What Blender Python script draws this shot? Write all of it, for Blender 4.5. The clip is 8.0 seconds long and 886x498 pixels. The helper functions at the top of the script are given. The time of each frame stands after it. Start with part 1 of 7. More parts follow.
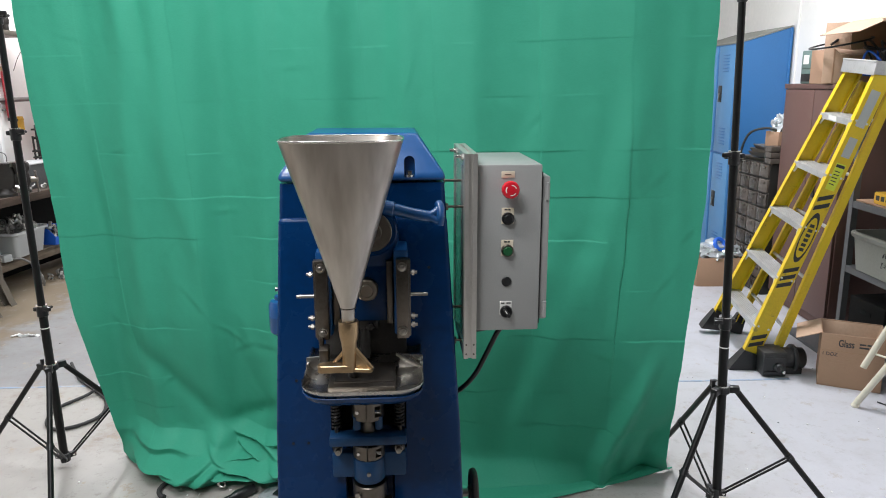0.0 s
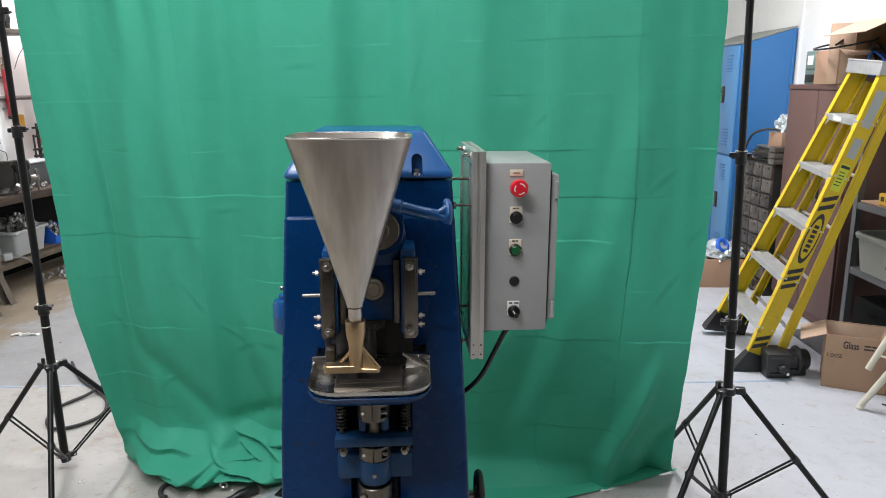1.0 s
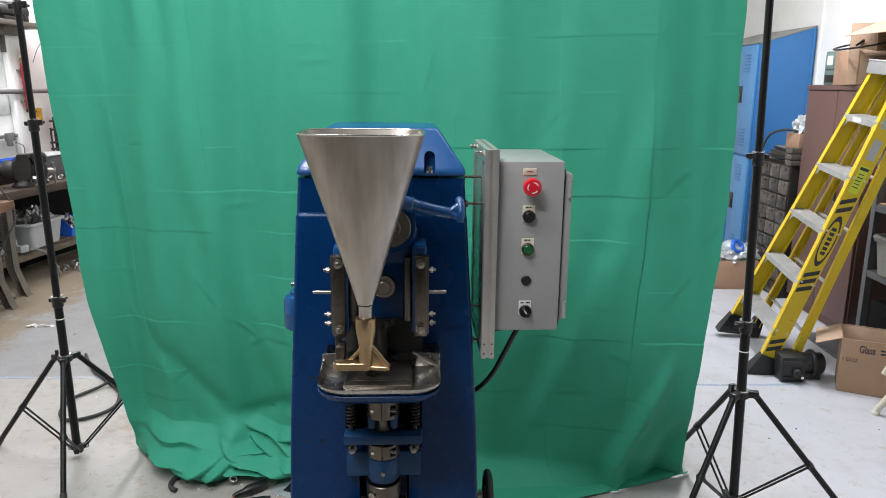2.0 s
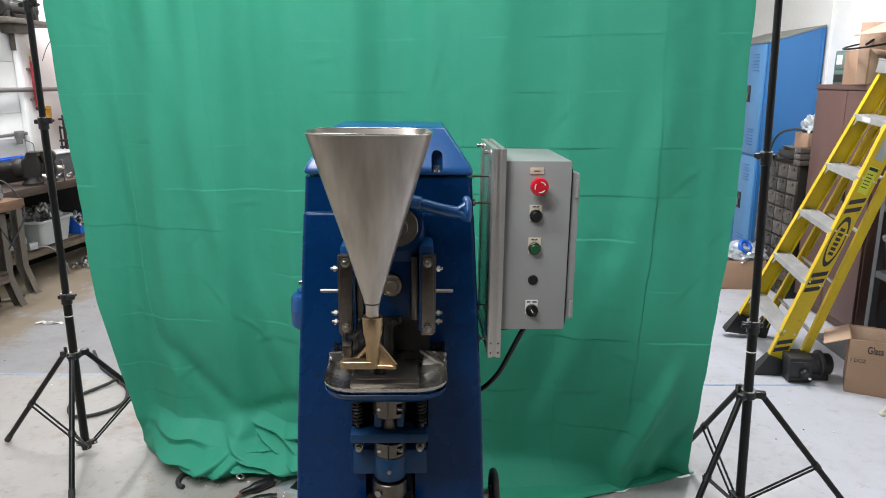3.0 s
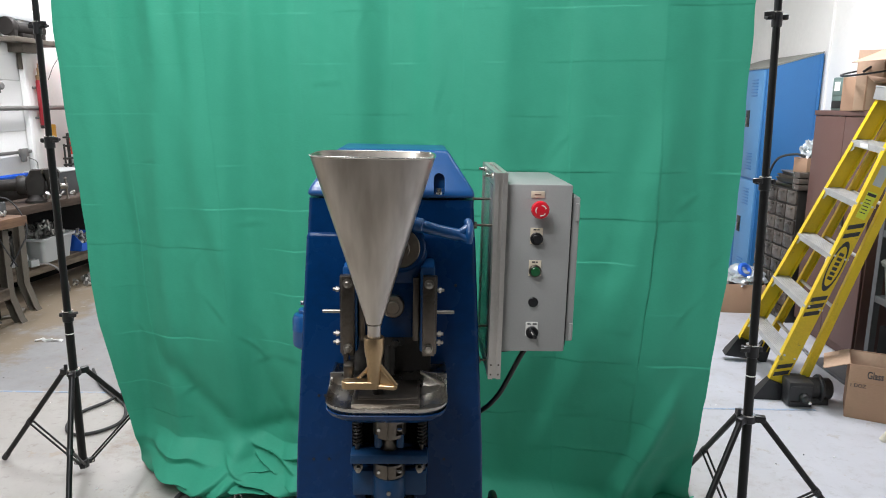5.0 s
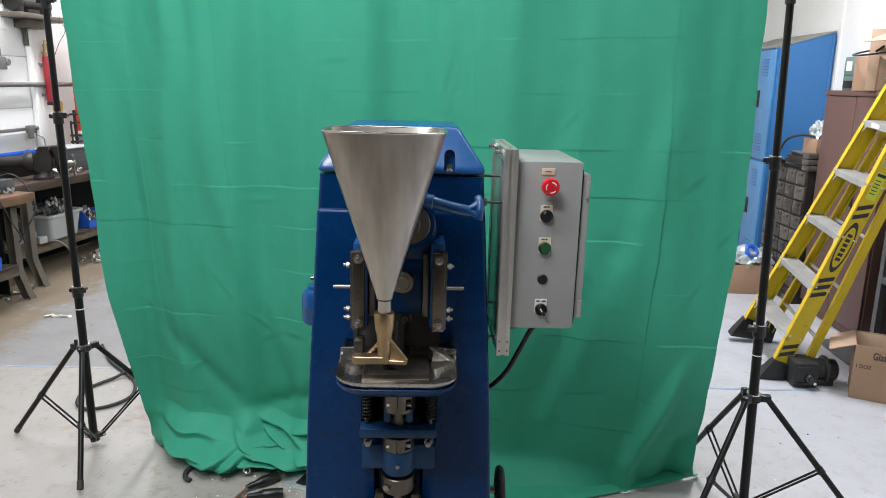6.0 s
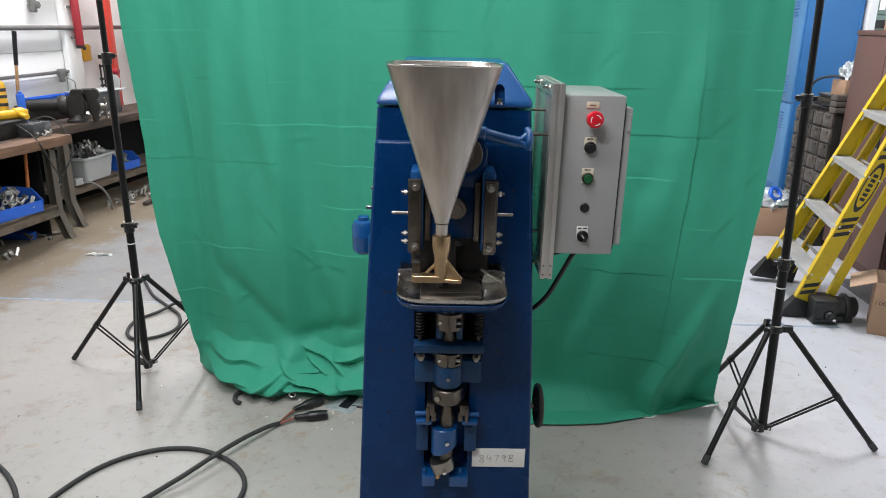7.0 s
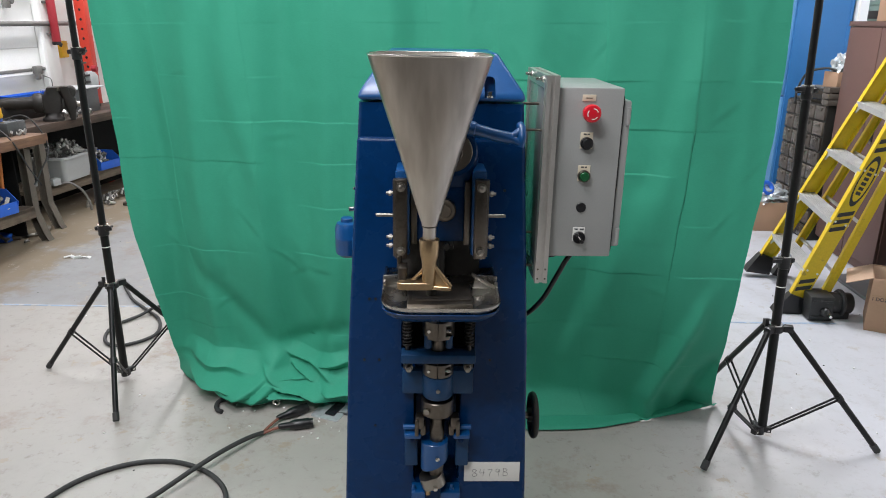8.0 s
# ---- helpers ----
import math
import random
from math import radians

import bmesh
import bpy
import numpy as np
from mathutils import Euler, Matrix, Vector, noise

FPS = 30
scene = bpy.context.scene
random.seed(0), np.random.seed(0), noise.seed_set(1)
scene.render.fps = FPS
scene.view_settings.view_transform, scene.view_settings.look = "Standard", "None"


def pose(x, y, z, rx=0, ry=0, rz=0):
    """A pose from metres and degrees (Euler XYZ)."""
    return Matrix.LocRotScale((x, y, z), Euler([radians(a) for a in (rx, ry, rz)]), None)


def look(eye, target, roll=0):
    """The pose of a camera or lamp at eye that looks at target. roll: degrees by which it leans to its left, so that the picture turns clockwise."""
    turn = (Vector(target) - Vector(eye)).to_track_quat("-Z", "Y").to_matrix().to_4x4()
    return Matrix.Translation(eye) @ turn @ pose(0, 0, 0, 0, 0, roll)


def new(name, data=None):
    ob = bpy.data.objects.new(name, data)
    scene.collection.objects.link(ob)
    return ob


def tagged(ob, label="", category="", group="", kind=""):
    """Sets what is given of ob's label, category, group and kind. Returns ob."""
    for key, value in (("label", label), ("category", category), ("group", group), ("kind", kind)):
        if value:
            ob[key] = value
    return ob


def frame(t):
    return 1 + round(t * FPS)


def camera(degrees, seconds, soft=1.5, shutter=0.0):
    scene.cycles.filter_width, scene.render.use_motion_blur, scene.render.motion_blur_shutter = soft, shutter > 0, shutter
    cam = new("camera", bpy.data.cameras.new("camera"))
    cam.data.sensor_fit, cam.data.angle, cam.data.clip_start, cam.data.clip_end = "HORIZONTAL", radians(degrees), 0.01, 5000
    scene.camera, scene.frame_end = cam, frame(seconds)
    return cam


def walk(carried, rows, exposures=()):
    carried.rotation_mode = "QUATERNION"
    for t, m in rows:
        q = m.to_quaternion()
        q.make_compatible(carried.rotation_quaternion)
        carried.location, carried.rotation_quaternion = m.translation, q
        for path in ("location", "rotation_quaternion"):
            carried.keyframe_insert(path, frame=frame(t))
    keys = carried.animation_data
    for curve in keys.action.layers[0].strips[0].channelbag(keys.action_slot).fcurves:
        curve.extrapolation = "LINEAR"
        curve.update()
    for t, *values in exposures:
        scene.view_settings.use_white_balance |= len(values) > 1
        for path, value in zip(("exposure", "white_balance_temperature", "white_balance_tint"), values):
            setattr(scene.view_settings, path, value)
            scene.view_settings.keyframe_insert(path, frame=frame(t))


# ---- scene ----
cam = camera(65.1, 8.0, soft=1.0)
PATH = [
    (0, (0.025, 0.02, 1.645), (0.023, 1.966, 1.185), -1.2),
    (0.5, (0.017, 0.026, 1.643), (0.03, 1.976, 1.196), -1.1),
    (1, (0.007, 0.037, 1.638), (0.006, 1.984, 1.179), -1.0),
    (1.5, (0.01, 0.047, 1.64), (-0.007, 1.993, 1.177), -0.9),
    (1.7, (0.009, 0.048, 1.639), (-0.016, 1.993, 1.174), -0.7),
    (2.8, (0.009, 0.042, 1.637), (-0.047, 1.986, 1.17), -0.4),
    (3, (0.008, 0.044, 1.639), (-0.048, 1.987, 1.17), -0.4),
    (3.5, (0.012, 0.043, 1.645), (-0.048, 1.987, 1.176), -0.3),
    (4, (0.009, 0.035, 1.651), (-0.05, 1.986, 1.218), -0.0),
    (4.5, (0.01, 0.028, 1.649), (-0.048, 1.983, 1.231), 0.0),
    (4.7, (0.007, 0.029, 1.646), (-0.048, 1.986, 1.235), 0.1),
    (5.8, (0.003, 0.025, 1.645), (-0.062, 1.975, 1.203), 0.3),
    (6, (-0.006, 0.023, 1.638), (-0.076, 1.966, 1.171), 0.4),
    (6.5, (-0.049, -0.02, 1.623), (-0.17, 1.895, 1.06), 0.4),
    (7, (-0.084, -0.107, 1.623), (-0.196, 1.793, 1.01), 0.2),
    (7.5, (-0.092, -0.095, 1.621), (-0.182, 1.812, 1.026), 0.1),
    (8, (-0.089, 0.002, 1.607), (-0.168, 1.901, 0.983), -0.1),
]
walk(cam, [(t, look(eye, target, roll)) for t, eye, target, roll in PATH])
scene.view_settings.exposure = 0.22

# ---------------------------------------------------------------- light
world = bpy.data.worlds.new("world")
scene.world = world
world.use_nodes = True
world.node_tree.nodes["Background"].inputs["Color"].default_value = (0.85, 0.93, 1.0, 1)
world.node_tree.nodes["Background"].inputs["Strength"].default_value = 0.03


def tube_lamp(x, y, z, watts, turn=0.0, colour=(0.962, 0.972, 1.018)):
    """A twin-tube workshop fluorescent fitting: housing and the light it gives."""
    lamp = bpy.data.lights.new("tube_light", "AREA")
    lamp.shape, lamp.size, lamp.size_y = "RECTANGLE", 1.25, 0.24
    lamp.energy, lamp.color = watts, colour
    ob = new("tube_light", lamp)
    ob.matrix_world = pose(x, y, z, 0, 0, turn)
    return ob


LAMPS = [(-1.0, -0.35, 3.35, 53, 0), (-0.75, 0.75, 3.35, 28, 0), (-1.05, 1.75, 3.35, 32, 0), (0.75, 2.10, 3.35, 11, 0),
         (1.6, 4.3, 3.35, 78, 90), (-0.2, 4.6, 3.35, 50, 0), (-3.35, 4.7, 3.35, 54, 90), (-3.5, 6.6, 3.35, 58, 90)]
for lx, ly, lz, lw, lt in LAMPS:
    tube_lamp(lx, ly, lz, lw, lt)

# ---------------------------------------------------------------- materials


def tree_of(name):
    m = bpy.data.materials.new(name)
    m.use_nodes = True
    nt = m.node_tree
    return m, nt, nt.nodes["Principled BSDF"]


def node(nt, kind, **values):
    n = nt.nodes.new(kind)
    for key, v in values.items():
        n.inputs[key.replace("_", " ")].default_value = v
    return n


def noise_of(nt, coord, scale, detail=4.0, rough=0.55, stretch=None):
    src = coord
    if stretch:
        mp = nt.nodes.new("ShaderNodeMapping")
        mp.inputs["Scale"].default_value = stretch
        nt.links.new(coord, mp.inputs["Vector"])
        src = mp.outputs["Vector"]
    n = node(nt, "ShaderNodeTexNoise", Scale=scale, Detail=detail, Roughness=rough)
    nt.links.new(src, n.inputs["Vector"])
    return n.outputs["Fac"]


def ramp(nt, fac, a, b, ca=(0, 0, 0, 1), cb=(1, 1, 1, 1)):
    r = nt.nodes.new("ShaderNodeValToRGB")
    r.color_ramp.elements[0].position, r.color_ramp.elements[1].position = a, b
    r.color_ramp.elements[0].color, r.color_ramp.elements[1].color = ca, cb
    nt.links.new(fac, r.inputs["Fac"])
    return r.outputs["Color"]


def mix(nt, fac, a, b, mode="MIX"):
    m = nt.nodes.new("ShaderNodeMix")
    m.data_type, m.blend_type = "RGBA", mode
    for sock, v in ((m.inputs[0], fac), (m.inputs[6], a), (m.inputs[7], b)):
        if isinstance(v, (int, float)):
            sock.default_value = v
        elif isinstance(v, (tuple, list)):
            sock.default_value = (*v[:3], 1)
        else:
            nt.links.new(v, sock)
    return m.outputs[2]


def coords(nt, which="Object"):
    return nt.nodes.new("ShaderNodeTexCoord").outputs[which]


def bump(nt, bsdf, height, strength, distance):
    b = node(nt, "ShaderNodeBump", Strength=strength, Distance=distance)
    nt.links.new(height, b.inputs["Height"])
    nt.links.new(b.outputs["Normal"], bsdf.inputs["Normal"])


def shade(c, k):
    return tuple(min(1.0, v * k) for v in c)


def surface(name, colour, rough=0.5, metal=0.0, var=0.18, big=5.0, fine=70.0, relief=0.15, grain=None,
            wear=None, wear_at=0.66, coat=0.0, spread=0.12, each=0.0, gloss=0.5, loose=False):
    """Two scales of variation, a fine relief and, where asked, worn patches of another colour."""
    m, nt, b = tree_of(name)
    co = coords(nt)
    n1 = noise_of(nt, co, big, 5.0)
    n2 = noise_of(nt, co, fine, 3.0, stretch=grain)
    col = mix(nt, ramp(nt, n1, 0.3, 0.72), shade(colour, 1 - var), shade(colour, 1 + var))
    col = mix(nt, ramp(nt, n2, 0.35, 0.7), col, shade(colour, 1 + var * 0.6))
    if wear:
        n3 = noise_of(nt, co, big * 2.3, 8.0, 0.7)
        col = mix(nt, ramp(nt, n3, wear_at, wear_at + 0.06), col, wear)
    if each:
        info = nt.nodes.new("ShaderNodeNewGeometry" if loose else "ShaderNodeObjectInfo")
        hv = nt.nodes.new("ShaderNodeHueSaturation")
        mr = node(nt, "ShaderNodeMapRange")
        mr.inputs["To Min"].default_value, mr.inputs["To Max"].default_value = 1 - each, 1 + each
        nt.links.new(info.outputs["Random Per Island" if loose else "Random"], mr.inputs["Value"])
        nt.links.new(mr.outputs["Result"], hv.inputs["Value"])
        nt.links.new(col, hv.inputs["Color"])
        col = hv.outputs["Color"]
    nt.links.new(col, b.inputs["Base Color"])
    rr = node(nt, "ShaderNodeMapRange")
    rr.inputs["To Min"].default_value, rr.inputs["To Max"].default_value = max(0.03, rough - spread), min(1, rough + spread)
    nt.links.new(n1, rr.inputs["Value"])
    nt.links.new(rr.outputs["Result"], b.inputs["Roughness"])
    b.inputs["Metallic"].default_value = metal
    b.inputs["Coat Weight"].default_value = coat
    b.inputs["Specular IOR Level"].default_value = gloss
    b.inputs["Coat Roughness"].default_value = 0.08
    if relief:
        bump(nt, b, n2, relief, 0.002)
    return m


def wood_material(name, light, dark, scale=1.0):
    m, nt, b = tree_of(name)
    co = coords(nt)
    n1 = noise_of(nt, co, 6 * scale, 6, 0.6, stretch=(9, 1, 9))
    n2 = noise_of(nt, co, 3 * scale, 6, 0.65)
    col = mix(nt, ramp(nt, n1, 0.3, 0.7), dark, light)
    col = mix(nt, ramp(nt, n2, 0.5, 0.75), col, shade(dark, 0.45))
    nt.links.new(col, b.inputs["Base Color"])
    b.inputs["Roughness"].default_value = 0.65
    bump(nt, b, n1, 0.3, 0.003)
    return m


def floor_material():
    m, nt, b = tree_of("painted_concrete")
    co = coords(nt)
    sep = nt.nodes.new("ShaderNodeSeparateXYZ")
    nt.links.new(co, sep.inputs[0])
    big = noise_of(nt, co, 0.9, 6, 0.6)
    mid = noise_of(nt, co, 3.4, 9, 0.68)
    fine = noise_of(nt, co, 45, 5, 0.6)
    speck = noise_of(nt, co, 150, 2, 0.5)
    paint = mix(nt, ramp(nt, big, 0.35, 0.7), (0.338, 0.314, 0.288), (0.432, 0.410, 0.382))
    paint = mix(nt, ramp(nt, mid, 0.3, 0.75), paint, (0.375, 0.355, 0.325))
    # paler and bluer to the right: cleaner paint plus light put into the colour
    clean_lit = node(nt, "ShaderNodeMapRange")
    clean_lit.inputs["From Min"].default_value, clean_lit.inputs["From Max"].default_value = 0.5, 1.6
    nt.links.new(sep.outputs["X"], clean_lit.inputs["Value"])
    paint = mix(nt, clean_lit.outputs["Result"], paint, mix(nt, ramp(nt, mid, 0.3, 0.75), (0.500, 0.505, 0.545), (0.455, 0.458, 0.490)))
    swept_lit = paint
    # beyond the tape line the paint is a cooler, darker grey
    far = node(nt, "ShaderNodeMapRange")
    far.inputs["From Min"].default_value, far.inputs["From Max"].default_value = 3.72, 3.76
    nt.links.new(sep.outputs["Y"], far.inputs["Value"])
    west = node(nt, "ShaderNodeMapRange")
    west.inputs["From Min"].default_value, west.inputs["From Max"].default_value = 0.6, -0.2
    nt.links.new(sep.outputs["X"], west.inputs["Value"])
    lane = nt.nodes.new("ShaderNodeMath")
    lane.operation = "MULTIPLY"
    nt.links.new(far.outputs["Result"], lane.inputs[0])
    nt.links.new(west.outputs["Result"], lane.inputs[1])
    paint = mix(nt, lane.outputs[0], paint, mix(nt, ramp(nt, mid, 0.3, 0.75), (0.296, 0.294, 0.296), (0.250, 0.245, 0.240)))
    tan = mix(nt, ramp(nt, mid, 0.3, 0.7), (0.200, 0.153, 0.101), (0.258, 0.210, 0.150))
    # the paint is worn off on the bench side of the room
    side = node(nt, "ShaderNodeMapRange")
    side.inputs["From Min"].default_value, side.inputs["From Max"].default_value = -2.72, -3.12
    side.inputs["To Min"].default_value, side.inputs["To Max"].default_value = -0.11, 0.30
    nt.links.new(sep.outputs["X"], side.inputs["Value"])
    add = nt.nodes.new("ShaderNodeMath")
    add.operation = "ADD"
    nt.links.new(mid, add.inputs[0])
    nt.links.new(side.outputs["Result"], add.inputs[1])
    add2 = nt.nodes.new("ShaderNodeMath")
    add2.operation = "MULTIPLY_ADD"
    nt.links.new(big, add2.inputs[0])
    add2.inputs[1].default_value = 0.5
    nt.links.new(add.outputs[0], add2.inputs[2])
    col = mix(nt, ramp(nt, add2.outputs[0], 0.80, 0.98), paint, tan)
    chips = noise_of(nt, co, 6.5, 10, 0.72)
    col = mix(nt, ramp(nt, chips, 0.60, 0.625), col, (0.36, 0.31, 0.25))
    blot = noise_of(nt, co, 9.0, 8, 0.75)
    col = mix(nt, ramp(nt, blot, 0.54, 0.70, (0, 0, 0, 1), (0.55, 0.55, 0.55, 1)), col, (0.30, 0.275, 0.245))
    scuff = noise_of(nt, co, 22.0, 6, 0.7, stretch=(1, 0.25, 1))
    col = mix(nt, ramp(nt, scuff, 0.62, 0.74, (0, 0, 0, 1), (0.45, 0.45, 0.45, 1)), col, (0.25, 0.235, 0.22))
    grime = noise_of(nt, co, 1.7, 7, 0.7)
    col = mix(nt, ramp(nt, grime, 0.55, 0.85, (0, 0, 0, 1), (0.6, 0.6, 0.6, 1)), col, (0.26, 0.24, 0.22))
    col = mix(nt, ramp(nt, speck, 0.72, 0.78, (0, 0, 0, 1), (0.5, 0.5, 0.5, 1)), col, (0.2, 0.19, 0.18))
    pits = noise_of(nt, co, 17.0, 9, 0.78)
    col = mix(nt, ramp(nt, pits, 0.555, 0.64, (0, 0, 0, 1), (0.6, 0.6, 0.6, 1)), col, (0.22, 0.195, 0.17))
    rust = noise_of(nt, co, 2.6, 10, 0.74)
    col = mix(nt, ramp(nt, rust, 0.55, 0.66, (0, 0, 0, 1), (0.55, 0.55, 0.55, 1)), col, (0.25, 0.18, 0.13))
    # the open side is swept cleaner; its paler tone also holds painted light
    keep = nt.nodes.new("ShaderNodeMath")
    keep.operation = "MULTIPLY"
    nt.links.new(clean_lit.outputs["Result"], keep.inputs[0])
    keep.inputs[1].default_value = 0.55
    col = mix(nt, keep.outputs[0], col, swept_lit)
    nt.links.new(col, b.inputs["Base Color"])
    rr = node(nt, "ShaderNodeMapRange")
    rr.inputs["To Min"].default_value, rr.inputs["To Max"].default_value = 0.3, 0.62
    nt.links.new(mid, rr.inputs["Value"])
    nt.links.new(rr.outputs["Result"], b.inputs["Roughness"])
    bump(nt, b, fine, 0.12, 0.003)
    return m


def cloth_material():
    m, nt, b = tree_of("green_cloth")
    co = coords(nt)
    n1 = noise_of(nt, co, 1.6, 4)
    n2 = noise_of(nt, co, 300, 2, 0.5)
    weave = noise_of(nt, co, 90, 3, 0.5, stretch=(1, 1, 8))
    col = mix(nt, ramp(nt, n1, 0.3, 0.7), (0.044, 0.355, 0.226), (0.050, 0.385, 0.250))
    col = mix(nt, ramp(nt, weave, 0.3, 0.8), col, (0.054, 0.40, 0.259))
    nt.links.new(col, b.inputs["Base Color"])
    b.inputs["Roughness"].default_value = 0.62
    b.inputs["Specular IOR Level"].default_value = 0.3
    bump(nt, b, n2, 0.12, 0.0006)
    thin = nt.nodes.new("ShaderNodeBsdfTranslucent")
    nt.links.new(col, thin.inputs["Color"])
    both = nt.nodes.new("ShaderNodeMixShader")
    both.inputs[0].default_value = 0.16
    nt.links.new(b.outputs[0], both.inputs[1])
    nt.links.new(thin.outputs[0], both.inputs[2])
    nt.links.new(both.outputs[0], nt.nodes["Material Output"].inputs["Surface"])
    return m


def brushed_material(name, colour, rough, stretch):
    m, nt, b = tree_of(name)
    co = coords(nt)
    n1 = noise_of(nt, co, 14, 5, 0.6, stretch=stretch)
    n2 = noise_of(nt, co, 4, 4)
    col = mix(nt, ramp(nt, n1, 0.25, 0.75), shade(colour, 0.94), shade(colour, 1.04))
    col = mix(nt, ramp(nt, n2, 0.4, 0.8, (0, 0, 0, 1), (0.5, 0.5, 0.5, 1)), col, shade(colour, 0.8))
    # broad brownish streaks: uneven reflections put into the metal's colour
    n3 = noise_of(nt, co, 5, 3, 0.5, stretch=(5, 5, 0.5))
    col = mix(nt, ramp(nt, n3, 0.35, 0.7, (0, 0, 0, 1), (0.9, 0.9, 0.9, 1)), col, (colour[0] * 0.60, colour[1] * 0.575, colour[2] * 0.55))
    nt.links.new(col, b.inputs["Base Color"])
    b.inputs["Metallic"].default_value = 1.0
    rr = node(nt, "ShaderNodeMapRange")
    rr.inputs["To Min"].default_value, rr.inputs["To Max"].default_value = rough - 0.03, rough + 0.05
    nt.links.new(n1, rr.inputs["Value"])
    nt.links.new(rr.outputs["Result"], b.inputs["Roughness"])
    b.inputs["Anisotropic"].default_value = 0.4
    bump(nt, b, n1, 0.02, 0.001)
    return m


FLOOR = floor_material()
CLOTH = cloth_material()
BLUE = surface("machine_blue_enamel", (0.0008, 0.026, 0.098), 0.27, 0, 0.2, 7, 45, 0.10, spread=0.08, gloss=0.2)
BLUE_B = surface("brighter_blue_enamel", (0.0015, 0.058, 0.195), 0.34, 0, 0.18, 9, 60, 0.12, coat=0.35)
BLUE_W = surface("oily_works_blue", (0.0075, 0.042, 0.112), 0.42, 0, 0.25, 12, 60, 0.12, spread=0.1, gloss=0.3)
HOPPER = brushed_material("brushed_stainless", (0.62, 0.575, 0.52), 0.30, (9, 9, 0.35))
STEEL = surface("machined_steel", (0.29, 0.27, 0.24), 0.34, 1, 0.2, 12, 120, 0.1)
DARKSTEEL = surface("oiled_steel", (0.135, 0.118, 0.10), 0.36, 1, 0.3, 14, 120, 0.15)
PANSTEEL = surface("worn_pan_steel", (0.37, 0.355, 0.33), 0.27, 1, 0.35, 16, 110, 0.15, wear=(0.56, 0.54, 0.50), wear_at=0.6)
BRIGHT = surface("bright_steel", (0.66, 0.64, 0.60), 0.22, 1, 0.12, 20, 150, 0.05)
BLACKSTEEL = surface("blackened_steel", (0.03, 0.028, 0.026), 0.45, 0.6, 0.3, 12, 90, 0.2)
BRASS = surface("worn_bronze", (0.40, 0.285, 0.165), 0.34, 1, 0.2, 16, 140, 0.15)
BEARING = surface("oily_bearing_bronze", (0.23, 0.20, 0.165), 0.30, 1, 0.3, 16, 140, 0.15)
ALU = surface("extruded_aluminium", (0.62, 0.60, 0.565), 0.38, 0.85, 0.1, 8, 160, 0.08)
ALU_STEP = surface("scuffed_aluminium", (0.60, 0.60, 0.60), 0.42, 0.8, 0.16, 14, 120, 0.12)
GREYBOX = surface("grey_powder_coat", (0.300, 0.305, 0.295), 0.34, 0, 0.07, 3, 260, 0.12)
BLACK = surface("black_plastic", (0.008, 0.008, 0.009), 0.35, 0, 0.3, 20, 120, 0.1)
BLACKTUBE = surface("black_lacquered_tube", (0.005, 0.005, 0.005), 0.36, 0, 0.3, 9, 90, 0.06, gloss=0.32)
MOTOR = surface("dusty_black_motor_paint", (0.020, 0.020, 0.021), 0.40, 0, 0.3, 14, 90, 0.15, wear=(0.06, 0.058, 0.056), wear_at=0.62)
RUBBER = surface("dusty_rubber", (0.03, 0.03, 0.03), 0.7, 0, 0.35, 12, 90, 0.2)
RED = surface("red_plastic", (0.56, 0.012, 0.025), 0.25, 0, 0.08, 20, 90, 0.03)
GREEN_B = surface("green_button", (0.010, 0.085, 0.028), 0.25, 0, 0.1, 20, 90, 0.03)
WHITEP = surface("white_plate", (0.75, 0.74, 0.70), 0.5, 0, 0.05, 20, 90, 0.05)
IVORY = surface("ivory_plate", (0.62, 0.55, 0.42), 0.5, 0, 0.06, 20, 90, 0.05)
INK = surface("ink", (0.03, 0.03, 0.035), 0.6, 0, 0.2, 20, 90, 0.0)
WALL = surface("white_wall_paint", (0.83, 0.81, 0.78), 0.6, 0, 0.05, 1.4, 30, 0.08, wear=(0.6, 0.58, 0.54), wear_at=0.72)
DOORWHITE = surface("white_door_panel", (0.86, 0.85, 0.835), 0.45, 0, 0.05, 1.8, 60, 0.06, wear=(0.55, 0.53, 0.5), wear_at=0.74)
CEIL = surface("ceiling_paint", (0.6, 0.6, 0.59), 0.8, 0, 0.05, 1.0, 20, 0.05)
LOCKER = surface("locker_blue", (0.030, 0.148, 0.375), 0.4, 0, 0.08, 2.2, 90, 0.06, wear=(0.03, 0.13, 0.34), wear_at=0.76)
LOCKER_D = surface("locker_door_blue", (0.085, 0.235, 0.45), 0.4, 0, 0.08, 2.2, 90, 0.06)
BROWN = surface("brown_cabinet_paint", (0.112, 0.058, 0.049), 0.5, 0, 0.12, 2.5, 60, 0.08, wear=(0.09, 0.055, 0.045), wear_at=0.74)
CARD = surface("cardboard", (0.37, 0.225, 0.145), 0.8, 0, 0.1, 4, 60, 0.15, grain=(1, 1, 6))
CARD_IN = surface("cardboard_inside", (0.46, 0.31, 0.22), 0.85, 0, 0.1, 4, 60, 0.15, grain=(1, 1, 6))
YELLOW = surface("yellow_fibreglass", (0.66, 0.45, 0.012), 0.42, 0, 0.14, 6, 90, 0.1, wear=(0.36, 0.25, 0.04), wear_at=0.63)
SHELFGREY = surface("shelf_steel", (0.125, 0.128, 0.132), 0.45, 0.4, 0.18, 4, 80, 0.1, wear=(0.16, 0.12, 0.09), wear_at=0.72)
TUBGREY = surface("grey_tub_plastic", (0.42, 0.43, 0.43), 0.5, 0, 0.08, 4, 80, 0.06)
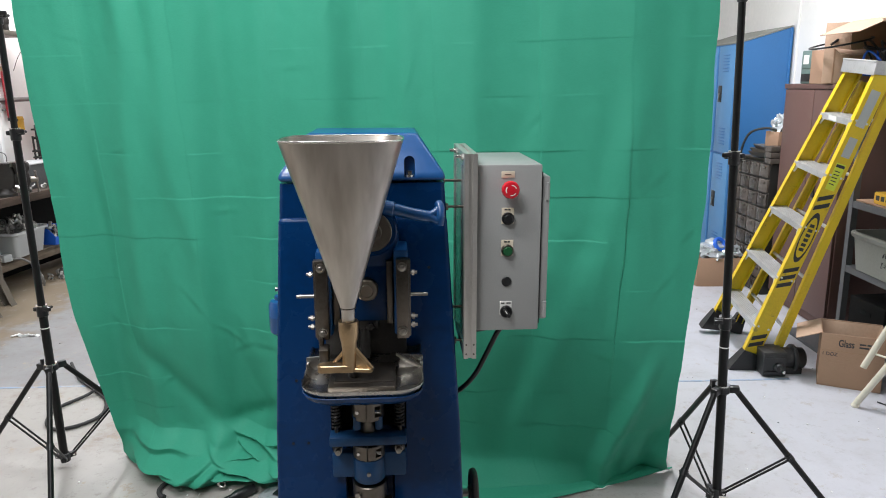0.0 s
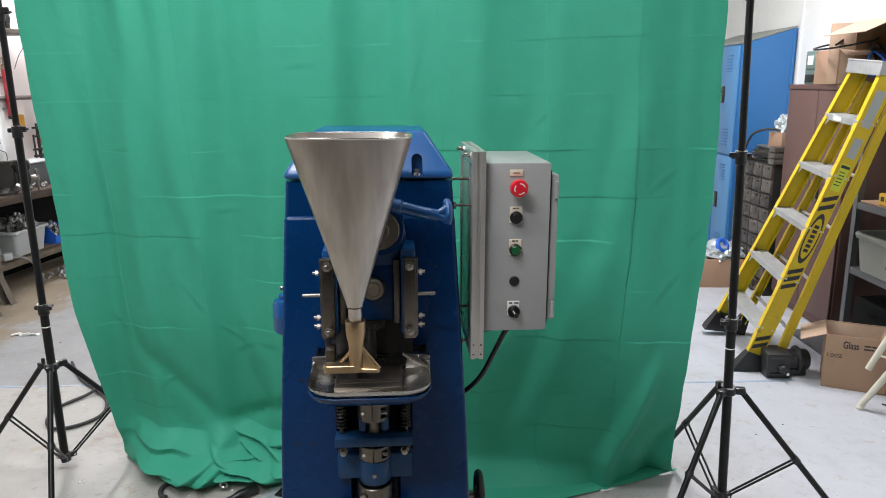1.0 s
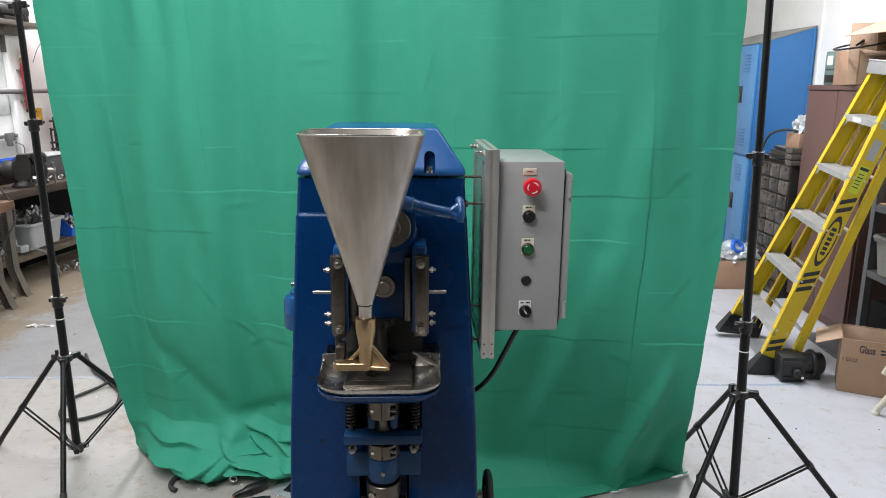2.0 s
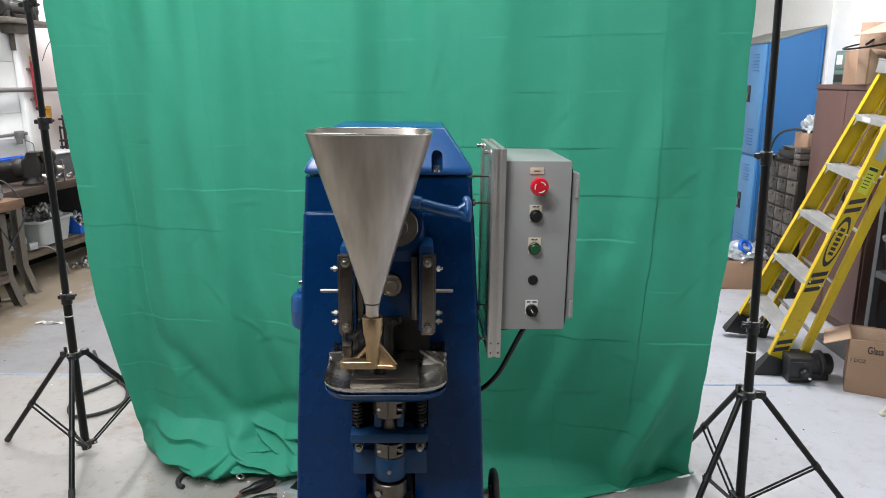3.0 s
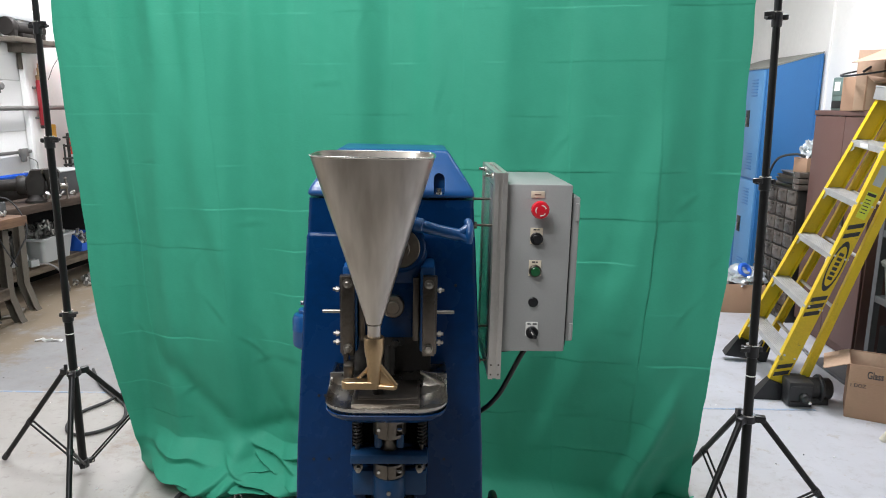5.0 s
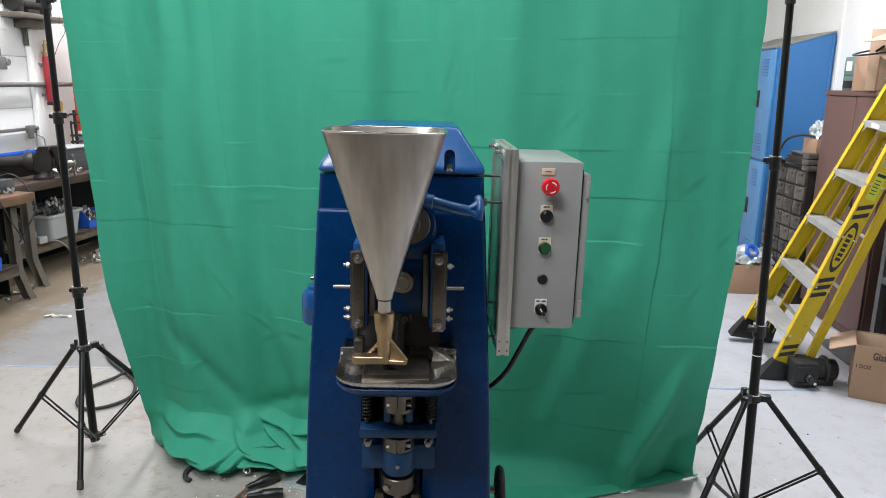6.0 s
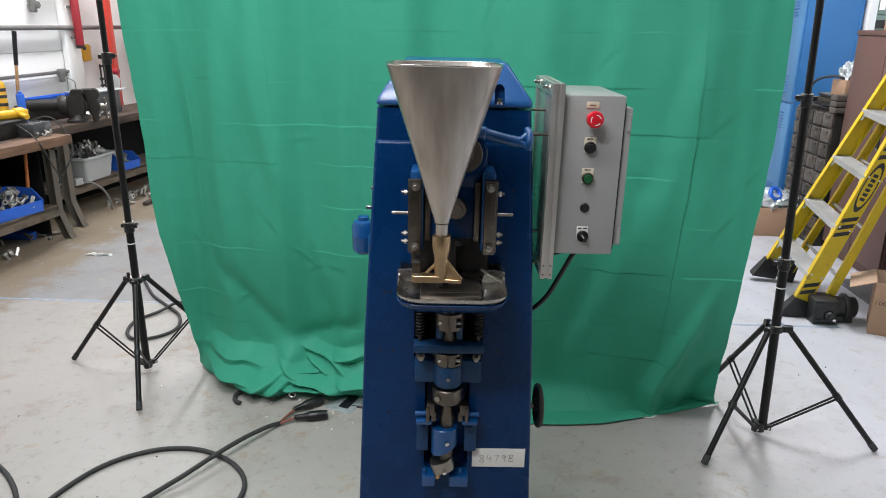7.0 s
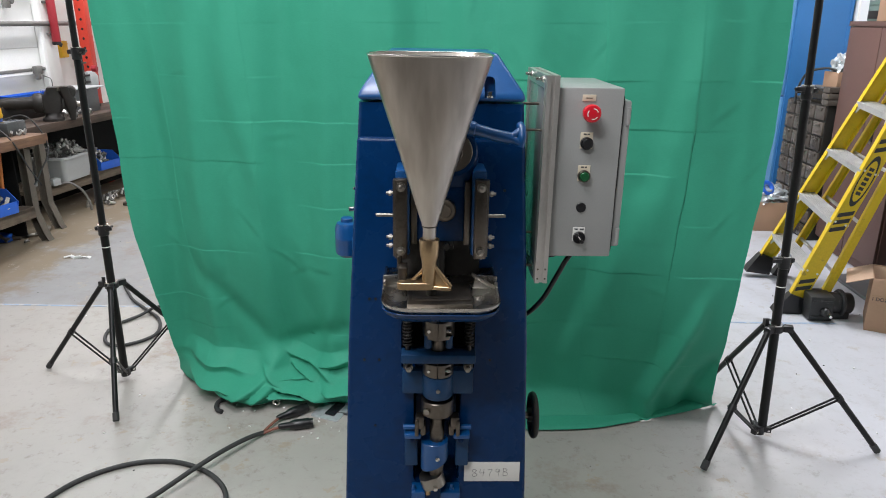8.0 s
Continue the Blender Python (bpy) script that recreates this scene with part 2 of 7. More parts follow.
TUBOLIVE = surface("dusty_tote_plastic", (0.22, 0.222, 0.195), 0.5, 0, 0.12, 4, 80, 0.06)
BIN = surface("blue_bin_plastic", (0.02, 0.12, 0.58), 0.42, 0, 0.1, 6, 80, 0.06)
WOOD = wood_material("bench_timber", (0.085, 0.054, 0.036), (0.036, 0.024, 0.018))
# near-black for added pieces that stand for deep shade
SHADE_BLACK = surface("matt_shade_black", (0.006, 0.006, 0.006), 0.8, 0, 0.3, 6, 60, 0.1, gloss=0.2)
WOOD_S = wood_material("worn_grey_timber", (0.21, 0.165, 0.12), (0.10, 0.075, 0.055))
WOOD_E = wood_material("worn_orange_timber", (0.23, 0.125, 0.068), (0.095, 0.052, 0.033))
WOOD_D = wood_material("dark_shelf_timber", (0.075, 0.055, 0.04), (0.035, 0.026, 0.019))
LEGGREY = surface("bench_leg_grey", (0.115, 0.098, 0.078), 0.55, 0.1, 0.2, 7, 60, 0.15, wear=(0.12, 0.1, 0.08), wear_at=0.68)
CAST = surface("greasy_cast_iron", (0.022, 0.019, 0.017), 0.5, 0.25, 0.3, 9, 60, 0.25)
REDPAINT = surface("red_paint", (0.29, 0.016, 0.025), 0.42, 0, 0.15, 7, 60, 0.1)
PRESSRED = surface("orange_red_paint", (0.47, 0.035, 0.018), 0.45, 0, 0.15, 5, 60, 0.1)
YPLAS = surface("yellow_plastic", (0.68, 0.38, 0.02), 0.4, 0, 0.1, 8, 70, 0.05)
PIPE = surface("grey_pipe", (0.17, 0.165, 0.155), 0.5, 0.3, 0.18, 7, 60, 0.08)
HANDLEWOOD = wood_material("ash_handle", (0.55, 0.33, 0.17), (0.38, 0.2, 0.09))
ORANGE = surface("orange_handle", (0.50, 0.16, 0.04), 0.45, 0, 0.12, 8, 60, 0.05)
TAPE = surface("blue_tape", (0.27, 0.35, 0.47), 0.6, 0, 0.2, 9, 60, 0.05, wear=(0.45, 0.45, 0.46), wear_at=0.5)
COPPER = surface("copper_strands", (0.20, 0.075, 0.05), 0.5, 0, 0.2, 30, 200, 0.1)
FOIL = surface("crumpled_clear_wrap", (0.62, 0.66, 0.68), 0.18, 0.55, 0.2, 30, 120, 0.5)
CREAM = surface("cream_painted_leg", (0.58, 0.54, 0.44), 0.45, 0, 0.1, 8, 60, 0.08)
DRAWER = surface("smoked_drawer_plastic", (0.070, 0.058, 0.050), 0.2, 0, 0.3, 12, 60, 0.05, each=0.5)
GREENMETAL = surface("grey_green_metal", (0.13, 0.19, 0.175), 0.5, 0.2, 0.15, 8, 60, 0.08)
PANEL = surface("smoked_grey_panel", (0.20, 0.205, 0.205), 0.22, 0.2, 0.12, 6, 60, 0.04)
SCRAP = surface("loose_metal_parts", (0.34, 0.33, 0.31), 0.32, 0.55, 0.35, 14, 90, 0.15, each=0.75, loose=True)
PHONE = surface("dark_glass", (0.012, 0.013, 0.016), 0.1, 0, 0.2, 20, 60, 0.0)
CLEARTAPE = surface("paper_debris", (0.8, 0.8, 0.78), 0.5, 0, 0.05, 20, 60, 0.1)

# ---------------------------------------------------------------- mesh helpers


def finish(bm, angle=38):
    bmesh.ops.recalc_face_normals(bm, faces=bm.faces)
    lim = radians(angle)
    for f in bm.faces:
        f.smooth = True
    for e in bm.edges:
        e.smooth = len(e.link_faces) == 2 and e.calc_face_angle(3.0) < lim


def mesh_of(name, bm, material, angle=38):
    finish(bm, angle)
    me = bpy.data.meshes.new(name)
    bm.to_mesh(me)
    bm.free()
    me.materials.append(material)
    return me


def part(name, bm, material, parent, label="", at=None, angle=38):
    ob = new(name, mesh_of(name, bm, material, angle))
    ob.parent = parent
    if at is not None:
        ob.matrix_basis = at
    if label:
        ob["label"] = label
    return ob


def thing(name, m, label, category, group=""):
    ob = new(name)
    ob.empty_display_size = 0.05
    ob.matrix_basis = m
    return tagged(ob, label, category, group)


def solid(name, bm, material, label, category, m=None, group="", kind=""):
    ob = new(name, mesh_of(name, bm, material))
    if m is not None:
        ob.matrix_basis = m
    return tagged(ob, label, category, group, kind)


def merge(bm, tmp, m=None):
    if m is not None:
        bmesh.ops.transform(tmp, matrix=m, verts=tmp.verts)
    me = bpy.data.meshes.new("tmp")
    tmp.to_mesh(me)
    tmp.free()
    bm.from_mesh(me)
    bpy.data.meshes.remove(me)
    return bm


def box(bm, c, s, bev=0.0, m=None, seg=2, taper=None):
    """A box of size s about c; taper scales its top in x and y."""
    t = bmesh.new()
    bmesh.ops.create_cube(t, size=1)
    for v in t.verts:
        k = taper if taper and v.co.z > 0 else (1, 1)
        v.co = Vector((v.co.x * s[0] * k[0] + c[0], v.co.y * s[1] * k[1] + c[1], v.co.z * s[2] + c[2]))
    if bev:
        bmesh.ops.bevel(t, geom=t.edges[:], offset=bev, segments=seg, affect="EDGES", profile=0.5)
    return merge(bm, t, m)


def frame_to(p0, p1):
    d = Vector(p1) - Vector(p0)
    return Matrix.Translation(p0) @ d.to_track_quat("Z", "Y").to_matrix().to_4x4(), d.length


def cyl(bm, p0, p1, r0, r1=None, seg=24, bev=0.0):
    """A cylinder or cone between two points, its rims rounded by bev."""
    r1 = r0 if r1 is None else r1
    m, h = frame_to(p0, p1)
    prof = [(0, 0), (r0 - bev, 0), (r0, bev), (r1, h - bev), (r1 - bev, h), (0, h)] if bev else [(0, 0), (r0, 0), (r1, h), (0, h)]
    return lathe(bm, prof, seg, m)


def lathe(bm, prof, seg=24, m=None, sx=1.0, sy=1.0):
    t = bmesh.new()
    rings = []
    for r, z in prof:
        if r < 1e-6:
            rings.append([t.verts.new((0, 0, z))])
        else:
            rings.append([t.verts.new((r * sx * math.cos(2 * math.pi * i / seg), r * sy * math.sin(2 * math.pi * i / seg), z)) for i in range(seg)])
    for a, b in zip(rings, rings[1:]):
        for i in range(seg):
            j = (i + 1) % seg
            if len(a) == 1 and len(b) == 1:
                continue
            if len(a) == 1:
                t.faces.new((a[0], b[i], b[j]))
            elif len(b) == 1:
                t.faces.new((a[i], a[j], b[0]))
            else:
                t.faces.new((a[i], a[j], b[j], b[i]))
    return merge(bm, t, m)


def spline(pts, n=8):
    """A smooth line through points (Catmull-Rom)."""
    p = [Vector(q) for q in pts]
    p = [p[0] * 2 - p[1]] + p + [p[-1] * 2 - p[-2]]
    out = []
    for i in range(1, len(p) - 2):
        a, b, c, d = p[i - 1:i + 3]
        for k in range(n):
            t = k / n
            out.append(0.5 * (2 * b + (c - a) * t + (2 * a - 5 * b + 4 * c - d) * t * t + (3 * b - a - 3 * c + d) * t ** 3))
    out.append(p[-2])
    return out


def sweep(bm, pts, r, seg=10, closed=False):
    """A round tube along points; r is one radius or one for each point."""
    pts = [Vector(q) for q in pts]
    n = len(pts)
    rad = r if isinstance(r, (list, tuple)) else [r] * n
    t = bmesh.new()
    rings = []
    up = Vector((0.13, 0.21, 0.97)).normalized()
    side = None
    for i in range(n):
        if closed:
            d = pts[(i + 1) % n] - pts[i - 1]
        else:
            d = pts[min(i + 1, n - 1)] - pts[max(i - 1, 0)]
        d.normalize()
        side = d.cross(up) if side is None else (side - d * side.dot(d))
        if side.length < 1e-4:
            side = d.cross(Vector((1, 0, 0)))
        side.normalize()
        w = d.cross(side)
        rings.append([t.verts.new(pts[i] + (side * math.cos(2 * math.pi * k / seg) + w * math.sin(2 * math.pi * k / seg)) * rad[i]) for k in range(seg)])
    for i in range(n if closed else n - 1):
        a, b = rings[i], rings[(i + 1) % n]
        for k in range(seg):
            j = (k + 1) % seg
            t.faces.new((a[k], a[j], b[j], b[k]))
    if not closed:
        t.faces.new(rings[0][::-1])
        t.faces.new(rings[-1])
    return merge(bm, t)


def prism(bm, outline, depth, m=None, bev=0.0):
    """An outline in x and z, as thick as depth in y (from 0 backwards)."""
    t = bmesh.new()
    f = t.faces.new([t.verts.new((x, 0, z)) for x, z in outline])
    ext = bmesh.ops.extrude_face_region(t, geom=[f])
    bmesh.ops.translate(t, vec=(0, depth, 0), verts=[g for g in ext["geom"] if isinstance(g, bmesh.types.BMVert)])
    bmesh.ops.recalc_face_normals(t, faces=t.faces)
    if bev:
        bmesh.ops.bevel(t, geom=t.edges[:], offset=bev, segments=2, affect="EDGES", profile=0.5)
    return merge(bm, t, m)


def loft(bm, loops, caps=True, m=None):
    t = bmesh.new()
    rings = [[t.verts.new(q) for q in loop] for loop in loops]
    n = len(rings[0])
    for a, b in zip(rings, rings[1:]):
        for i in range(n):
            j = (i + 1) % n
            t.faces.new((a[i], a[j], b[j], b[i]))
    if caps:
        t.faces.new(rings[0][::-1])
        t.faces.new(rings[-1])
    return merge(bm, t, m)


def rounded(w, d, r, n=5, z=0.0, cx=0.0, cy=0.0):
    """A rounded rectangle as a loop at height z."""
    out = []
    for sx, sy, a0 in ((1, 1, 0), (-1, 1, 90), (-1, -1, 180), (1, -1, 270)):
        for k in range(n + 1):
            a = radians(a0 + 90 * k / n)
            out.append((cx + sx * (w / 2 - r) + r * math.cos(a), cy + sy * (d / 2 - r) + r * math.sin(a), z))
    return out


def carve(bm, cutter):
    """bm with cutter taken out of it."""
    meshes = []
    for b in (bm, cutter):
        bmesh.ops.recalc_face_normals(b, faces=b.faces)
        me = bpy.data.meshes.new("tmp")
        b.to_mesh(me)
        b.free()
        meshes.append(me)
    a, c = new("tmp_a", meshes[0]), new("tmp_b", meshes[1])
    mod = a.modifiers.new("cut", "BOOLEAN")
    mod.object, mod.operation, mod.solver, mod.use_self = c, "DIFFERENCE", "EXACT", True
    bpy.context.view_layer.update()
    deps = bpy.context.evaluated_depsgraph_get()
    done = bpy.data.meshes.new_from_object(a.evaluated_get(deps))
    out = bmesh.new()
    out.from_mesh(done)
    for ob in (a, c):
        bpy.data.objects.remove(ob)
    for me in (*meshes, done):
        bpy.data.meshes.remove(me)
    return out


def hexbolt(bm, p0, p1, r):
    cyl(bm, p0, p1, r, seg=6)
    d = (Vector(p1) - Vector(p0)).normalized()
    q = Vector(p1)
    cyl(bm, q, q + d * r * 0.15, r * 0.8, r * 0.6, seg=12)


def bars(bm, m, rows, bar_h, y=0.0):
    """Unreadable writing as plain bars in the plane of x and z: rows of (z, [(x0, x1), ...])."""
    for z, spans in rows:
        for x0, x1 in spans:
            box(bm, ((x0 + x1) / 2, y, z), (x1 - x0, 0.0008, bar_h), 0, m)

# ---------------------------------------------------------------- the room
X0, X1, Y0, Y1, H = -4.16, 2.92, -3.6, 9.0, 3.6


def slab(name, c, s, material, label, category):
    b = bmesh.new()
    box(b, c, s)
    return solid(name, b, material, label, category, kind="structure")


slab("floor", ((X0 + X1) / 2, (Y0 + Y1) / 2, -0.06), (X1 - X0 + 0.4, Y1 - Y0 + 0.4, 0.12), FLOOR, "worn grey painted concrete workshop floor with tan stains", "floor")
slab("ceiling", ((X0 + X1) / 2, (Y0 + Y1) / 2, H + 0.06), (X1 - X0 + 0.4, Y1 - Y0 + 0.4, 0.12), CEIL, "plain off-white workshop ceiling", "ceiling")
slab("wall_west", (X0 - 0.1, (Y0 + Y1) / 2, H / 2), (0.2, Y1 - Y0, H), WALL, "white painted wall round the overhead door", "wall")
slab("wall_east", (X1 + 0.1, (Y0 + Y1) / 2, H / 2), (0.2, Y1 - Y0, H), WALL, "off-white painted wall behind lockers and shelves", "wall")
slab("wall_north", ((X0 + X1) / 2, Y1 + 0.1, H / 2), (X1 - X0 + 0.4, 0.2, H), WALL, "off-white painted end wall", "wall")
# unseen wall behind the camera, darkened to hold back front bounce light
slab("wall_south", ((X0 + X1) / 2, Y0 - 0.1, H / 2), (X1 - X0 + 0.4, 0.2, H), BLACKSTEEL, "unseen end wall, made dark to cut bounce light", "wall")

# seam strip on the east wall
b = bmesh.new()
box(b, (X1 - 0.006, 5.86, 1.8), (0.012, 0.035, 3.59), 0.003)
solid("trim", b, WALL, "white vertical joint strip on the wall", "trim", kind="structure")

# overhead door of the west wall: sections with recessed joints, stiles, slide bar and lock
door = thing("door_1", pose(-4.10, 4.6, 0), "white sectional overhead door, closed, with grey rails", "overhead door")
door["kind"] = "structure"
for k, (z0, z1) in enumerate(((0.02, 0.475), (0.475, 0.93), (0.93, 1.385), (1.385, 1.84), (1.84, 2.295), (2.295, 2.75))):
    b = bmesh.new()
    box(b, (-0.02, 0, (z0 + z1) / 2), (0.04, 3.86, z1 - z0 - 0.003), 0.004)
    box(b, (0.001, 0, (z0 + z1) / 2), (0.004, 3.85, 0.012), 0.001)
    part("door_panel", b, DOORWHITE, door)
b = bmesh.new()
box(b, (0.006, -0.75, 2.07), (0.02, 2.0, 0.36), 0.004)
part("door_window", b, surface("frosted_grey_window", (0.42, 0.43, 0.44), 0.3, 0, 0.05, 4, 60, 0.02), door)
for y in (-1.93, 1.93):
    b = bmesh.new()
    box(b, (0.03, y, 1.5), (0.05, 0.05, 3.0), 0.004)
    part("door_track", b, DOORWHITE, door)
b = bmesh.new()
cyl(b, (0.06, -1.9, 1.592), (0.06, 3.0, 1.592), 0.021, seg=16)
part("rail", b, PIPE, door, "grey horizontal pipe rail")
b = bmesh.new()
box(b, (0.03, -0.25, 1.195), (0.022, 4.4, 0.028), 0.004)
part("slide_bar", b, PIPE, door, "grey steel slide bar of the lock")
b = bmesh.new()
box(b, (0.055, 1.76, 1.19), (0.05, 0.10, 0.075), 0.012)
box(b, (0.06, 1.74, 1.145), (0.04, 0.055, 0.075), 0.012)
cyl(b, (0.06, 1.80, 1.20), (0.10, 1.80, 1.20), 0.016, seg=14, bev=0.004)
part("lock", b, PIPE, door, "grey slide-bar lock case")
b = bmesh.new()
sweep(b, spline([(0.07, 1.80, 1.14), (0.09, 1.88, 1.10), (0.05, 1.95, 1.02), (0.03, 1.97, 0.95)], 6), 0.004, 6)
part("lock_cable", b, PIPE, door)
# conduit box on the door's upper part
b = bmesh.new()
for dy in (-0.018, 0.018):
    cyl(b, (0.03, 1.49 + dy, 1.79), (0.03, 1.44 + dy * 1.8, 3.0), 0.008, seg=10)
box(b, (0.04, 1.51, 1.775), (0.05, 0.055, 0.11), 0.012)
cyl(b, (0.04, 1.545, 1.785), (0.075, 1.545, 1.785), 0.032, seg=16, bev=0.006)
part("switch_box", b, PIPE, door, "grey conduit with switch box")
b = bmesh.new()
box(b, (-4.11, 6.66, 1.75), (0.10, 0.22, 3.5), 0.008)
solid("post", b, WALL, "white painted door post", "post", kind="structure")

# red cylinder hanging on the post
t = thing("wall_cylinder", pose(-4.00, 6.66, 1.40), "long red cylinder strapped upright to the white post", "cylinder")
b = bmesh.new()
lathe(b, [(0, 0.03), (0.035, 0.03), (0.038, 0.05), (0.038, 0.43), (0.034, 0.45), (0, 0.45)], 20)
part("cylinder_body", b, REDPAINT, t)
b = bmesh.new()
lathe(b, [(0, 0), (0.039, 0), (0.039, 0.03), (0, 0.03)], 20)
cyl(b, (0.03, 0, -0.01), (0.03, 0.02, 0.01), 0.012)
part("end_cap", b, BLACK, t, "black end cap")
b = bmesh.new()
lathe(b, [(0, 0.45), (0.035, 0.45), (0.035, 0.49), (0.02, 0.50), (0.02, 0.56), (0, 0.56)], 20)
cyl(b, (0, 0, 0.55), (0, 0, 0.60), 0.012, seg=12)
part("fitting", b, BRASS, t, "metal top fitting with hose")
for z in (0.1, 0.38):
    b = bmesh.new()
    box(b, (-0.045, 0, z), (0.03, 0.09, 0.02), 0.003)
    part("bracket", b, PIPE, t)

# wall shelf carrying a bench grinder
sh = thing("wall_shelf", pose(-4.02, 6.60, 2.19), "grey steel wall shelf on a bracket", "shelf")
b = bmesh.new()
box(b, (0, -0.0, 0.0), (0.22, 0.76, 0.045), 0.006)
box(b, (0.10, 0.30, 0.0), (0.03, 0.20, 0.05), 0.004)
part("shelf_board", b, LEGGREY, sh)
b = bmesh.new()
box(b, (-0.02, -0.09, -0.062), (0.16, 0.24, 0.08), 0.006)
box(b, (-0.05, -0.09, -0.15), (0.04, 0.05, 0.20), 0.004)
part("bracket", b, LEGGREY, sh)
gr_ = thing("bench_grinder", pose(-4.02, 6.50, 2.213), "dark grey bench grinder standing on the wall shelf", "grinder")
b = bmesh.new()
cyl(b, (0, -0.12, 0.085), (0, 0.13, 0.085), 0.052, seg=24, bev=0.012)
box(b, (0, 0, 0.02), (0.12, 0.16, 0.04), 0.006)
part("grinder_motor", b, CAST, gr_)
for y in (-0.20, 0.22):
    b = bmesh.new()
    cyl(b, (0, y - 0.035, 0.09), (0, y + 0.035, 0.09), 0.082, seg=28, bev=0.008)
    box(b, (0.05, y, 0.03), (0.05, 0.05, 0.06), 0.006)
    gd = part("wheel_guard", b, CAST, gr_)
    b = bmesh.new()
    cyl(b, (0, y - 0.020, 0.09), (0, y + 0.038, 0.09), 0.070, seg=28, bev=0.004)
    part("grinding_wheel", b, RUBBER, gd)
b = bmesh.new()
sweep(b, spline([(-4.0, 6.98, 2.19), (-3.99, 7.01, 2.10), (-4.02, 6.93, 1.98), (-4.06, 6.90, 1.86)], 6), 0.003, 8)
solid("thin_lead", b, RUBBER, "thin dark lead hanging from the wall shelf", "cable")
b = bmesh.new()
box(b, (-4.08, 5.9, 2.42), (0.10, 1.70, 0.085), 0.006)
solid("trim", b, TUBGREY, "pale grey horizontal guide beam over the door", "trim", kind="structure")

# yellow box on the wall
b = bmesh.new()
box(b, (-4.13, 6.95, 1.35), (0.06, 0.13, 0.16), 0.012)
box(b, (-4.095, 6.95, 1.40), (0.012, 0.09, 0.02), 0.003)
solid("switch_box", b, YPLAS, "yellow switch box fixed to the white wall", "switch box")

# ---------------------------------------------------------------- blue tape line and floor litter
for x0, x1, y0 in ((-3.3, -1.35, 3.735), (1.25, 1.95, 3.636)):
    b = bmesh.new()
    n = 24
    loops = []
    for k in range(n + 1):
        a0 = x0 + (x1 - x0) * k / n
        w0, yc = 0.0085 + 0.003 * noise.noise((a0 * 7, 1, 0)), y0 + 0.01 * noise.noise((a0, 3, 0))
        loops.append([(a0, yc - w0, 0.0004), (a0, yc + w0, 0.0004), (a0, yc + w0, 0.0018), (a0, yc - w0, 0.0018)])
    loft(b, loops)
    solid("floor_tape", b, TAPE, "faded blue masking tape line stuck on the concrete floor", "tape", group="tape lines on the floor")

# ---------------------------------------------------------------- green cloth and its stands
PA, PB = Vector((-1.70, 2.84, 0)), Vector((1.07, 2.46, 0))
ALONG = (PB - PA).normalized()
FRONT = Vector((ALONG.y, -ALONG.x, 0))
HEM = [(-1.47, 2.93), (-1.40, 2.847), (-1.32, 2.805), (-1.258, 2.754), (-1.192, 2.706), (-1.10, 2.645), (-1.03, 2.63), (-0.939, 2.675), (-0.867, 2.685), (-0.782, 2.669), (-0.62, 2.66), (-0.3, 2.59), (0.0, 2.515), (0.20, 2.490), (0.42, 2.510), (0.56, 2.552), (0.80, 2.637), (0.996, 2.722)]


def smooth(a, b, x):
    t = max(0.0, min(1.0, (x - a) / (b - a)))
    return t * t * (3 - 2 * t)


def crease(d, w):
    return math.exp(-(d / w) ** 2)


FOLD_Z = (2.52, 2.34, 2.16, 1.97, 1.786, 1.60, 1.405, 1.235, 1.07, 0.885, 0.68, 0.45, 0.31)
FOLD_U = (0.085, 0.238, 0.383, 0.516, 0.622, 0.769, 0.893)


def steps(lo, hi, n, marks, near):
    """Even steps with extra ones close to the marks."""
    out = {round(lo + (hi - lo) * k / n, 5) for k in range(n + 1)}
    for q in marks:
        out |= {round(q + e, 5) for e in near if lo < q + e < hi}
    return sorted(out)


def sharp(x, w, reach):
    """A knife fold: the cloth steps over from one side of a line to the other."""
    return math.tanh(x / w) * math.exp(-abs(x) / reach)


def line_off(px, py, ax, ay, bx, by):
    """Signed distance from a line, and how far along it (0 to 1)."""
    dx, dy = bx - ax, by - ay
    ln = math.hypot(dx, dy)
    return ((px - ax) * dy - (py - ay) * dx) / ln, ((px - ax) * dx + (py - ay) * dy) / ln / ln


# soft diagonal folds: (s, z) from, (s, z) to, height, width
DIAGONALS = [(0.42, 2.4, 0.80, 0.75, 0.007, 0.05), (0.70, 1.25, 1.00, 0.40, 0.007, 0.05), (0.48, 1.0, 0.60, 0.35, 0.004, 0.035), (1.12, 0.75, 0.98, 0.22, 0.006, 0.04),
             (2.45, 1.6, 2.28, 0.7, 0.012, 0.05), (2.10, 1.5, 1.96, 0.6, 0.012, 0.05), (2.30, 1.0, 2.05, 0.35, 0.012, 0.05), (1.80, 1.3, 1.72, 0.4, 0.010, 0.05),
             (2.58, 2.3, 2.62, 0.9, 0.006, 0.035), (0.25, 2.4, 0.36, 1.2, 0.010, 0.04), (0.62, 2.5, 0.70, 1.3, 0.010, 0.045), (0.95, 2.5, 0.98, 1.4, 0.008, 0.05)]
# deep folds of the lowest part, in the same terms
DEEP = [(2.26, -0.10, 2.53, 0.56, 0.060, 0.034), (2.42, -0.10, 2.64, 0.36, -0.046, 0.042), (0.42, 0.60, 0.76, 0.22, -0.016, 0.045), (0.80, 0.24, 1.10, 0.36, -0.018, 0.040)]
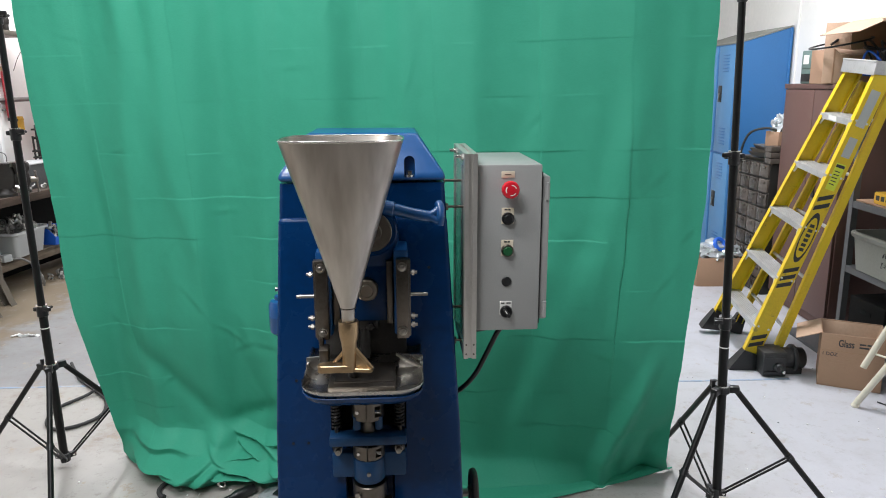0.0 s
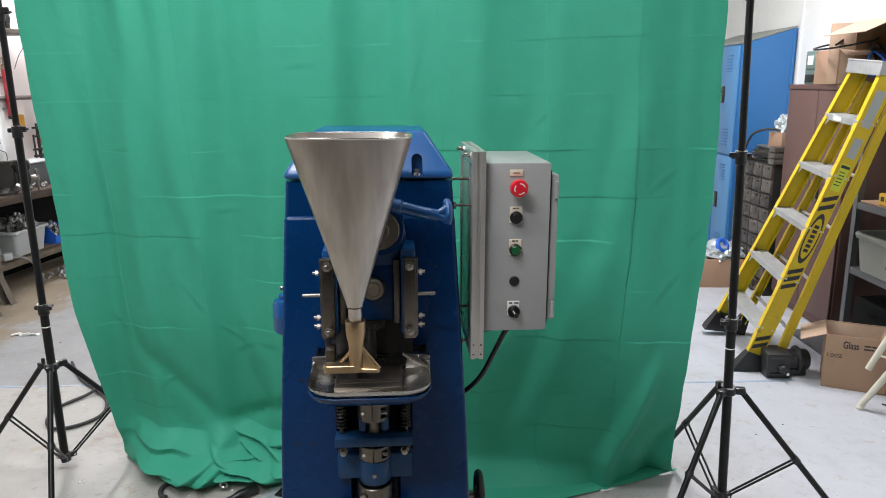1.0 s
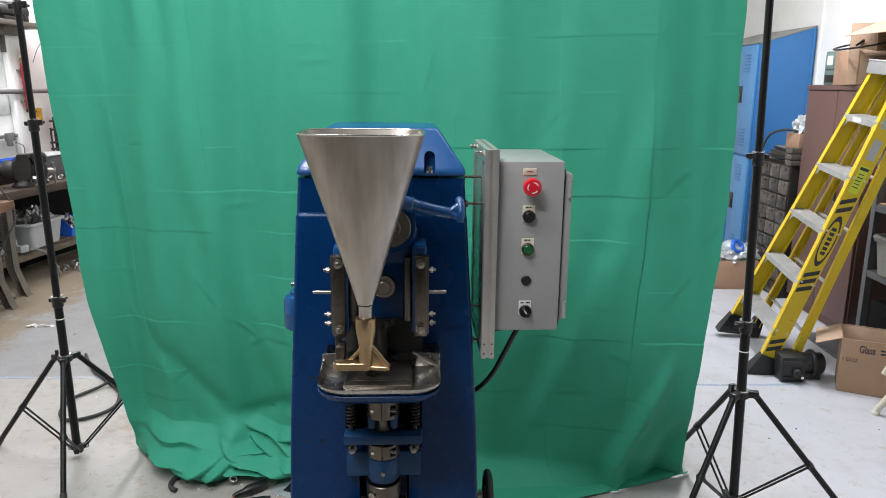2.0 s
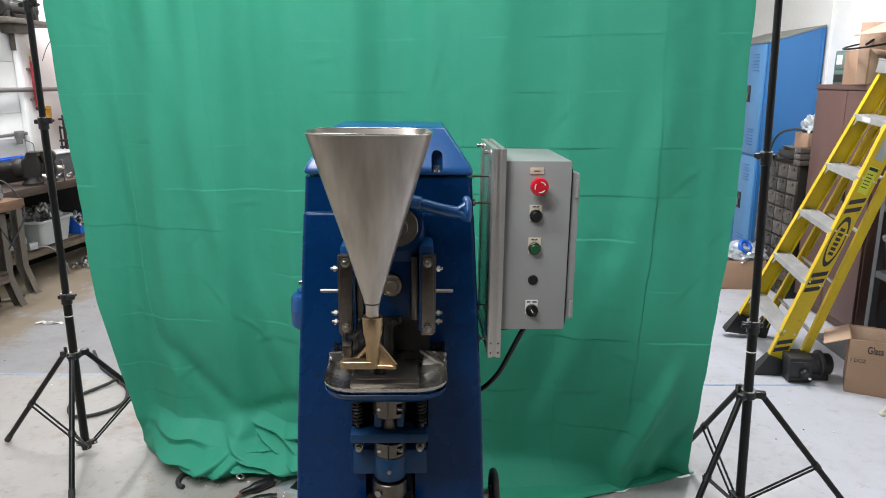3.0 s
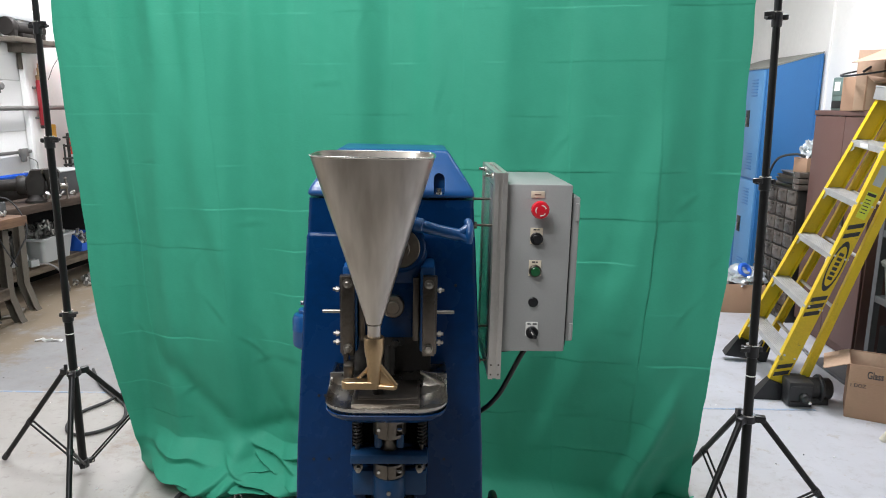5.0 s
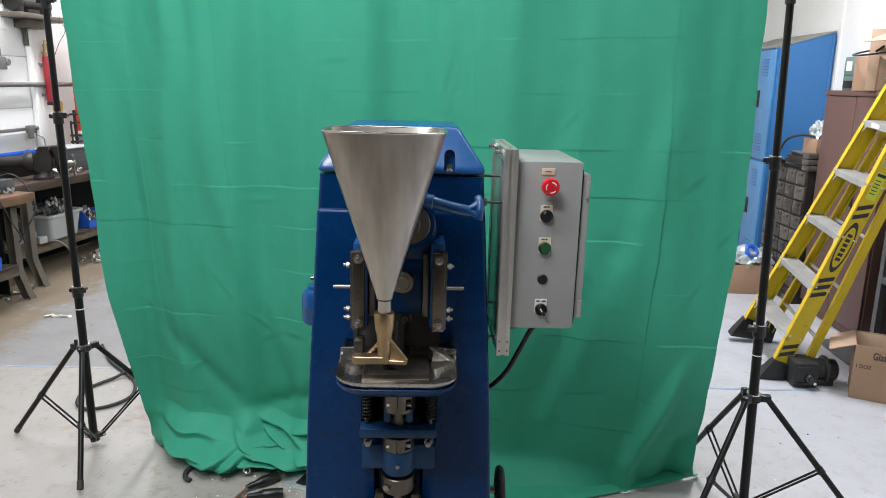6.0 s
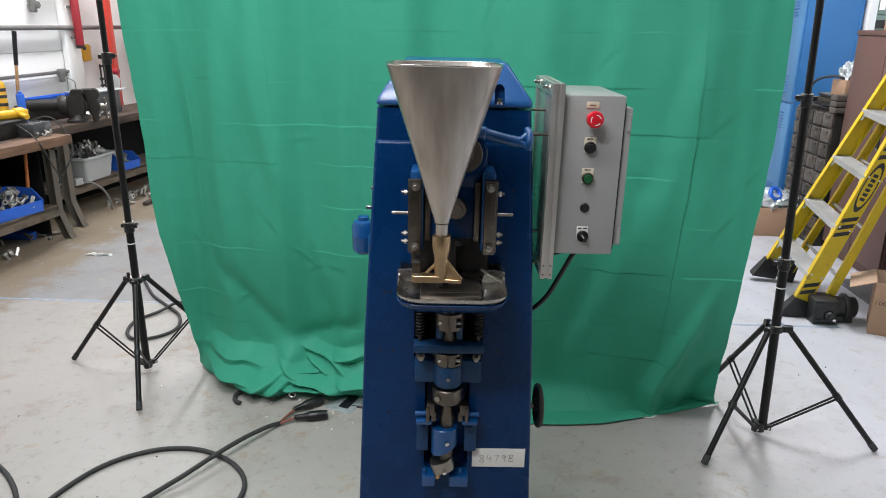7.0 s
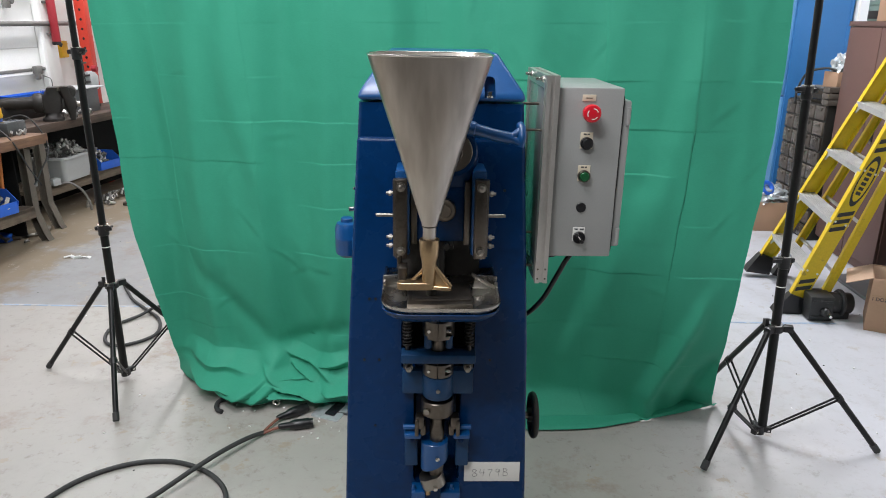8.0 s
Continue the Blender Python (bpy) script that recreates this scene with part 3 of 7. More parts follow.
# folds of the heap: (x, z) from, (x, z) to, height, width
HEAP = [(-1.38, 0.215, -1.03, 0.175, 0.046, 0.085, 0.045), (-0.91, 0.275, -0.68, 0.165, 0.050, 0.050, 0.040), (-0.985, 0.205, -0.83, 0.105, 0.062, 0.060, 0.042),
        (-0.90, 0.130, -0.70, 0.060, 0.072, 0.055, 0.036), (-1.13, 0.040, -0.97, 0.155, 0.062, 0.070, 0.040), (-1.05, 0.015, -0.93, 0.120, 0.074, 0.040, 0.034),
        (-0.76, 0.195, -0.60, 0.275, 0.050, 0.060, 0.040), (-0.955, 0.165, -0.80, 0.150, 0.052, 0.025, 0.022), (-1.34, 0.12, -1.10, 0.085, 0.050, 0.060, 0.036),
        (-0.93, 0.080, -0.78, 0.065, 0.074, 0.026, 0.022), (-0.87, 0.215, -0.78, 0.140, 0.054, 0.026, 0.022), (-1.20, 0.050, -1.08, 0.075, 0.056, 0.030, 0.026), (-0.70, 0.11, -0.56, 0.13, 0.06, 0.05, 0.03)]


def lap(off, rise, drop):
    """A slumped fold: a slow swell above the line, a quick drop below it."""
    t = -off / rise if off < 0 else off / drop
    return max(0.0, 1.06 - math.sqrt(t * t + 0.0036 + 0.06 * t))


# small crumples: s, z, angle, length, height
CRUMPLES = [(0.45, 1.42, 0.2, 0.06, 0.003), (0.30, 1.86, -0.3, 0.05, 0.003), (1.20, 1.72, 0.1, 0.06, 0.003), (1.35, 1.95, 1.2, 0.07, 0.004), (2.52, 1.30, 0.7, 0.07, 0.004), (2.55, 0.90, 0.9, 0.08, 0.004), (2.34, 0.62, -0.2, 0.05, 0.004), (2.05, 0.95, 0.1, 0.07, 0.003), (0.55, 0.45, 0.6, 0.07, 0.005), (0.72, 0.80, -0.9, 0.07, 0.005),
            (0.62, 1.02, 0.9, 0.07, 0.004), (0.84, 0.66, -0.7, 0.06, 0.006), (0.88, 0.60, 0.5, 0.06, 0.006), (0.86, 1.18, 0.1, 0.05, 0.004), (1.55, 1.50, -0.2, 0.05, 0.003), (1.62, 1.66, 1.3, 0.08, 0.004),
            (2.64, 1.10, 0.9, 0.06, 0.004), (2.20, 0.47, 0.15, 0.06, 0.004), (2.16, 0.50, -0.1, 0.06, 0.004), (1.0, 0.62, 0.0, 0.05, 0.005), (0.33, 0.70, -0.8, 0.05, 0.003), (2.08, 1.52, 0.8, 0.05, 0.004)]


def panel_tilts(us, zs):
    """The panels between packing creases stand at slightly different tilts: offsets for each row of z and each u."""
    up = FOLD_Z[::-1]
    tall = np.array([np.interp(zs, up, [0.0034 * noise.noise((4.4 * u + 3 * k, k * 5.3, 2.2)) for k in range(len(up))]) for u in us]).T
    wide = np.array([np.interp(us, FOLD_U, [0.0060 * noise.noise((k * 7.1, z * 0.9, 8.4)) for k in range(len(FOLD_U))]) for z in zs])
    return tall + wide


def cloth():
    hem = spline([(x, y, 0) for x, y in HEM], 12)
    hem_x, hem_y = [q.x for q in hem], [q.y for q in hem]
    top = 2.62
    us = steps(0.0, 1.0, 330, FOLD_U, (-0.003, -0.0018, -0.0009, 0.0, 0.0009, 0.0018, 0.003))
    zs = steps(0.0, top, 250, FOLD_Z + tuple(0.02 * k + 0.01 for k in range(21)), (-0.007, -0.004, -0.002, 0.0, 0.002, 0.004, 0.007))
    t = bmesh.new()
    rows = []
    tilts = panel_tilts(us, zs)
    for iz, z in reversed(list(enumerate(zs))):
        row = []
        for iu, u in enumerate(us):
            sl = 0.11 + 0.05 * smooth(2.0, 0.9, z) + 0.10 * max(0.0, 0.9 - z) / 0.9
            sr = 2.695 - 0.06 * smooth(1.4, 0.2, z)
            sl += 0.007 * noise.noise((z * 7, 1.5, 0))
            sr += 0.006 * noise.noise((z * 7, 8.5, 0))
            s = sl + (sr - sl) * u
            q = PA + ALONG * s
            # hanging folds
            k = (0.75 + 0.25 * smooth(2.4, 0.5, z)) * (1 - 0.55 * smooth(1.6, 2.0, s))
            lean = s + 0.05 * (2.0 - z) * math.sin(1.3 * s + 0.4) + 0.02 * noise.noise((s * 1.3, z * 0.8, 0))
            d = k * (0.025 * math.sin(11.0 * lean + 0.6) + 0.015 * math.sin(23.0 * lean + 1.9 + 0.3 * z) + 0.0042 * math.sin(47.0 * lean + 0.8 * z))
            d += (0.022 - 0.014 * smooth(1.6, 2.0, s)) * noise.noise((s * 2.4, z * 0.7, 3.1)) + 0.005 * noise.noise((s * 6, z * 2.2, 7.7)) + 0.0014 * noise.noise((s * 22, z * 14, 1.7)) + 0.0007 * noise.noise((s * 38 + z * 9, z * 24, 6.1))
            d += float(tilts[iz, iu])
            for n_, zc in enumerate(FOLD_Z):
                if abs(z - zc) < 0.12:
                    on = max(-1.0, min(1.0, 2.5 * noise.noise((s * 3.6 + 11 * n_, n_ * 3.7, 0.5))))
                    on = math.copysign(max(0.0, abs(on) - 0.2) / 0.8, on) * (0.5 if zc > 1.5 else 1.0)
                    d -= on * (0.0011 + 0.0007 * smooth(1.6, 1.9, s)) * sharp(z - zc, 0.0026, 0.018)
            for n_, uc in enumerate(FOLD_U):
                if abs(u - uc) < 0.06:
                    on = max(0.15, min(1.0, 0.6 + 1.0 * noise.noise((z * 1.4, n_ * 9.1, 4.2))))
                    d += (1 if n_ % 2 else -1) * on * (0.0014 + 0.0032 * smooth(0.7, 0.85, u)) * sharp((u - uc) * 2.6, 0.0036, 0.035)
            for ax, ay, bx, by, hgt, wid in DIAGONALS:
                off, al = line_off(s, z, ax, ay, bx, by)
                if -0.2 < al < 1.2 and abs(off) < 4 * wid:
                    d += hgt * smooth(-0.2, 0.25, al) * smooth(1.2, 0.85, al) * (crease(off, wid) - 0.6 * crease(off - 1.5 * wid, wid))
            for ks, kz, ang, ln, am in CRUMPLES:
                a, c = s - ks, z - kz
                if abs(a) < 0.2 and abs(c) < 0.2:
                    along, across = a * math.cos(ang) + c * math.sin(ang), -a * math.sin(ang) + c * math.cos(ang)
                    d += 0.55 * am * crease(along, ln) * (crease(across, 0.009) - 0.7 * crease(across + 0.018, 0.013))
            q = q + FRONT * d
            back = 0.052 * smooth(0.75, 0.20, z) * smooth(0.03, 0.16, z)
            for ax, ay, bx, by, hgt, wid in DEEP:
                off, al = line_off(s, z, ax, ay, bx, by)
                if -0.2 < al < 1.2 and abs(off) < 4 * wid:
                    back -= hgt * smooth(-0.2, 0.2, al) * smooth(1.2, 0.7, al) * crease(off, wid)
            # towards the floor it swings to where its hem lies
            w = smooth(0.20, 0.0, z) ** 1.3
            hx = HEM[0][0] + (HEM[-1][0] - HEM[0][0]) * u
            h0 = Vector((hx, float(np.interp(hx, hem_x, hem_y)), 0))
            q = q.lerp(Vector((h0.x, h0.y, 0)) + FRONT * d * 0.5 * smooth(0.0, 0.1, z), w) - FRONT * back * smooth(0.0, 0.06, z)
            zz = z + 0.008 * noise.noise((s * 2.2, z * 2, 1.0)) * smooth(0.0, 0.3, z)
            # beside the right stand the hem lies forward of a hollow
            lies = smooth(-0.10, 0.25, q.x)
            if lies > 0 and z < 0.8:
                deep = (0.060 + 0.025 * smooth(0.40, 0.95, q.x)) * (1 - 0.55 * smooth(0.86, 0.99, q.x))
                q = q - FRONT * lies * deep * (z / 0.07 if z < 0.07 else 1 - smooth(0.07, 0.85 - 0.35 * smooth(0.5, 0.9, q.x), z))
                zz -= lies * (0.90 * z if z < 0.07 else 0.063 * smooth(0.8, 0.07, z))
                zz += lies * 0.006 * (1 + noise.noise((q.x * 6, z * 20, 5.0))) * smooth(0.0, 0.03, z)
                zz += lies * 0.008 * smooth(0.10, 0.0, z)
            # the slack heap left of the machine
            heap = smooth(0.28, 0.17, z) * smooth(-1.46, -1.30, q.x) * smooth(-0.30, -0.55, q.x)
            if heap > 0:
                wx, wz = q.x + 0.03 * noise.noise((q.x * 7, z * 7, 9)), 1.32 * z + 0.025 * noise.noise((q.x * 6, z * 6, 4))
                soft = 1.0
                for ax, ay, bx, by, hgt, rise, drop in HEAP:
                    off, al = line_off(wx, wz, ax, ay, bx, by)
                    if -0.4 < al < 1.4 and -1.1 * rise < off < 1.1 * drop:
                        soft += math.exp(1.05 * hgt * smooth(-0.4, 0.25, al) * smooth(1.4, 0.75, al) * lap(off, rise, drop) / 0.005) - 1
                soft += math.exp(0.050 * crease(math.hypot(q.x + 0.945, z - 0.165), 0.06) / 0.005) - 1
                g = 0.005 * math.log(soft) + 0.042 * crease(z - 0.09, 0.07)
                g += 0.006 * noise.noise((wx * 9, wz * 9, 6.0)) + 0.003 * noise.noise((wx * 24, wz * 24, 2.0))
                q = q + FRONT * heap * g * smooth(0.0, 0.07, z)
            # the hem tucks under
            if z < 0.035:
                q = q - FRONT * (0.030 - 0.022 * smooth(-0.3, 0.1, q.x)) * (1 - z / 0.035) ** 2
            row.append(t.verts.new((q.x, q.y, max(zz, 0.0) + 0.0009)))
        rows.append(row)
    for a, c in zip(rows, rows[1:]):
        for i in range(len(us) - 1):
            t.faces.new((a[i], c[i], c[i + 1], a[i + 1]))
    ob = new("green_screen", mesh_of("green_screen", t, CLOTH, 70))
    mod = ob.modifiers.new("thickness", "SOLIDIFY")
    mod.thickness, mod.offset = 0.0016, 0
    return tagged(ob, "green cotton backdrop cloth with packing creases, hem bunched on the floor", "backdrop cloth")


screen = cloth()
b = bmesh.new()
for a in range(2):
    sweep(b, [Vector((-0.925 + 0.0005 * a, 2.625, 0.034)) + Vector((0.014 * math.cos(k * math.pi / 8), 0.004, 0.012 * math.sin(k * math.pi / 8))) for k in range(16)], 0.004, 6, True)
gr = part("grommet", b, BRIGHT, screen, "metal eyelet in the hem")


def light_stand(x, y, angles, radii, hub=0.485, poletop=2.60, upper=1.495, knob=1, third=1.945, lean=0.0, clamp=0.747):
    st = thing("light_stand", pose(x, y, 0), "black telescopic tripod stand holding up the green cloth", "light stand", "stands of the green cloth")
    b = bmesh.new()
    cyl(b, (0, 0, 0.035), (0, 0, 0.76), 0.0175, seg=20)
    part("lower_pole", b, BLACKTUBE, st)
    b = bmesh.new()
    cyl(b, (0, 0, 0.75), (0, 0, upper + 0.005), 0.0150, seg=20)
    part("middle_pole", b, BLACKTUBE, st)
    b = bmesh.new()
    cyl(b, (0, 0, upper - 0.005), (0, 0, poletop), 0.0125, seg=20)
    part("upper_pole", b, BLACKTUBE, st)
    for z, r in ((clamp, 0.0195), (upper, 0.0170), (third, 0.0140)):
        b = bmesh.new()
        cyl(b, (0, 0, z - 0.035), (0, 0, z + 0.012), r + 0.003, seg=20, bev=0.003)
        box(b, (knob * 0.026, -0.008, z), (0.026, 0.018, 0.022), 0.003)
        cl = part("clamp", b, BLACK, st, "black clamp with wing knob")
        b = bmesh.new()
        cyl(b, (knob * 0.03, -0.036, z), (knob * 0.03, 0.02, z), 0.006, seg=10)
        part("screw", b, BLACK, cl)
        b = bmesh.new()
        box(b, (knob * 0.040, -0.034, z + 0.005), (0.034, 0.007, 0.016), 0.003)
        part("wing_knob", b, BLACK, cl)
        b = bmesh.new()
        box(b, (-0.026 * knob, 0.0, z - 0.004), (0.02, 0.016, 0.018), 0.004)
        part("clamp_lug", b, BLACK, cl)
        b = bmesh.new()
        cyl(b, (0, 0, z + 0.012), (0, 0, z + 0.016), r + 0.0035, seg=20)
        part("clamp_ring", b, BRIGHT, cl, "bright metal ring")
    b = bmesh.new()
    cyl(b, (0, 0, 0.657), (0, 0, 0.661), 0.0178, seg=20)
    part("marking_band", b, WHITEP, st, "white marking band")
    tilt = Matrix.Translation((0, 0, hub)) @ Matrix.Rotation(radians(lean), 4, "Y") @ Matrix.Translation((0, 0, -hub))
    for ob in st.children:
        ob.matrix_basis = tilt @ ob.matrix_basis
    # hub where the legs hinge
    b = bmesh.new()
    cyl(b, (0, 0, hub - 0.022), (0, 0, hub + 0.006), 0.030, seg=20, bev=0.003)
    for a in angles:
        box(b, (0.042, 0, hub - 0.006), (0.04, 0.026, 0.026), 0.003, Matrix.Rotation(radians(a), 4, "Z"))
    box(b, (-0.034, 0.0, hub + 0.012), (0.014, 0.010, 0.035), 0.003)
    hb = part("hub", b, BLACK, st, "black leg hub")
    b = bmesh.new()
    cyl(b, (0, 0, hub + 0.006), (0, 0, hub + 0.011), 0.027, seg=20)
    part("hub_plate", b, BRIGHT, hb, "bright metal plate on the hub")
    for a, r in zip(angles, radii):
        d = Vector((math.cos(radians(a)), math.sin(radians(a)), 0))
        p0, p1 = d * 0.05 + Vector((0, 0, hub - 0.008)), d * r + Vector((0, 0, 0.014))
        b = bmesh.new()
        cyl(b, p0, p1, 0.0115, seg=16)
        leg = part("leg", b, BLACKTUBE, st)
        b = bmesh.new()
        e = (p1 - p0).normalized()
        cyl(b, p1 - e * 0.035, p1 + e * 0.004, 0.0135, seg=14, bev=0.003)
        part("rubber_foot", b, RUBBER, leg)
        mid = p0.lerp(p1, 0.56)
        b = bmesh.new()
        side = Vector((-d.y, d.x, 0)) * 0.011
        low = d * 0.03 + Vector((0, 0, 0.045))
        for sgn in (-1, 1):
            cyl(b, mid + side * sgn, low + side * sgn * 0.9, 0.0045, seg=8)
        part("brace", b, BLACKTUBE, st, "pair of thin black brace bars")
        b = bmesh.new()
        cyl(b, mid - e * 0.012, mid + e * 0.012, 0.0145, seg=14)
        cyl(b, mid - side * 1.6, mid + side * 1.6, 0.005, seg=8)
        part("brace_collar", b, BLACK, leg)
    b = bmesh.new()
    cyl(b, (0, 0, 0.022), (0, 0, 0.062), 0.0215, seg=18, bev=0.003)
    for a in angles:
        box(b, (0.03, 0, 0.044), (0.03, 0.022, 0.022), 0.003, Matrix.Rotation(radians(a), 4, "Z"))
    lc = part("lower_collar", b, BLACK, st)
    for a in angles:
        b = bmesh.new()
        r = Matrix.Rotation(radians(a), 4, "Z")
        cyl(b, r @ Vector((0.034, -0.014, 0.044)), r @ Vector((0.034, 0.014, 0.044)), 0.005, seg=8)
        part("rivet", b, BRIGHT, lc)
    return st


light_stand(-1.707, 2.868, (-70, 169, 49), (0.40, 0.433, 0.41), lean=0.5)
light_stand(1.083, 2.488, (-13, 219, 103), (0.430, 0.374, 0.42), hub=0.495, upper=1.382, knob=-1, third=1.932, lean=-1.35, clamp=0.765)
b = bmesh.new()
cyl(b, (-1.78, 2.88, 2.612), (1.14, 2.478, 2.612), 0.0125, seg=16)
solid("crossbar", b, BLACKTUBE, "black crossbar of the backdrop resting on both stands", "crossbar")

# ---------------------------------------------------------------- the tablet press
PRESS = pose(-0.1829, 1.5782, 0.004, 0, 1.07, 3.7)
press = thing("tablet_press", PRESS, "blue enamelled single-punch tablet press with stainless hopper", "tablet press")


def half(z):
    return float(np.interp(z, [0, 0.327, 0.828, 1.437], [0.259, 0.2455, 0.2255, 0.1875]))


def body_mesh():
    t = bmesh.new()
    lv = [0.0, 0.327, 0.828, 1.350]
    loft(t, [[(-half(z), 0.0, z), (half(z), 0.0, z), (half(z) - 0.01, 0.34, z), (-half(z) + 0.01, 0.34, z)] for z in lv])
    bmesh.ops.remove_doubles(t, verts=t.verts, dist=1e-5)
    edges = [e for e in t.edges if e.calc_face_angle(0) > 0.5 and max(v.co.z for v in e.verts) > 0.1]
    bmesh.ops.bevel(t, geom=edges, offset=0.011, segments=4, affect="EDGES", profile=0.5)
    c = bmesh.new()
    box(c, (0, 0.05, 0.91), (0.184, 0.16, 0.29), 0.006)
    t = carve(t, c)
    c = bmesh.new()
    box(c, (0, 0.05, 0.60), (0.122, 0.16, 0.36), 0.02)
    t = carve(t, c)
    u = bmesh.new()
    loft(u, [[(-half(z), 0.013, z), (half(z), 0.013, z), (half(z) - 0.01, 0.335, z), (-half(z) + 0.01, 0.335, z)] for z in (1.34, 1.427)])
    bmesh.ops.bevel(u, geom=[e for e in u.edges if abs(e.verts[0].co.z - e.verts[1].co.z) > 0.05], offset=0.012, segments=4, affect="EDGES", profile=0.5)
    return merge(t, u)


part("body", body_mesh(), BLUE, press, at=None, angle=30)


def cap_mesh():
    t = bmesh.new()
    w0, w1 = 0.189, 0.128
    loft(t, [[(-w0, 0.006, 1.4325), (w0, 0.006, 1.4325), (w0 - 0.01, 0.34, 1.4325), (-w0 + 0.01, 0.34, 1.4325)],
             [(-w0, 0.006, 1.4465), (w0, 0.006, 1.4465), (w0 - 0.01, 0.34, 1.4465), (-w0 + 0.01, 0.34, 1.4465)],
             [(-w1, 0.075, 1.5365), (w1, 0.075, 1.5365), (w1, 0.28, 1.5365), (-w1, 0.28, 1.5365)]])
    bmesh.ops.bevel(t, geom=t.edges[:], offset=0.008, segments=4, affect="EDGES", profile=0.5)
    for sx in (-1, 1):
        c = bmesh.new()
        cyl(c, (sx * 0.108, -0.02, 1.474), (sx * 0.108, 0.056, 1.474), 0.0125, seg=20)
        box(c, (sx * 0.108, 0.018, 1.457), (0.025, 0.076, 0.034))
        t = carve(t, c)
    return t


cap = part("cap", cap_mesh(), BLUE_B, press, "brighter blue cast top cover", angle=30)
for sx in (-1, 1):
    b = bmesh.new()
    cyl(b, (sx * 0.108, 0.017, 1.444), (sx * 0.108, 0.017, 1.454), 0.0085, seg=6)
    cyl(b, (sx * 0.108, 0.017, 1.438), (sx * 0.108, 0.017, 1.445), 0.011, seg=16)
    part("bolt", b, BRIGHT, cap, "bright hex bolt")
# black plate added inside the opening, its colour standing for the recess shade
b = bmesh.new()
box(b, (0, 0.126, 0.91), (0.180, 0.006, 0.284), 0.001)
part("recess_shade", b, SHADE_BLACK, press, "black plate standing for the shade in the works opening")
# plug dots in the front plate
for x, z in ((-0.185, 0.79), (-0.148, 0.79), (-0.155, 0.955), (-0.17, 0.955), (0.15, 1.23), (0.132, 0.79), (-0.16, 0.60), (0.125, 0.955)):
    b = bmesh.new()
    cyl(b, (x, 0.001, z), (x, -0.0012, z), 0.0035, seg=12)
    part("screw_plug", b, BLACKSTEEL, press)

# guide head: two cheeks, gib strips, slide
for sx in (-1, 1):
    ox = 0.0025 if sx < 0 else -0.0045
    b = bmesh.new()
    box(b, (sx * 0.088 + ox, -0.042, 1.196), (0.032, 0.098, 0.196), 0.006)
    part("guide_cheek", b, BLUE_B, press)
    b = bmesh.new()
    box(b, (sx * 0.091 + ox, -0.103, 1.188), (0.027, 0.022, 0.180), 0.0025)
    box(b, (sx * 0.099 + ox, -0.096, 1.188), (0.020, 0.018, 0.176), 0.002)
    gib = part("gib_strip", b, DARKSTEEL, press, "dark oiled steel gib strip")
    for z in (1.262, 1.117):
        b = bmesh.new()
        cyl(b, (sx * 0.091 + ox, -0.112, z), (sx * 0.091 + ox, -0.118, z), 0.0105, seg=18)
        hexbolt(b, (sx * 0.091 + ox, -0.118, z), (sx * 0.091 + ox, -0.127, z), 0.0085)
        part("bolt", b, STEEL, gib)
    for z in (1.245, 1.145, 1.125):
        b = bmesh.new()
        cyl(b, (sx * 0.103 + ox, -0.098, z), (sx * 0.124 + ox, -0.098, z), 0.0035, seg=10)
        cyl(b, (sx * 0.112 + ox, -0.098, z), (sx * 0.118 + ox, -0.098, z), 0.007, seg=6)
        part("set_screw", b, STEEL, gib)
    b = bmesh.new()
    cyl(b, (sx * 0.10 + ox, -0.098, 1.195), (sx * 0.138 + ox, -0.098, 1.195), 0.0042, seg=12, bev=0.001)
    cyl(b, (sx * 0.138 + ox, -0.098, 1.195), (sx * 0.147 + ox, -0.098, 1.195), 0.0046, 0.0036, seg=12)
    part("stud", b, STEEL, gib, "steel threaded stud")
    b = bmesh.new()
    box(b, (sx * 0.063 + ox, -0.058, 1.195), (0.014, 0.05, 0.145), 0.002)
    part("guide_strip", b, DARKSTEEL, press, "oiled ground guide strip")
b = bmesh.new()
box(b, (0, -0.04, 1.192), (0.112, 0.06, 0.135), 0.006)
part("slide", b, BLUE, press, "blue slide block")
# black plate added to stand for the shadow behind the slide
b = bmesh.new()
box(b, (0.0, -0.005, 1.12), (0.19, 0.012, 0.20), 0.002)
part("shadow_plate", b, BLACKSTEEL, press, "black plate standing for the shadow behind the slide")
b = bmesh.new()
cyl(b, (0.008, -0.05, 1.203), (0.008, -0.092, 1.203), 0.025, seg=28, bev=0.003)
cyl(b, (0.008, -0.092, 1.203), (0.008, -0.098, 1.203), 0.015, seg=24, bev=0.002)
part("pin_bearing", b, BEARING, press, "round steel bearing end")
# eccentric strap and connecting rod
b = bmesh.new()
cyl(b, (0.022, -0.012, 1.335), (0.022, -0.085, 1.335), 0.056, seg=40, bev=0.004)
part("eccentric_strap", b, BLUE, press)
b = bmesh.new()
cyl(b, (0.022, -0.085, 1.335), (0.022, -0.093, 1.335), 0.044, seg=40, bev=0.002)
cyl(b, (0.022, -0.093, 1.335), (0.022, -0.104, 1.335), 0.022, seg=30, bev=0.002)
part("eccentric_disc", b, DARKSTEEL, press, "dark oiled steel eccentric disc")
b = bmesh.new()
prism(b, [(-0.050, 1.30), (-0.028, 1.245), (0.055, 1.245), (0.082, 1.315), (0.06, 1.37), (-0.04, 1.37)], 0.05, Matrix.Translation((0, -0.07, 0)), 0.006)
part("connecting_rod", b, BLUE, press)
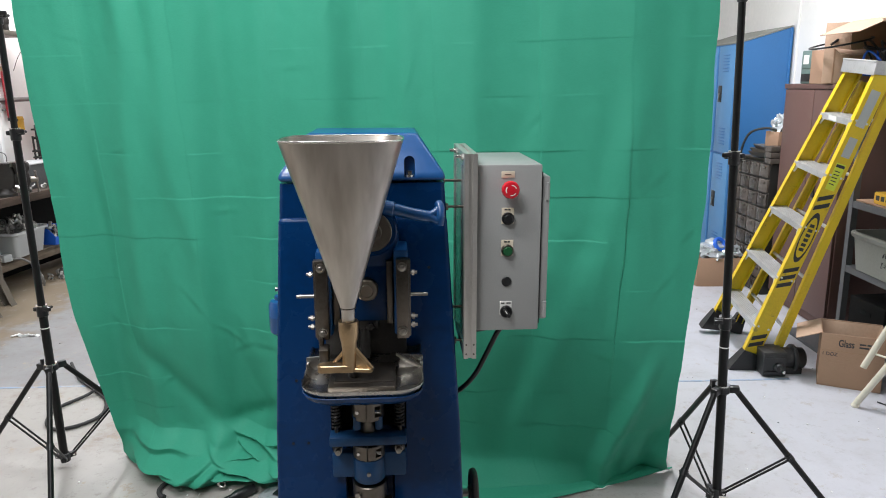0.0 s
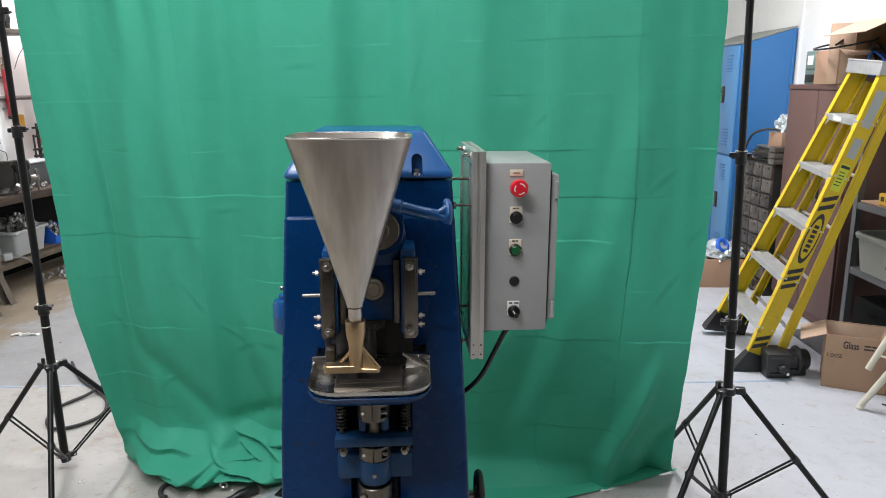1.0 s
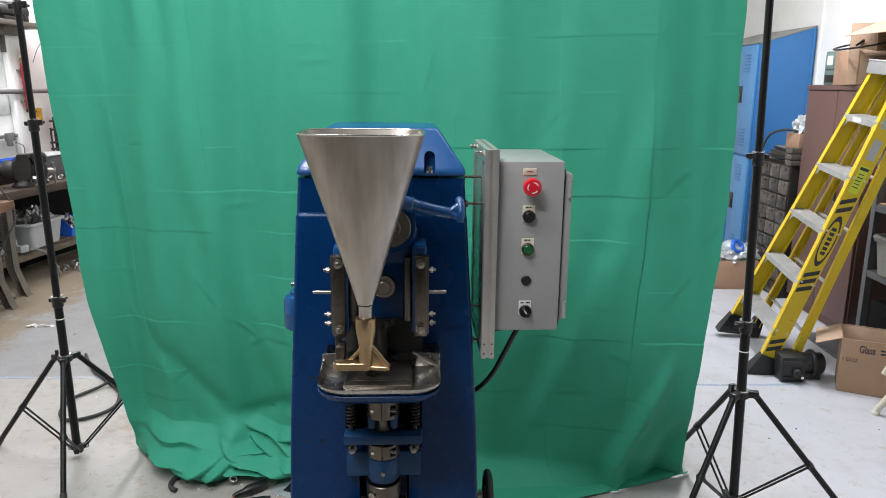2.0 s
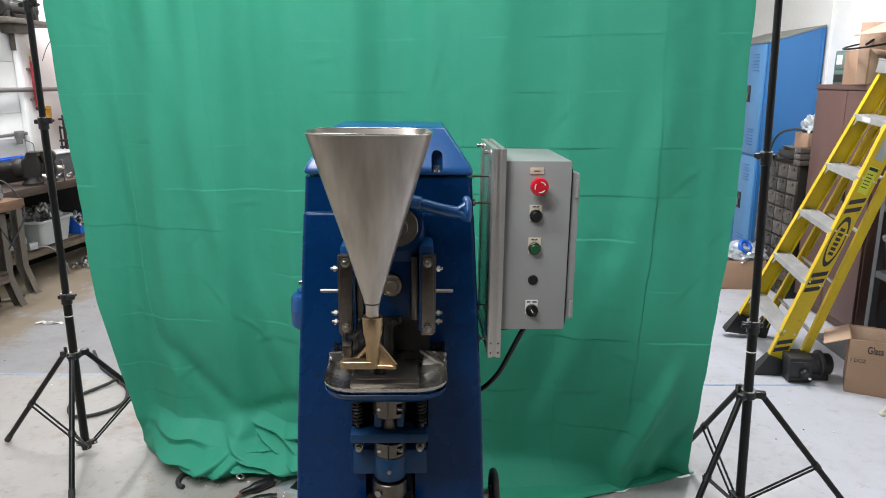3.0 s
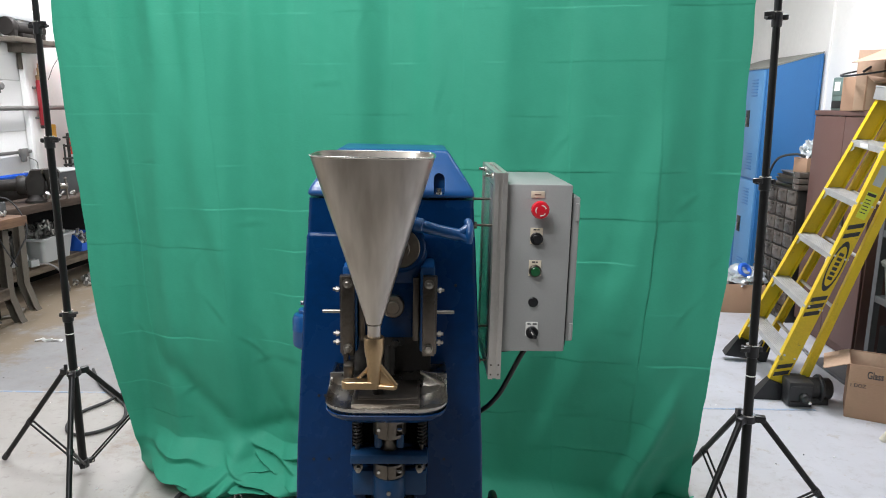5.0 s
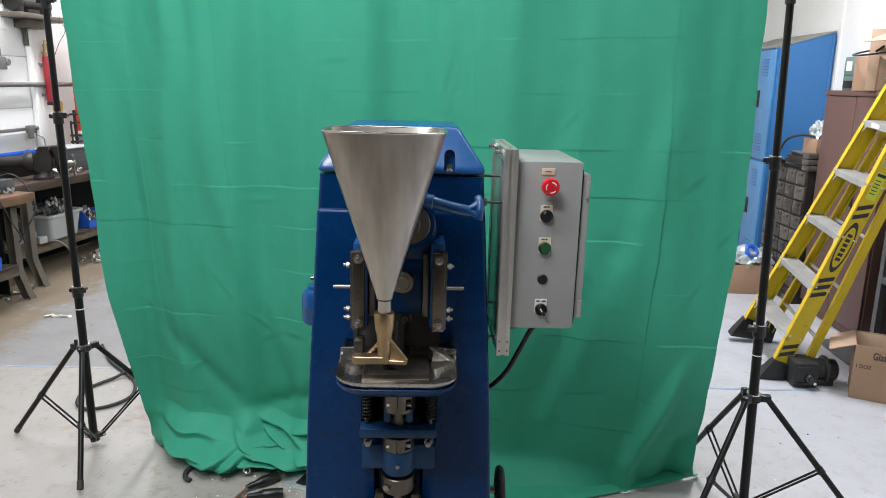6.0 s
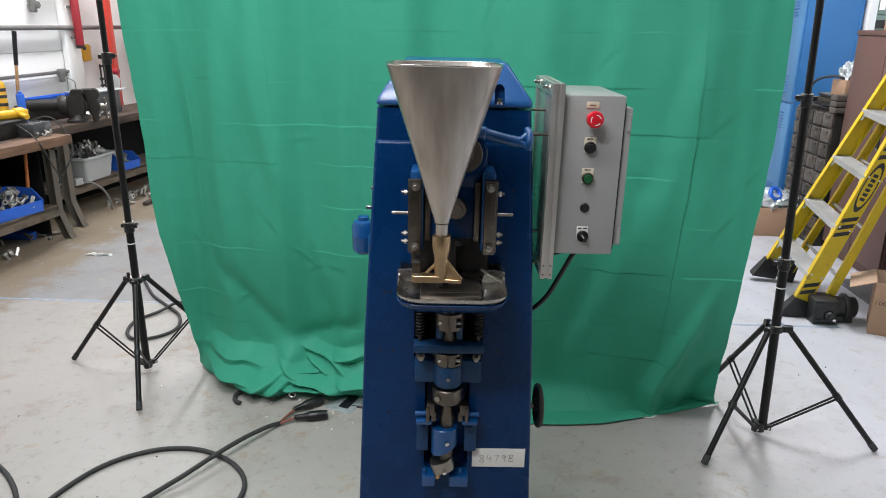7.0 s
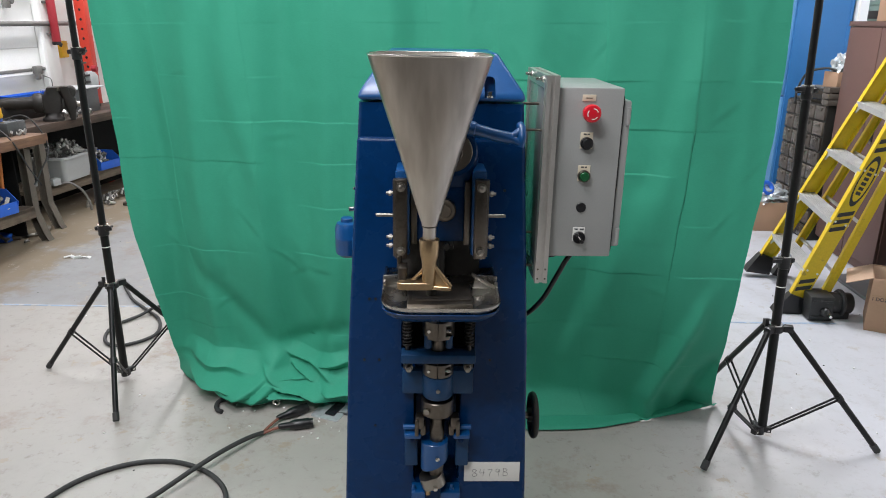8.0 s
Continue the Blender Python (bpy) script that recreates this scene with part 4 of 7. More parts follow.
# lever with its fork and grip
b = bmesh.new()
p = [(0.048, -0.075, 1.385), (0.075, -0.078, 1.381), (0.110, -0.080, 1.372), (0.150, -0.080, 1.364)]
sweep(b, spline(p, 6), 0.0135, 16)
cyl(b, (0.042, -0.074, 1.387), (0.072, -0.078, 1.382), 0.0165, seg=18, bev=0.002)
lev = part("lever", b, BLUE_B, press, "blue tubular hand lever")
b = bmesh.new()
sweep(b, spline([(0.169, -0.062, 1.391), (0.172, -0.074, 1.384), (0.172, -0.086, 1.366), (0.169, -0.086, 1.348)], 6), 0.0092, 12)
sweep(b, spline([(0.140, -0.080, 1.366), (0.154, -0.083, 1.362), (0.168, -0.086, 1.356)], 5), 0.0095, 10)
sweep(b, spline([(0.140, -0.080, 1.367), (0.156, -0.079, 1.371), (0.169, -0.074, 1.380)], 5), 0.0095, 10)
part("lever_grip", b, BLUE_B, lev)

# die table with its pan
def ring_of(k, z, y0=-0.262, y1=0.0):
    w, r = 0.260 - 2 * k, 0.062 - k * 0.6
    yf = y0 + k
    out = [(w / 2, y1, z), (-w / 2, y1, z)]
    for a0 in (180, 270):
        cx = (-w / 2 + r) if a0 == 180 else (w / 2 - r)
        for n_ in range(7):
            a = radians(a0 + 15 * n_)
            out.append((cx + r * math.cos(a), yf + r + r * 0.85 * math.sin(a), z))
    return out


b = bmesh.new()
loft(b, [ring_of(0.034, 1.006), ring_of(0.014, 1.010), ring_of(0.006, 1.026), ring_of(0.0015, 1.034), ring_of(0.0015, 1.0365), ring_of(0.0040, 1.036), ring_of(0.009, 1.029), ring_of(0.018, 1.0245), ring_of(0.034, 1.0235)])
table = part("die_table", b, PANSTEEL, press, "worn dark steel die table pan", angle=50)
b = bmesh.new()
loft(b, [ring_of(0.050, 0.992, -0.25), ring_of(0.022, 0.996, -0.256), ring_of(0.008, 1.010), ring_of(0.003, 1.020), ring_of(0.0045, 1.0215), ring_of(0.0085, 1.018), ring_of(0.03, 1.0085), ring_of(0.05, 1.002)])
part("apron", b, BLUE, table, "blue painted underside", angle=50)
b = bmesh.new()
box(b, (-0.002, -0.160, 1.0265), (0.142, 0.130, 0.017), 0.004)
box(b, (0.002, -0.150, 1.0350), (0.126, 0.104, 0.004), 0.0015)
part("die_block", b, DARKSTEEL, table)
b = bmesh.new()
cyl(b, (0, -0.13, 1.03), (0, -0.13, 1.0395), 0.022, seg=28)
part("die", b, STEEL, table)
for sx in (-1, 1):
    b = bmesh.new()
    prism(b, [(0, 0), (0.056, 0), (0.056, 0.031), (0.006, 0.034)], 0.006, Matrix.Translation((sx * 0.074, -0.100, 1.022)) @ Matrix.Diagonal((sx, 1, 1, 1)), 0.002)
    box(b, (sx * 0.1265, -0.06, 1.034), (0.006, 0.11, 0.018), 0.002)
    part("pan_wing", b, PANSTEEL, table, "raised dark steel corner wing")
b = bmesh.new()
box(b, (0.098, -0.116, 1.047), (0.066, 0.010, 0.007), 0.002, Matrix.Translation((0.098, 0, 1.047)) @ Matrix.Rotation(0.55, 4, "Y") @ Matrix.Translation((-0.098, 0, -1.047)))
part("deflector", b, STEEL, table, "bright slanting deflector strip")
b = bmesh.new()
box(b, (-0.084, -0.14, 1.078), (0.020, 0.04, 0.030), 0.003)
box(b, (-0.092, -0.12, 1.095), (0.010, 0.02, 0.03), 0.002)
part("shoe_stop", b, DARKSTEEL, press, "dark steel stop block")
b = bmesh.new()
box(b, (0.006, -0.05, 1.115), (0.050, 0.03, 0.022), 0.004)
hexbolt(b, (0.014, -0.08, 1.118), (0.014, -0.092, 1.118), 0.009)
cyl(b, (0.0, -0.045, 1.03), (0.0, -0.045, 1.13), 0.012, seg=16)
part("punch_holder", b, BLACKSTEEL, press)

# bronze feed shoe
b = bmesh.new()
SX, SY = -0.0265, -0.200
lathe(b, [(0.0155, 1.150), (0.0155, 1.172), (0.0205, 1.172), (0.0212, 1.169), (0.0206, 1.150), (0.0194, 1.138), (0.0162, 1.124), (0.0150, 1.110), (0.0150, 1.090), (0.0140, 1.074), (0, 1.074)], 32, Matrix.Translation((SX, SY, 0)))
loft(b, [rounded(0.080 - k, 0.024 - k, 0.0115 - k / 2, 6, z, SX - 0.027, SY - 0.002) for z, k in ((1.0615, 0.004), (1.063, 0.0), (1.0765, 0.0), (1.078, 0.003))])
loft(b, [rounded(0.058 - k, 0.018 - k, 0.0085 - k / 2, 6, z, 0.020, 0) for z, k in ((1.0615, 0.003), (1.063, 0.0), (1.069, 0.0), (1.0705, 0.003))], m=Matrix.Translation((SX, SY, 0)) @ Matrix.Rotation(-0.16, 4, "Z"))
prism(b, [(0.0, 1.066), (0.0, 1.112), (0.012, 1.108), (0.046, 1.068)], 0.006, Matrix.Translation((SX, SY - 0.003, 0)) @ Matrix.Rotation(-0.16, 4, "Z"), 0.0015)
sweep(b, spline([(SX + 0.008, SY - 0.001, 1.116), (SX + 0.020, SY - 0.003, 1.101), (SX + 0.046, SY - 0.0075, 1.069)], 6), 0.0050, 10)
sweep(b, spline([(SX - 0.006, SY + 0.004, 1.112), (SX - 0.016, SY + 0.014, 1.094), (SX - 0.034, SY + 0.030, 1.070)], 6), 0.0045, 10)
sweep(b, [(SX - 0.036, SY + 0.030, 1.068), (SX - 0.060, SY + 0.004, 1.070)], 0.0050, 10)
shoe = part("feed_shoe", b, BRASS, press, "golden bronze feed shoe with three arms")
b = bmesh.new()
cyl(b, (SX + 0.006, SY + 0.030, 1.0360), (SX + 0.006, SY + 0.030, 1.0640), 0.012, seg=20)
part("shoe_pad", b, BLACKSTEEL, shoe)


# stainless hopper: a rounded rectangle running down into a round neck
def hop(k, grow=0.0):
    z = 1.20 + 0.342 * k
    n = 64
    out = []
    p = 2.0 + 1.7 * smooth(0.1, 1.0, k)
    a, c = 0.0150 + 0.1065 * k + grow, 0.0150 + 0.080 * k + grow
    cy = -0.200 + 0.022 * k
    for i in range(n):
        w = 2 * math.pi * i / n
        cw, sw = math.cos(w), math.sin(w)
        out.append((SX - 0.002 * k + a * math.copysign(abs(cw) ** (2 / p), cw), cy + c * math.copysign(abs(sw) ** (2 / p), sw), z))
    return out


b = bmesh.new()
ks = [0, 0.05, 0.15, 0.3, 0.45, 0.6, 0.75, 0.9, 0.985, 1.0]
loft(b, [hop(k) for k in ks] + [hop(1.0, -0.0018)] + [hop(k, -0.0018) for k in ks[-2::-1]], caps=False)
hopper = part("hopper", b, HOPPER, press, "brushed stainless steel feed hopper", angle=60)
b = bmesh.new()
lathe(b, [(0.0120, 1.160), (0.0138, 1.160), (0.0138, 1.197), (0.0150, 1.200), (0.0120, 1.200)], 28, Matrix.Translation((SX, SY, 0)))
part("neck", b, HOPPER, hopper)
b = bmesh.new()
sweep(b, [Vector(q) for q in hop(1.0, -0.0005)], 0.0019, 8, True)
part("rim", b, BRIGHT, hopper, "bright polished rolled rim")
b = bmesh.new()
sweep(b, [Vector((SX + 0.0155 * math.cos(k * 0.3), SY + 0.0155 * math.sin(k * 0.3), 1.2005)) for k in range(21)], 0.0014, 6, True)
part("weld_bead", b, DARKSTEEL, hopper)

# lifter works below the table
def coil(x, y, z0, z1, r, wire, turns):
    n = turns * 14
    t = bmesh.new()
    return sweep(t, [(x + r * math.cos(2 * math.pi * k / 14), y + r * math.sin(2 * math.pi * k / 14), z0 + (z1 - z0) * k / n) for k in range(n + 1)], wire, 6)


for sx in (-1, 1):
    part("spring", coil(sx * 0.0755, -0.035, 0.846, 0.985, 0.0105, 0.0026, 16), BLACKSTEEL, press, "dark coil spring")
    b = bmesh.new()
    cyl(b, (sx * 0.0755, -0.035, 0.80), (sx * 0.0755, -0.035, 0.985), 0.0055, seg=12)
    cyl(b, (sx * 0.0755, -0.035, 0.785), (sx * 0.0755, -0.035, 0.80), 0.011, seg=6)
    part("spring_rod", b, DARKSTEEL, press)
    b = bmesh.new()
    hexbolt(b, (sx * 0.072, -0.05, 0.795), (sx * 0.072, -0.064, 0.795), 0.0075)
    cyl(b, (sx * 0.072, -0.03, 0.795), (sx * 0.072, -0.052, 0.795), 0.0095, seg=14)
    part("clamp_screw", b, STEEL, press)
b = bmesh.new()
cyl(b, (0, -0.03, 0.46), (0, -0.03, 0.985), 0.0185, seg=24)
part("lifter_shaft", b, DARKSTEEL, press)


def split_collar(z0, z1, r, name="split_collar"):
    t = bmesh.new()
    cyl(t, (0, -0.03, z0), (0, -0.03, z1), r, seg=36, bev=0.0015)
    c = bmesh.new()
    box(c, (-0.002, -0.03 - r, (z0 + z1) / 2), (0.0022, r, 0.06))
    t = carve(t, c)
    c = bmesh.new()
    box(c, (0.024, -0.03 - r, (z0 + z1) / 2), (0.014, r * 0.9, (z1 - z0) * 0.6))
    t = carve(t, c)
    col = part(name, t, DARKSTEEL, press, "steel split clamp collar", angle=30)
    u = bmesh.new()
    hexbolt(u, (0.018, -0.03 - r * 0.72, (z0 + z1) / 2), (0.030, -0.03 - r * 0.72, (z0 + z1) / 2), 0.005)
    part("collar_screw", u, BRIGHT, col)
    u = bmesh.new()
    cyl(u, (-0.024, -0.03 - r * 0.72, (z0 + z1) / 2), (-0.024, -0.034 - r * 0.80, (z0 + z1) / 2), 0.004, seg=12)
    part("collar_screw", u, BRIGHT, col)
    return col


split_collar(0.874, 0.921, 0.0395)
split_collar(0.772, 0.808, 0.0385)
for sx in (-1, 1):
    b = bmesh.new()
    cyl(b, (sx * 0.026, -0.05, 0.85), (sx * 0.026, -0.05, 0.882), 0.009, seg=12)
    part("collar_post", b, BLUE_W, press)
b = bmesh.new()
cyl(b, (-0.012, -0.055, 0.918), (-0.012, -0.055, 0.936), 0.006, seg=12)
part("index_pin", b, BRIGHT, press)
b = bmesh.new()
box(b, (0, -0.045, 0.824), (0.182, 0.044, 0.024), 0.004)
part("cross_bar", b, BLUE_W, press, "blue lifter cross bar")
b = bmesh.new()
box(b, (0, -0.008, 0.738), (0.180, 0.030, 0.066), 0.005)
lathe(b, [(0, 0.710), (0.035, 0.710), (0.038, 0.714), (0.038, 0.766), (0.035, 0.770), (0, 0.770)], 30, Matrix.Translation((0, -0.032, 0)))
hs = part("bearing_housing", b, BLUE_W, press)
b = bmesh.new()
cyl(b, (0.0, -0.069, 0.740), (0.0, -0.074, 0.740), 0.005, seg=12)
part("grease_screw", b, STEEL, hs)
b = bmesh.new()
cyl(b, (0, -0.03, 0.660), (0, -0.03, 0.702), 0.0410, seg=40, bev=0.002)
ringp = part("adjusting_ring", b, DARKSTEEL, press, "dark steel adjusting ring")
b = bmesh.new()
cyl(b, (-0.024, -0.058, 0.680), (-0.028, -0.068, 0.680), 0.0080, seg=18)
part("socket_screw", b, STEEL, ringp)
for sx in (-1, 1):
    b = bmesh.new()
    box(b, (sx * 0.044, -0.045, 0.642), (0.022, 0.03, 0.034), 0.004)
    box(b, (sx * 0.036, -0.045, 0.622), (0.014, 0.03, 0.03), 0.004)
    box(b, (sx * 0.052, -0.055, 0.630), (0.010, 0.02, 0.045), 0.003)
    part("roller_fork", b, DARKSTEEL, press)
    b = bmesh.new()
    cyl(b, (sx * 0.034, -0.045, 0.624), (sx * 0.086, -0.045, 0.624), 0.0065, seg=14, bev=0.001)
    part("fork_pin", b, BLUE_B, press)
    b = bmesh.new()
    box(b, (sx * 0.062, -0.038, 0.604), (0.042, 0.045, 0.013), 0.003)
    ped = part("lever_bracket", b, BLUE_B, press)
    b = bmesh.new()
    box(b, (sx * 0.066, -0.012, 0.545), (0.034, 0.024, 0.105), 0.004)
    part("bracket_web", b, BLUE_W, ped)
    b = bmesh.new()
    hexbolt(b, (sx * 0.062, -0.024, 0.575), (sx * 0.062, -0.032, 0.575), 0.007)
    part("bolt", b, BLUE, ped)
    b = bmesh.new()
    box(b, (sx * 0.042 - 0.005, -0.022, 0.408), (0.052 + 0.008 * sx - 0.008, 0.046, 0.034), 0.003)
    pad = part("foot_pad", b, BLUE_B, press)
    b = bmesh.new()
    cyl(b, (sx * 0.050 - 0.009, -0.03, 0.425), (sx * 0.050 - 0.009, -0.03, 0.442), 0.0042, seg=10)
    hexbolt(b, (sx * 0.050 - 0.009, -0.03, 0.425), (sx * 0.050 - 0.009, -0.03, 0.431), 0.0065)
    part("stud", b, BLUE_B, pad)
t = bmesh.new()
cyl(t, (-0.006, -0.03, 0.494), (-0.006, -0.03, 0.580), 0.0350, seg=36, bev=0.002)
c = bmesh.new()
box(c, (0.03, -0.05, 0.486), (0.14, 0.12, 0.05), 0, Matrix.Translation((0, 0, 0.50)) @ Matrix.Rotation(-0.42, 4, "Y") @ Matrix.Translation((0, 0, -0.50)))
cam_block = part("lift_cam", carve(t, c), BLUE_B, press, "bright blue slanting lift cam", angle=30)
b = bmesh.new()
hexbolt(b, (0.0, -0.062, 0.545), (0.002, -0.072, 0.545), 0.006)
part("cam_screw", b, BRIGHT, cam_block)
b = bmesh.new()
m = Matrix.Translation((-0.010, -0.035, 0.462)) @ Matrix.Rotation(-0.32, 4, "Y")
loft(b, [rounded(0.062, 0.056, 0.022, 6, z) for z in (-0.016, -0.013, 0.013, 0.016)], m=m)
lc = part("lower_clamp", b, STEEL, press, "angled steel clamp")
b = bmesh.new()
hexbolt(b, (-0.004, -0.060, 0.456), (-0.002, -0.072, 0.454), 0.006)
part("clamp_bolt", b, BRIGHT, lc)
b = bmesh.new()
cyl(b, (-0.022, -0.035, 0.415), (-0.022, -0.035, 0.455), 0.008, seg=12)
part("spindle_end", b, BRASS, press)

# number tag on the front plate
tag = part("number_tag", box(bmesh.new(), (0.1495, -0.0015, 0.459), (0.149, 0.002, 0.060), 0.0006), WHITEP, press, "white paper tag with hand-written number")


def writing(txt, size, at, material, parent, name="writing", squash=1.0):
    cu = bpy.data.curves.new(name, "FONT")
    cu.offset = 0.0011 if name == "printed_word" else 0.0004
    cu.body, cu.size, cu.align_x, cu.align_y, cu.extrude = txt, size, "CENTER", "CENTER", 0.0002
    tmp = new("tmp_text", cu)
    bpy.context.view_layer.update()
    me = bpy.data.meshes.new_from_object(tmp.evaluated_get(bpy.context.evaluated_depsgraph_get()))
    bpy.data.objects.remove(tmp)
    me.materials.append(material)
    ob = new(name, me)
    ob.parent = parent
    ob.matrix_basis = at @ Matrix.Diagonal((squash, 1, 1, 1))
    return ob


PENCIL = surface("pencil", (0.20, 0.19, 0.185), 0.6, 0, 0.2, 20, 90, 0.0)
PEN = {"8": [[(0.8, 0.85), (0.4, 1.0), (0.1, 0.8), (0.5, 0.5), (0.85, 0.25), (0.45, 0.0), (0.1, 0.2), (0.5, 0.52), (0.8, 0.85)]],
       "4": [[(0.25, 1.0), (0.1, 0.5), (0.85, 0.5)], [(0.75, 0.95), (0.62, 0.0)]],
       "7": [[(0.1, 0.85), (0.85, 0.9), (0.55, 0.5), (0.4, 0.0)]],
       "9": [[(0.8, 0.8), (0.4, 0.95), (0.2, 0.65), (0.5, 0.5), (0.8, 0.8), (0.7, 0.4), (0.6, 0.0)]],
       "B": [[(0.2, 1.0), (0.15, 0.0)], [(0.15, 0.95), (0.7, 0.9), (0.65, 0.6), (0.2, 0.52), (0.8, 0.4), (0.75, 0.05), (0.12, 0.0)]]}
b = bmesh.new()
for k, ch in enumerate("8479B"):
    for stroke in PEN[ch]:
        sweep(b, spline([(0.095 + 0.0205 * k + 0.017 * px, -0.0028, 0.444 + 0.0008 * k + 0.023 * pz) for px, pz in stroke], 4), 0.00062, 5)
part("handwriting", b, PENCIL, tag, "grey pencilled number")

# hand wheel and shaft on one flank, oil reservoir on the other
b = bmesh.new()
sweep(b, [(0.277, 0.15 + 0.056 * math.cos(k * math.pi / 18), 0.540 + 0.056 * math.sin(k * math.pi / 18)) for k in range(36)], 0.010, 10, True)
for k in range(3):
    a = k * 2.094 + 0.5
    cyl(b, (0.276, 0.15, 0.54), (0.276, 0.15 + 0.053 * math.cos(a), 0.54 + 0.053 * math.sin(a)), 0.007, seg=8)
cyl(b, (0.262, 0.15, 0.54), (0.29, 0.15, 0.54), 0.020, seg=20, bev=0.002)
wh = part("hand_wheel", b, CAST, press, "dark grey cast hand wheel")
b = bmesh.new()
cyl(b, (0.22, 0.15, 0.54), (0.264, 0.15, 0.54), 0.011, seg=14)
part("wheel_shaft", b, STEEL, wh)
b = bmesh.new()
m = Matrix.Translation((-0.266, 0.405, -0.072))
lathe(b, [(0, 1.000), (0.022, 1.000), (0.034, 1.010), (0.036, 1.02), (0.036, 1.055), (0.037, 1.058), (0.036, 1.061), (0.036, 1.090), (0.030, 1.104), (0.018, 1.108), (0.018, 1.118), (0.014, 1.121), (0, 1.121)], 28, m)
box(b, (-0.213, 0.365, 0.975), (0.066, 0.07, 0.06), 0.006)
box(b, (-0.225, 0.385, 1.01), (0.03, 0.03, 0.04), 0.004)
res = part("oil_reservoir", b, BLUE_B, press, "blue painted oil reservoir")
for p0, p1, r in (((-0.190, 0.11, 1.155), (-0.226, 0.10, 1.155), 0.006), ((-0.190, 0.10, 1.21), (-0.212, 0.09, 1.21), 0.004)):
    b = bmesh.new()
    cyl(b, p0, p1, r, seg=10)
    part("oil_fitting", b, BRIGHT, press)

# ---------------------------------------------------------------- guard frame and control enclosure
BASE = PRESS @ Matrix.Translation((0, 0, 0))
guard = thing("guard_frame", BASE, "aluminium extrusion frame with smoked grey panel beside the press", "guard frame")


def extrusion(p0, p1, w, d, slots="xy"):
    """A slotted profile standing between two points of one vertical line or lying along y."""
    h = (Vector(p1) - Vector(p0)).length
    out = []
    g, dp = 0.0045, 0.006
    def side(ax, ay, bx, by):
        v = Vector((bx - ax, by - ay))
        n = Vector((v.y, -v.x)).normalized()
        e = v.normalized()
        mid = Vector((ax, ay)) + v / 2
        pts = [(ax, ay)]
        for s_, k in ((-1, 0), (-1, 1), (1, 1), (1, 0)):
            q = mid + e * (g * s_) - n * (dp * k)
            pts.append((q.x, q.y))
        return pts
    c = [(-w / 2, -d / 2), (w / 2, -d / 2), (w / 2, d / 2), (-w / 2, d / 2)]
    for i in range(4):
        out += side(*c[i], *c[(i + 1) % 4])
    m, _ = frame_to(p0, p1)
    t = bmesh.new()
    return loft(t, [[(x, y, 0) for x, y in out], [(x, y, h) for x, y in out]], m=m)


GX = 0.2475
for y in (0.012, 0.285):
    part("upright", extrusion((GX, y, 1.000), (GX, y, 1.493), 0.030, 0.030), ALU, guard)
for z in (1.478, 1.015):
    part("cross_rail", extrusion((GX, 0.027, z), (GX, 0.270, z), 0.030, 0.030), ALU, guard)
b = bmesh.new()
box(b, (GX - 0.010, 0.148, 1.246), (0.006, 0.246, 0.436), 0.001)
part("infill_panel", b, PANEL, guard, "smoked grey glossy panel")
for y in (0.05, 0.22):
    b = bmesh.new()
    cyl(b, (GX - 0.032, y, 1.482), (GX - 0.014, y, 1.482), 0.0042, seg=10)
    cyl(b, (GX - 0.020, y, 1.482), (GX - 0.014, y, 1.482), 0.0075, seg=6)
    part("bolt", b, BRIGHT, guard)
for y, z in ((0.10, 1.420), (0.04, 1.366), (0.10, 1.10), (0.06, 1.025)):
    b = bmesh.new()
    cyl(b, (half(z) - 0.01, y, z), (GX - 0.012, y, z), 0.0032, seg=12)
    cyl(b, (half(z) - 0.004, y, z), (half(z) + 0.006, y, z), 0.009, seg=6)
    part("standoff_rod", b, DARKSTEEL, guard)
for z in (1.012, 1.036):
    for x in (-0.009, 0.009):
        b = bmesh.new()
        cyl(b, (GX + x, -0.003, z), (GX + x, -0.0045, z), 0.0022, seg=10)
        part("rivet", b, DARKSTEEL, guard)

BOXM = BASE @ Matrix.Translation((0.3365, 0.020, 1.062))
enc = thing("control_enclosure", BOXM, "grey steel control enclosure with push buttons, bolted to the guard frame", "control box")
b = bmesh.new()
box(b, (0.00325, 0.15, 0.202), (0.1535, 0.30, 0.404), 0.004)
part("case", b, GREYBOX, enc)
b = bmesh.new()
box(b, (0.0925, 0.154, 0.199), (0.018, 0.286, 0.352), 0.004)
dr = part("door", b, GREYBOX, enc, "grey enclosure door seen on edge")
b = bmesh.new()
box(b, (0.0817, 0.150, 0.199), (0.0035, 0.284, 0.372), 0.001)
part("gasket", b, BLACK, dr)
for z in (0.05, 0.34):
    b = bmesh.new()
    cyl(b, (0.095, 0.006, z - 0.02), (0.095, 0.006, z + 0.02), 0.005, seg=10)
    part("hinge", b, GREYBOX, dr)


def plate(name, x, z, w, h, material, parent, label=""):
    t = bmesh.new()
    box(t, (x, -0.0012, z), (w, 0.0024, h), 0.0006)
    return part(name, t, material, parent, label)


def bezel(z, x=0.0):
    t = bmesh.new()
    m = Matrix.Translation((x, 0, z)) @ Matrix.Rotation(math.pi / 2, 4, "X")
    return lathe(t, [(0, 0.002), (0.0148, 0.002), (0.0148, 0.009), (0.0128, 0.0115), (0.0112, 0.0105), (0, 0.0105)], 32, m)


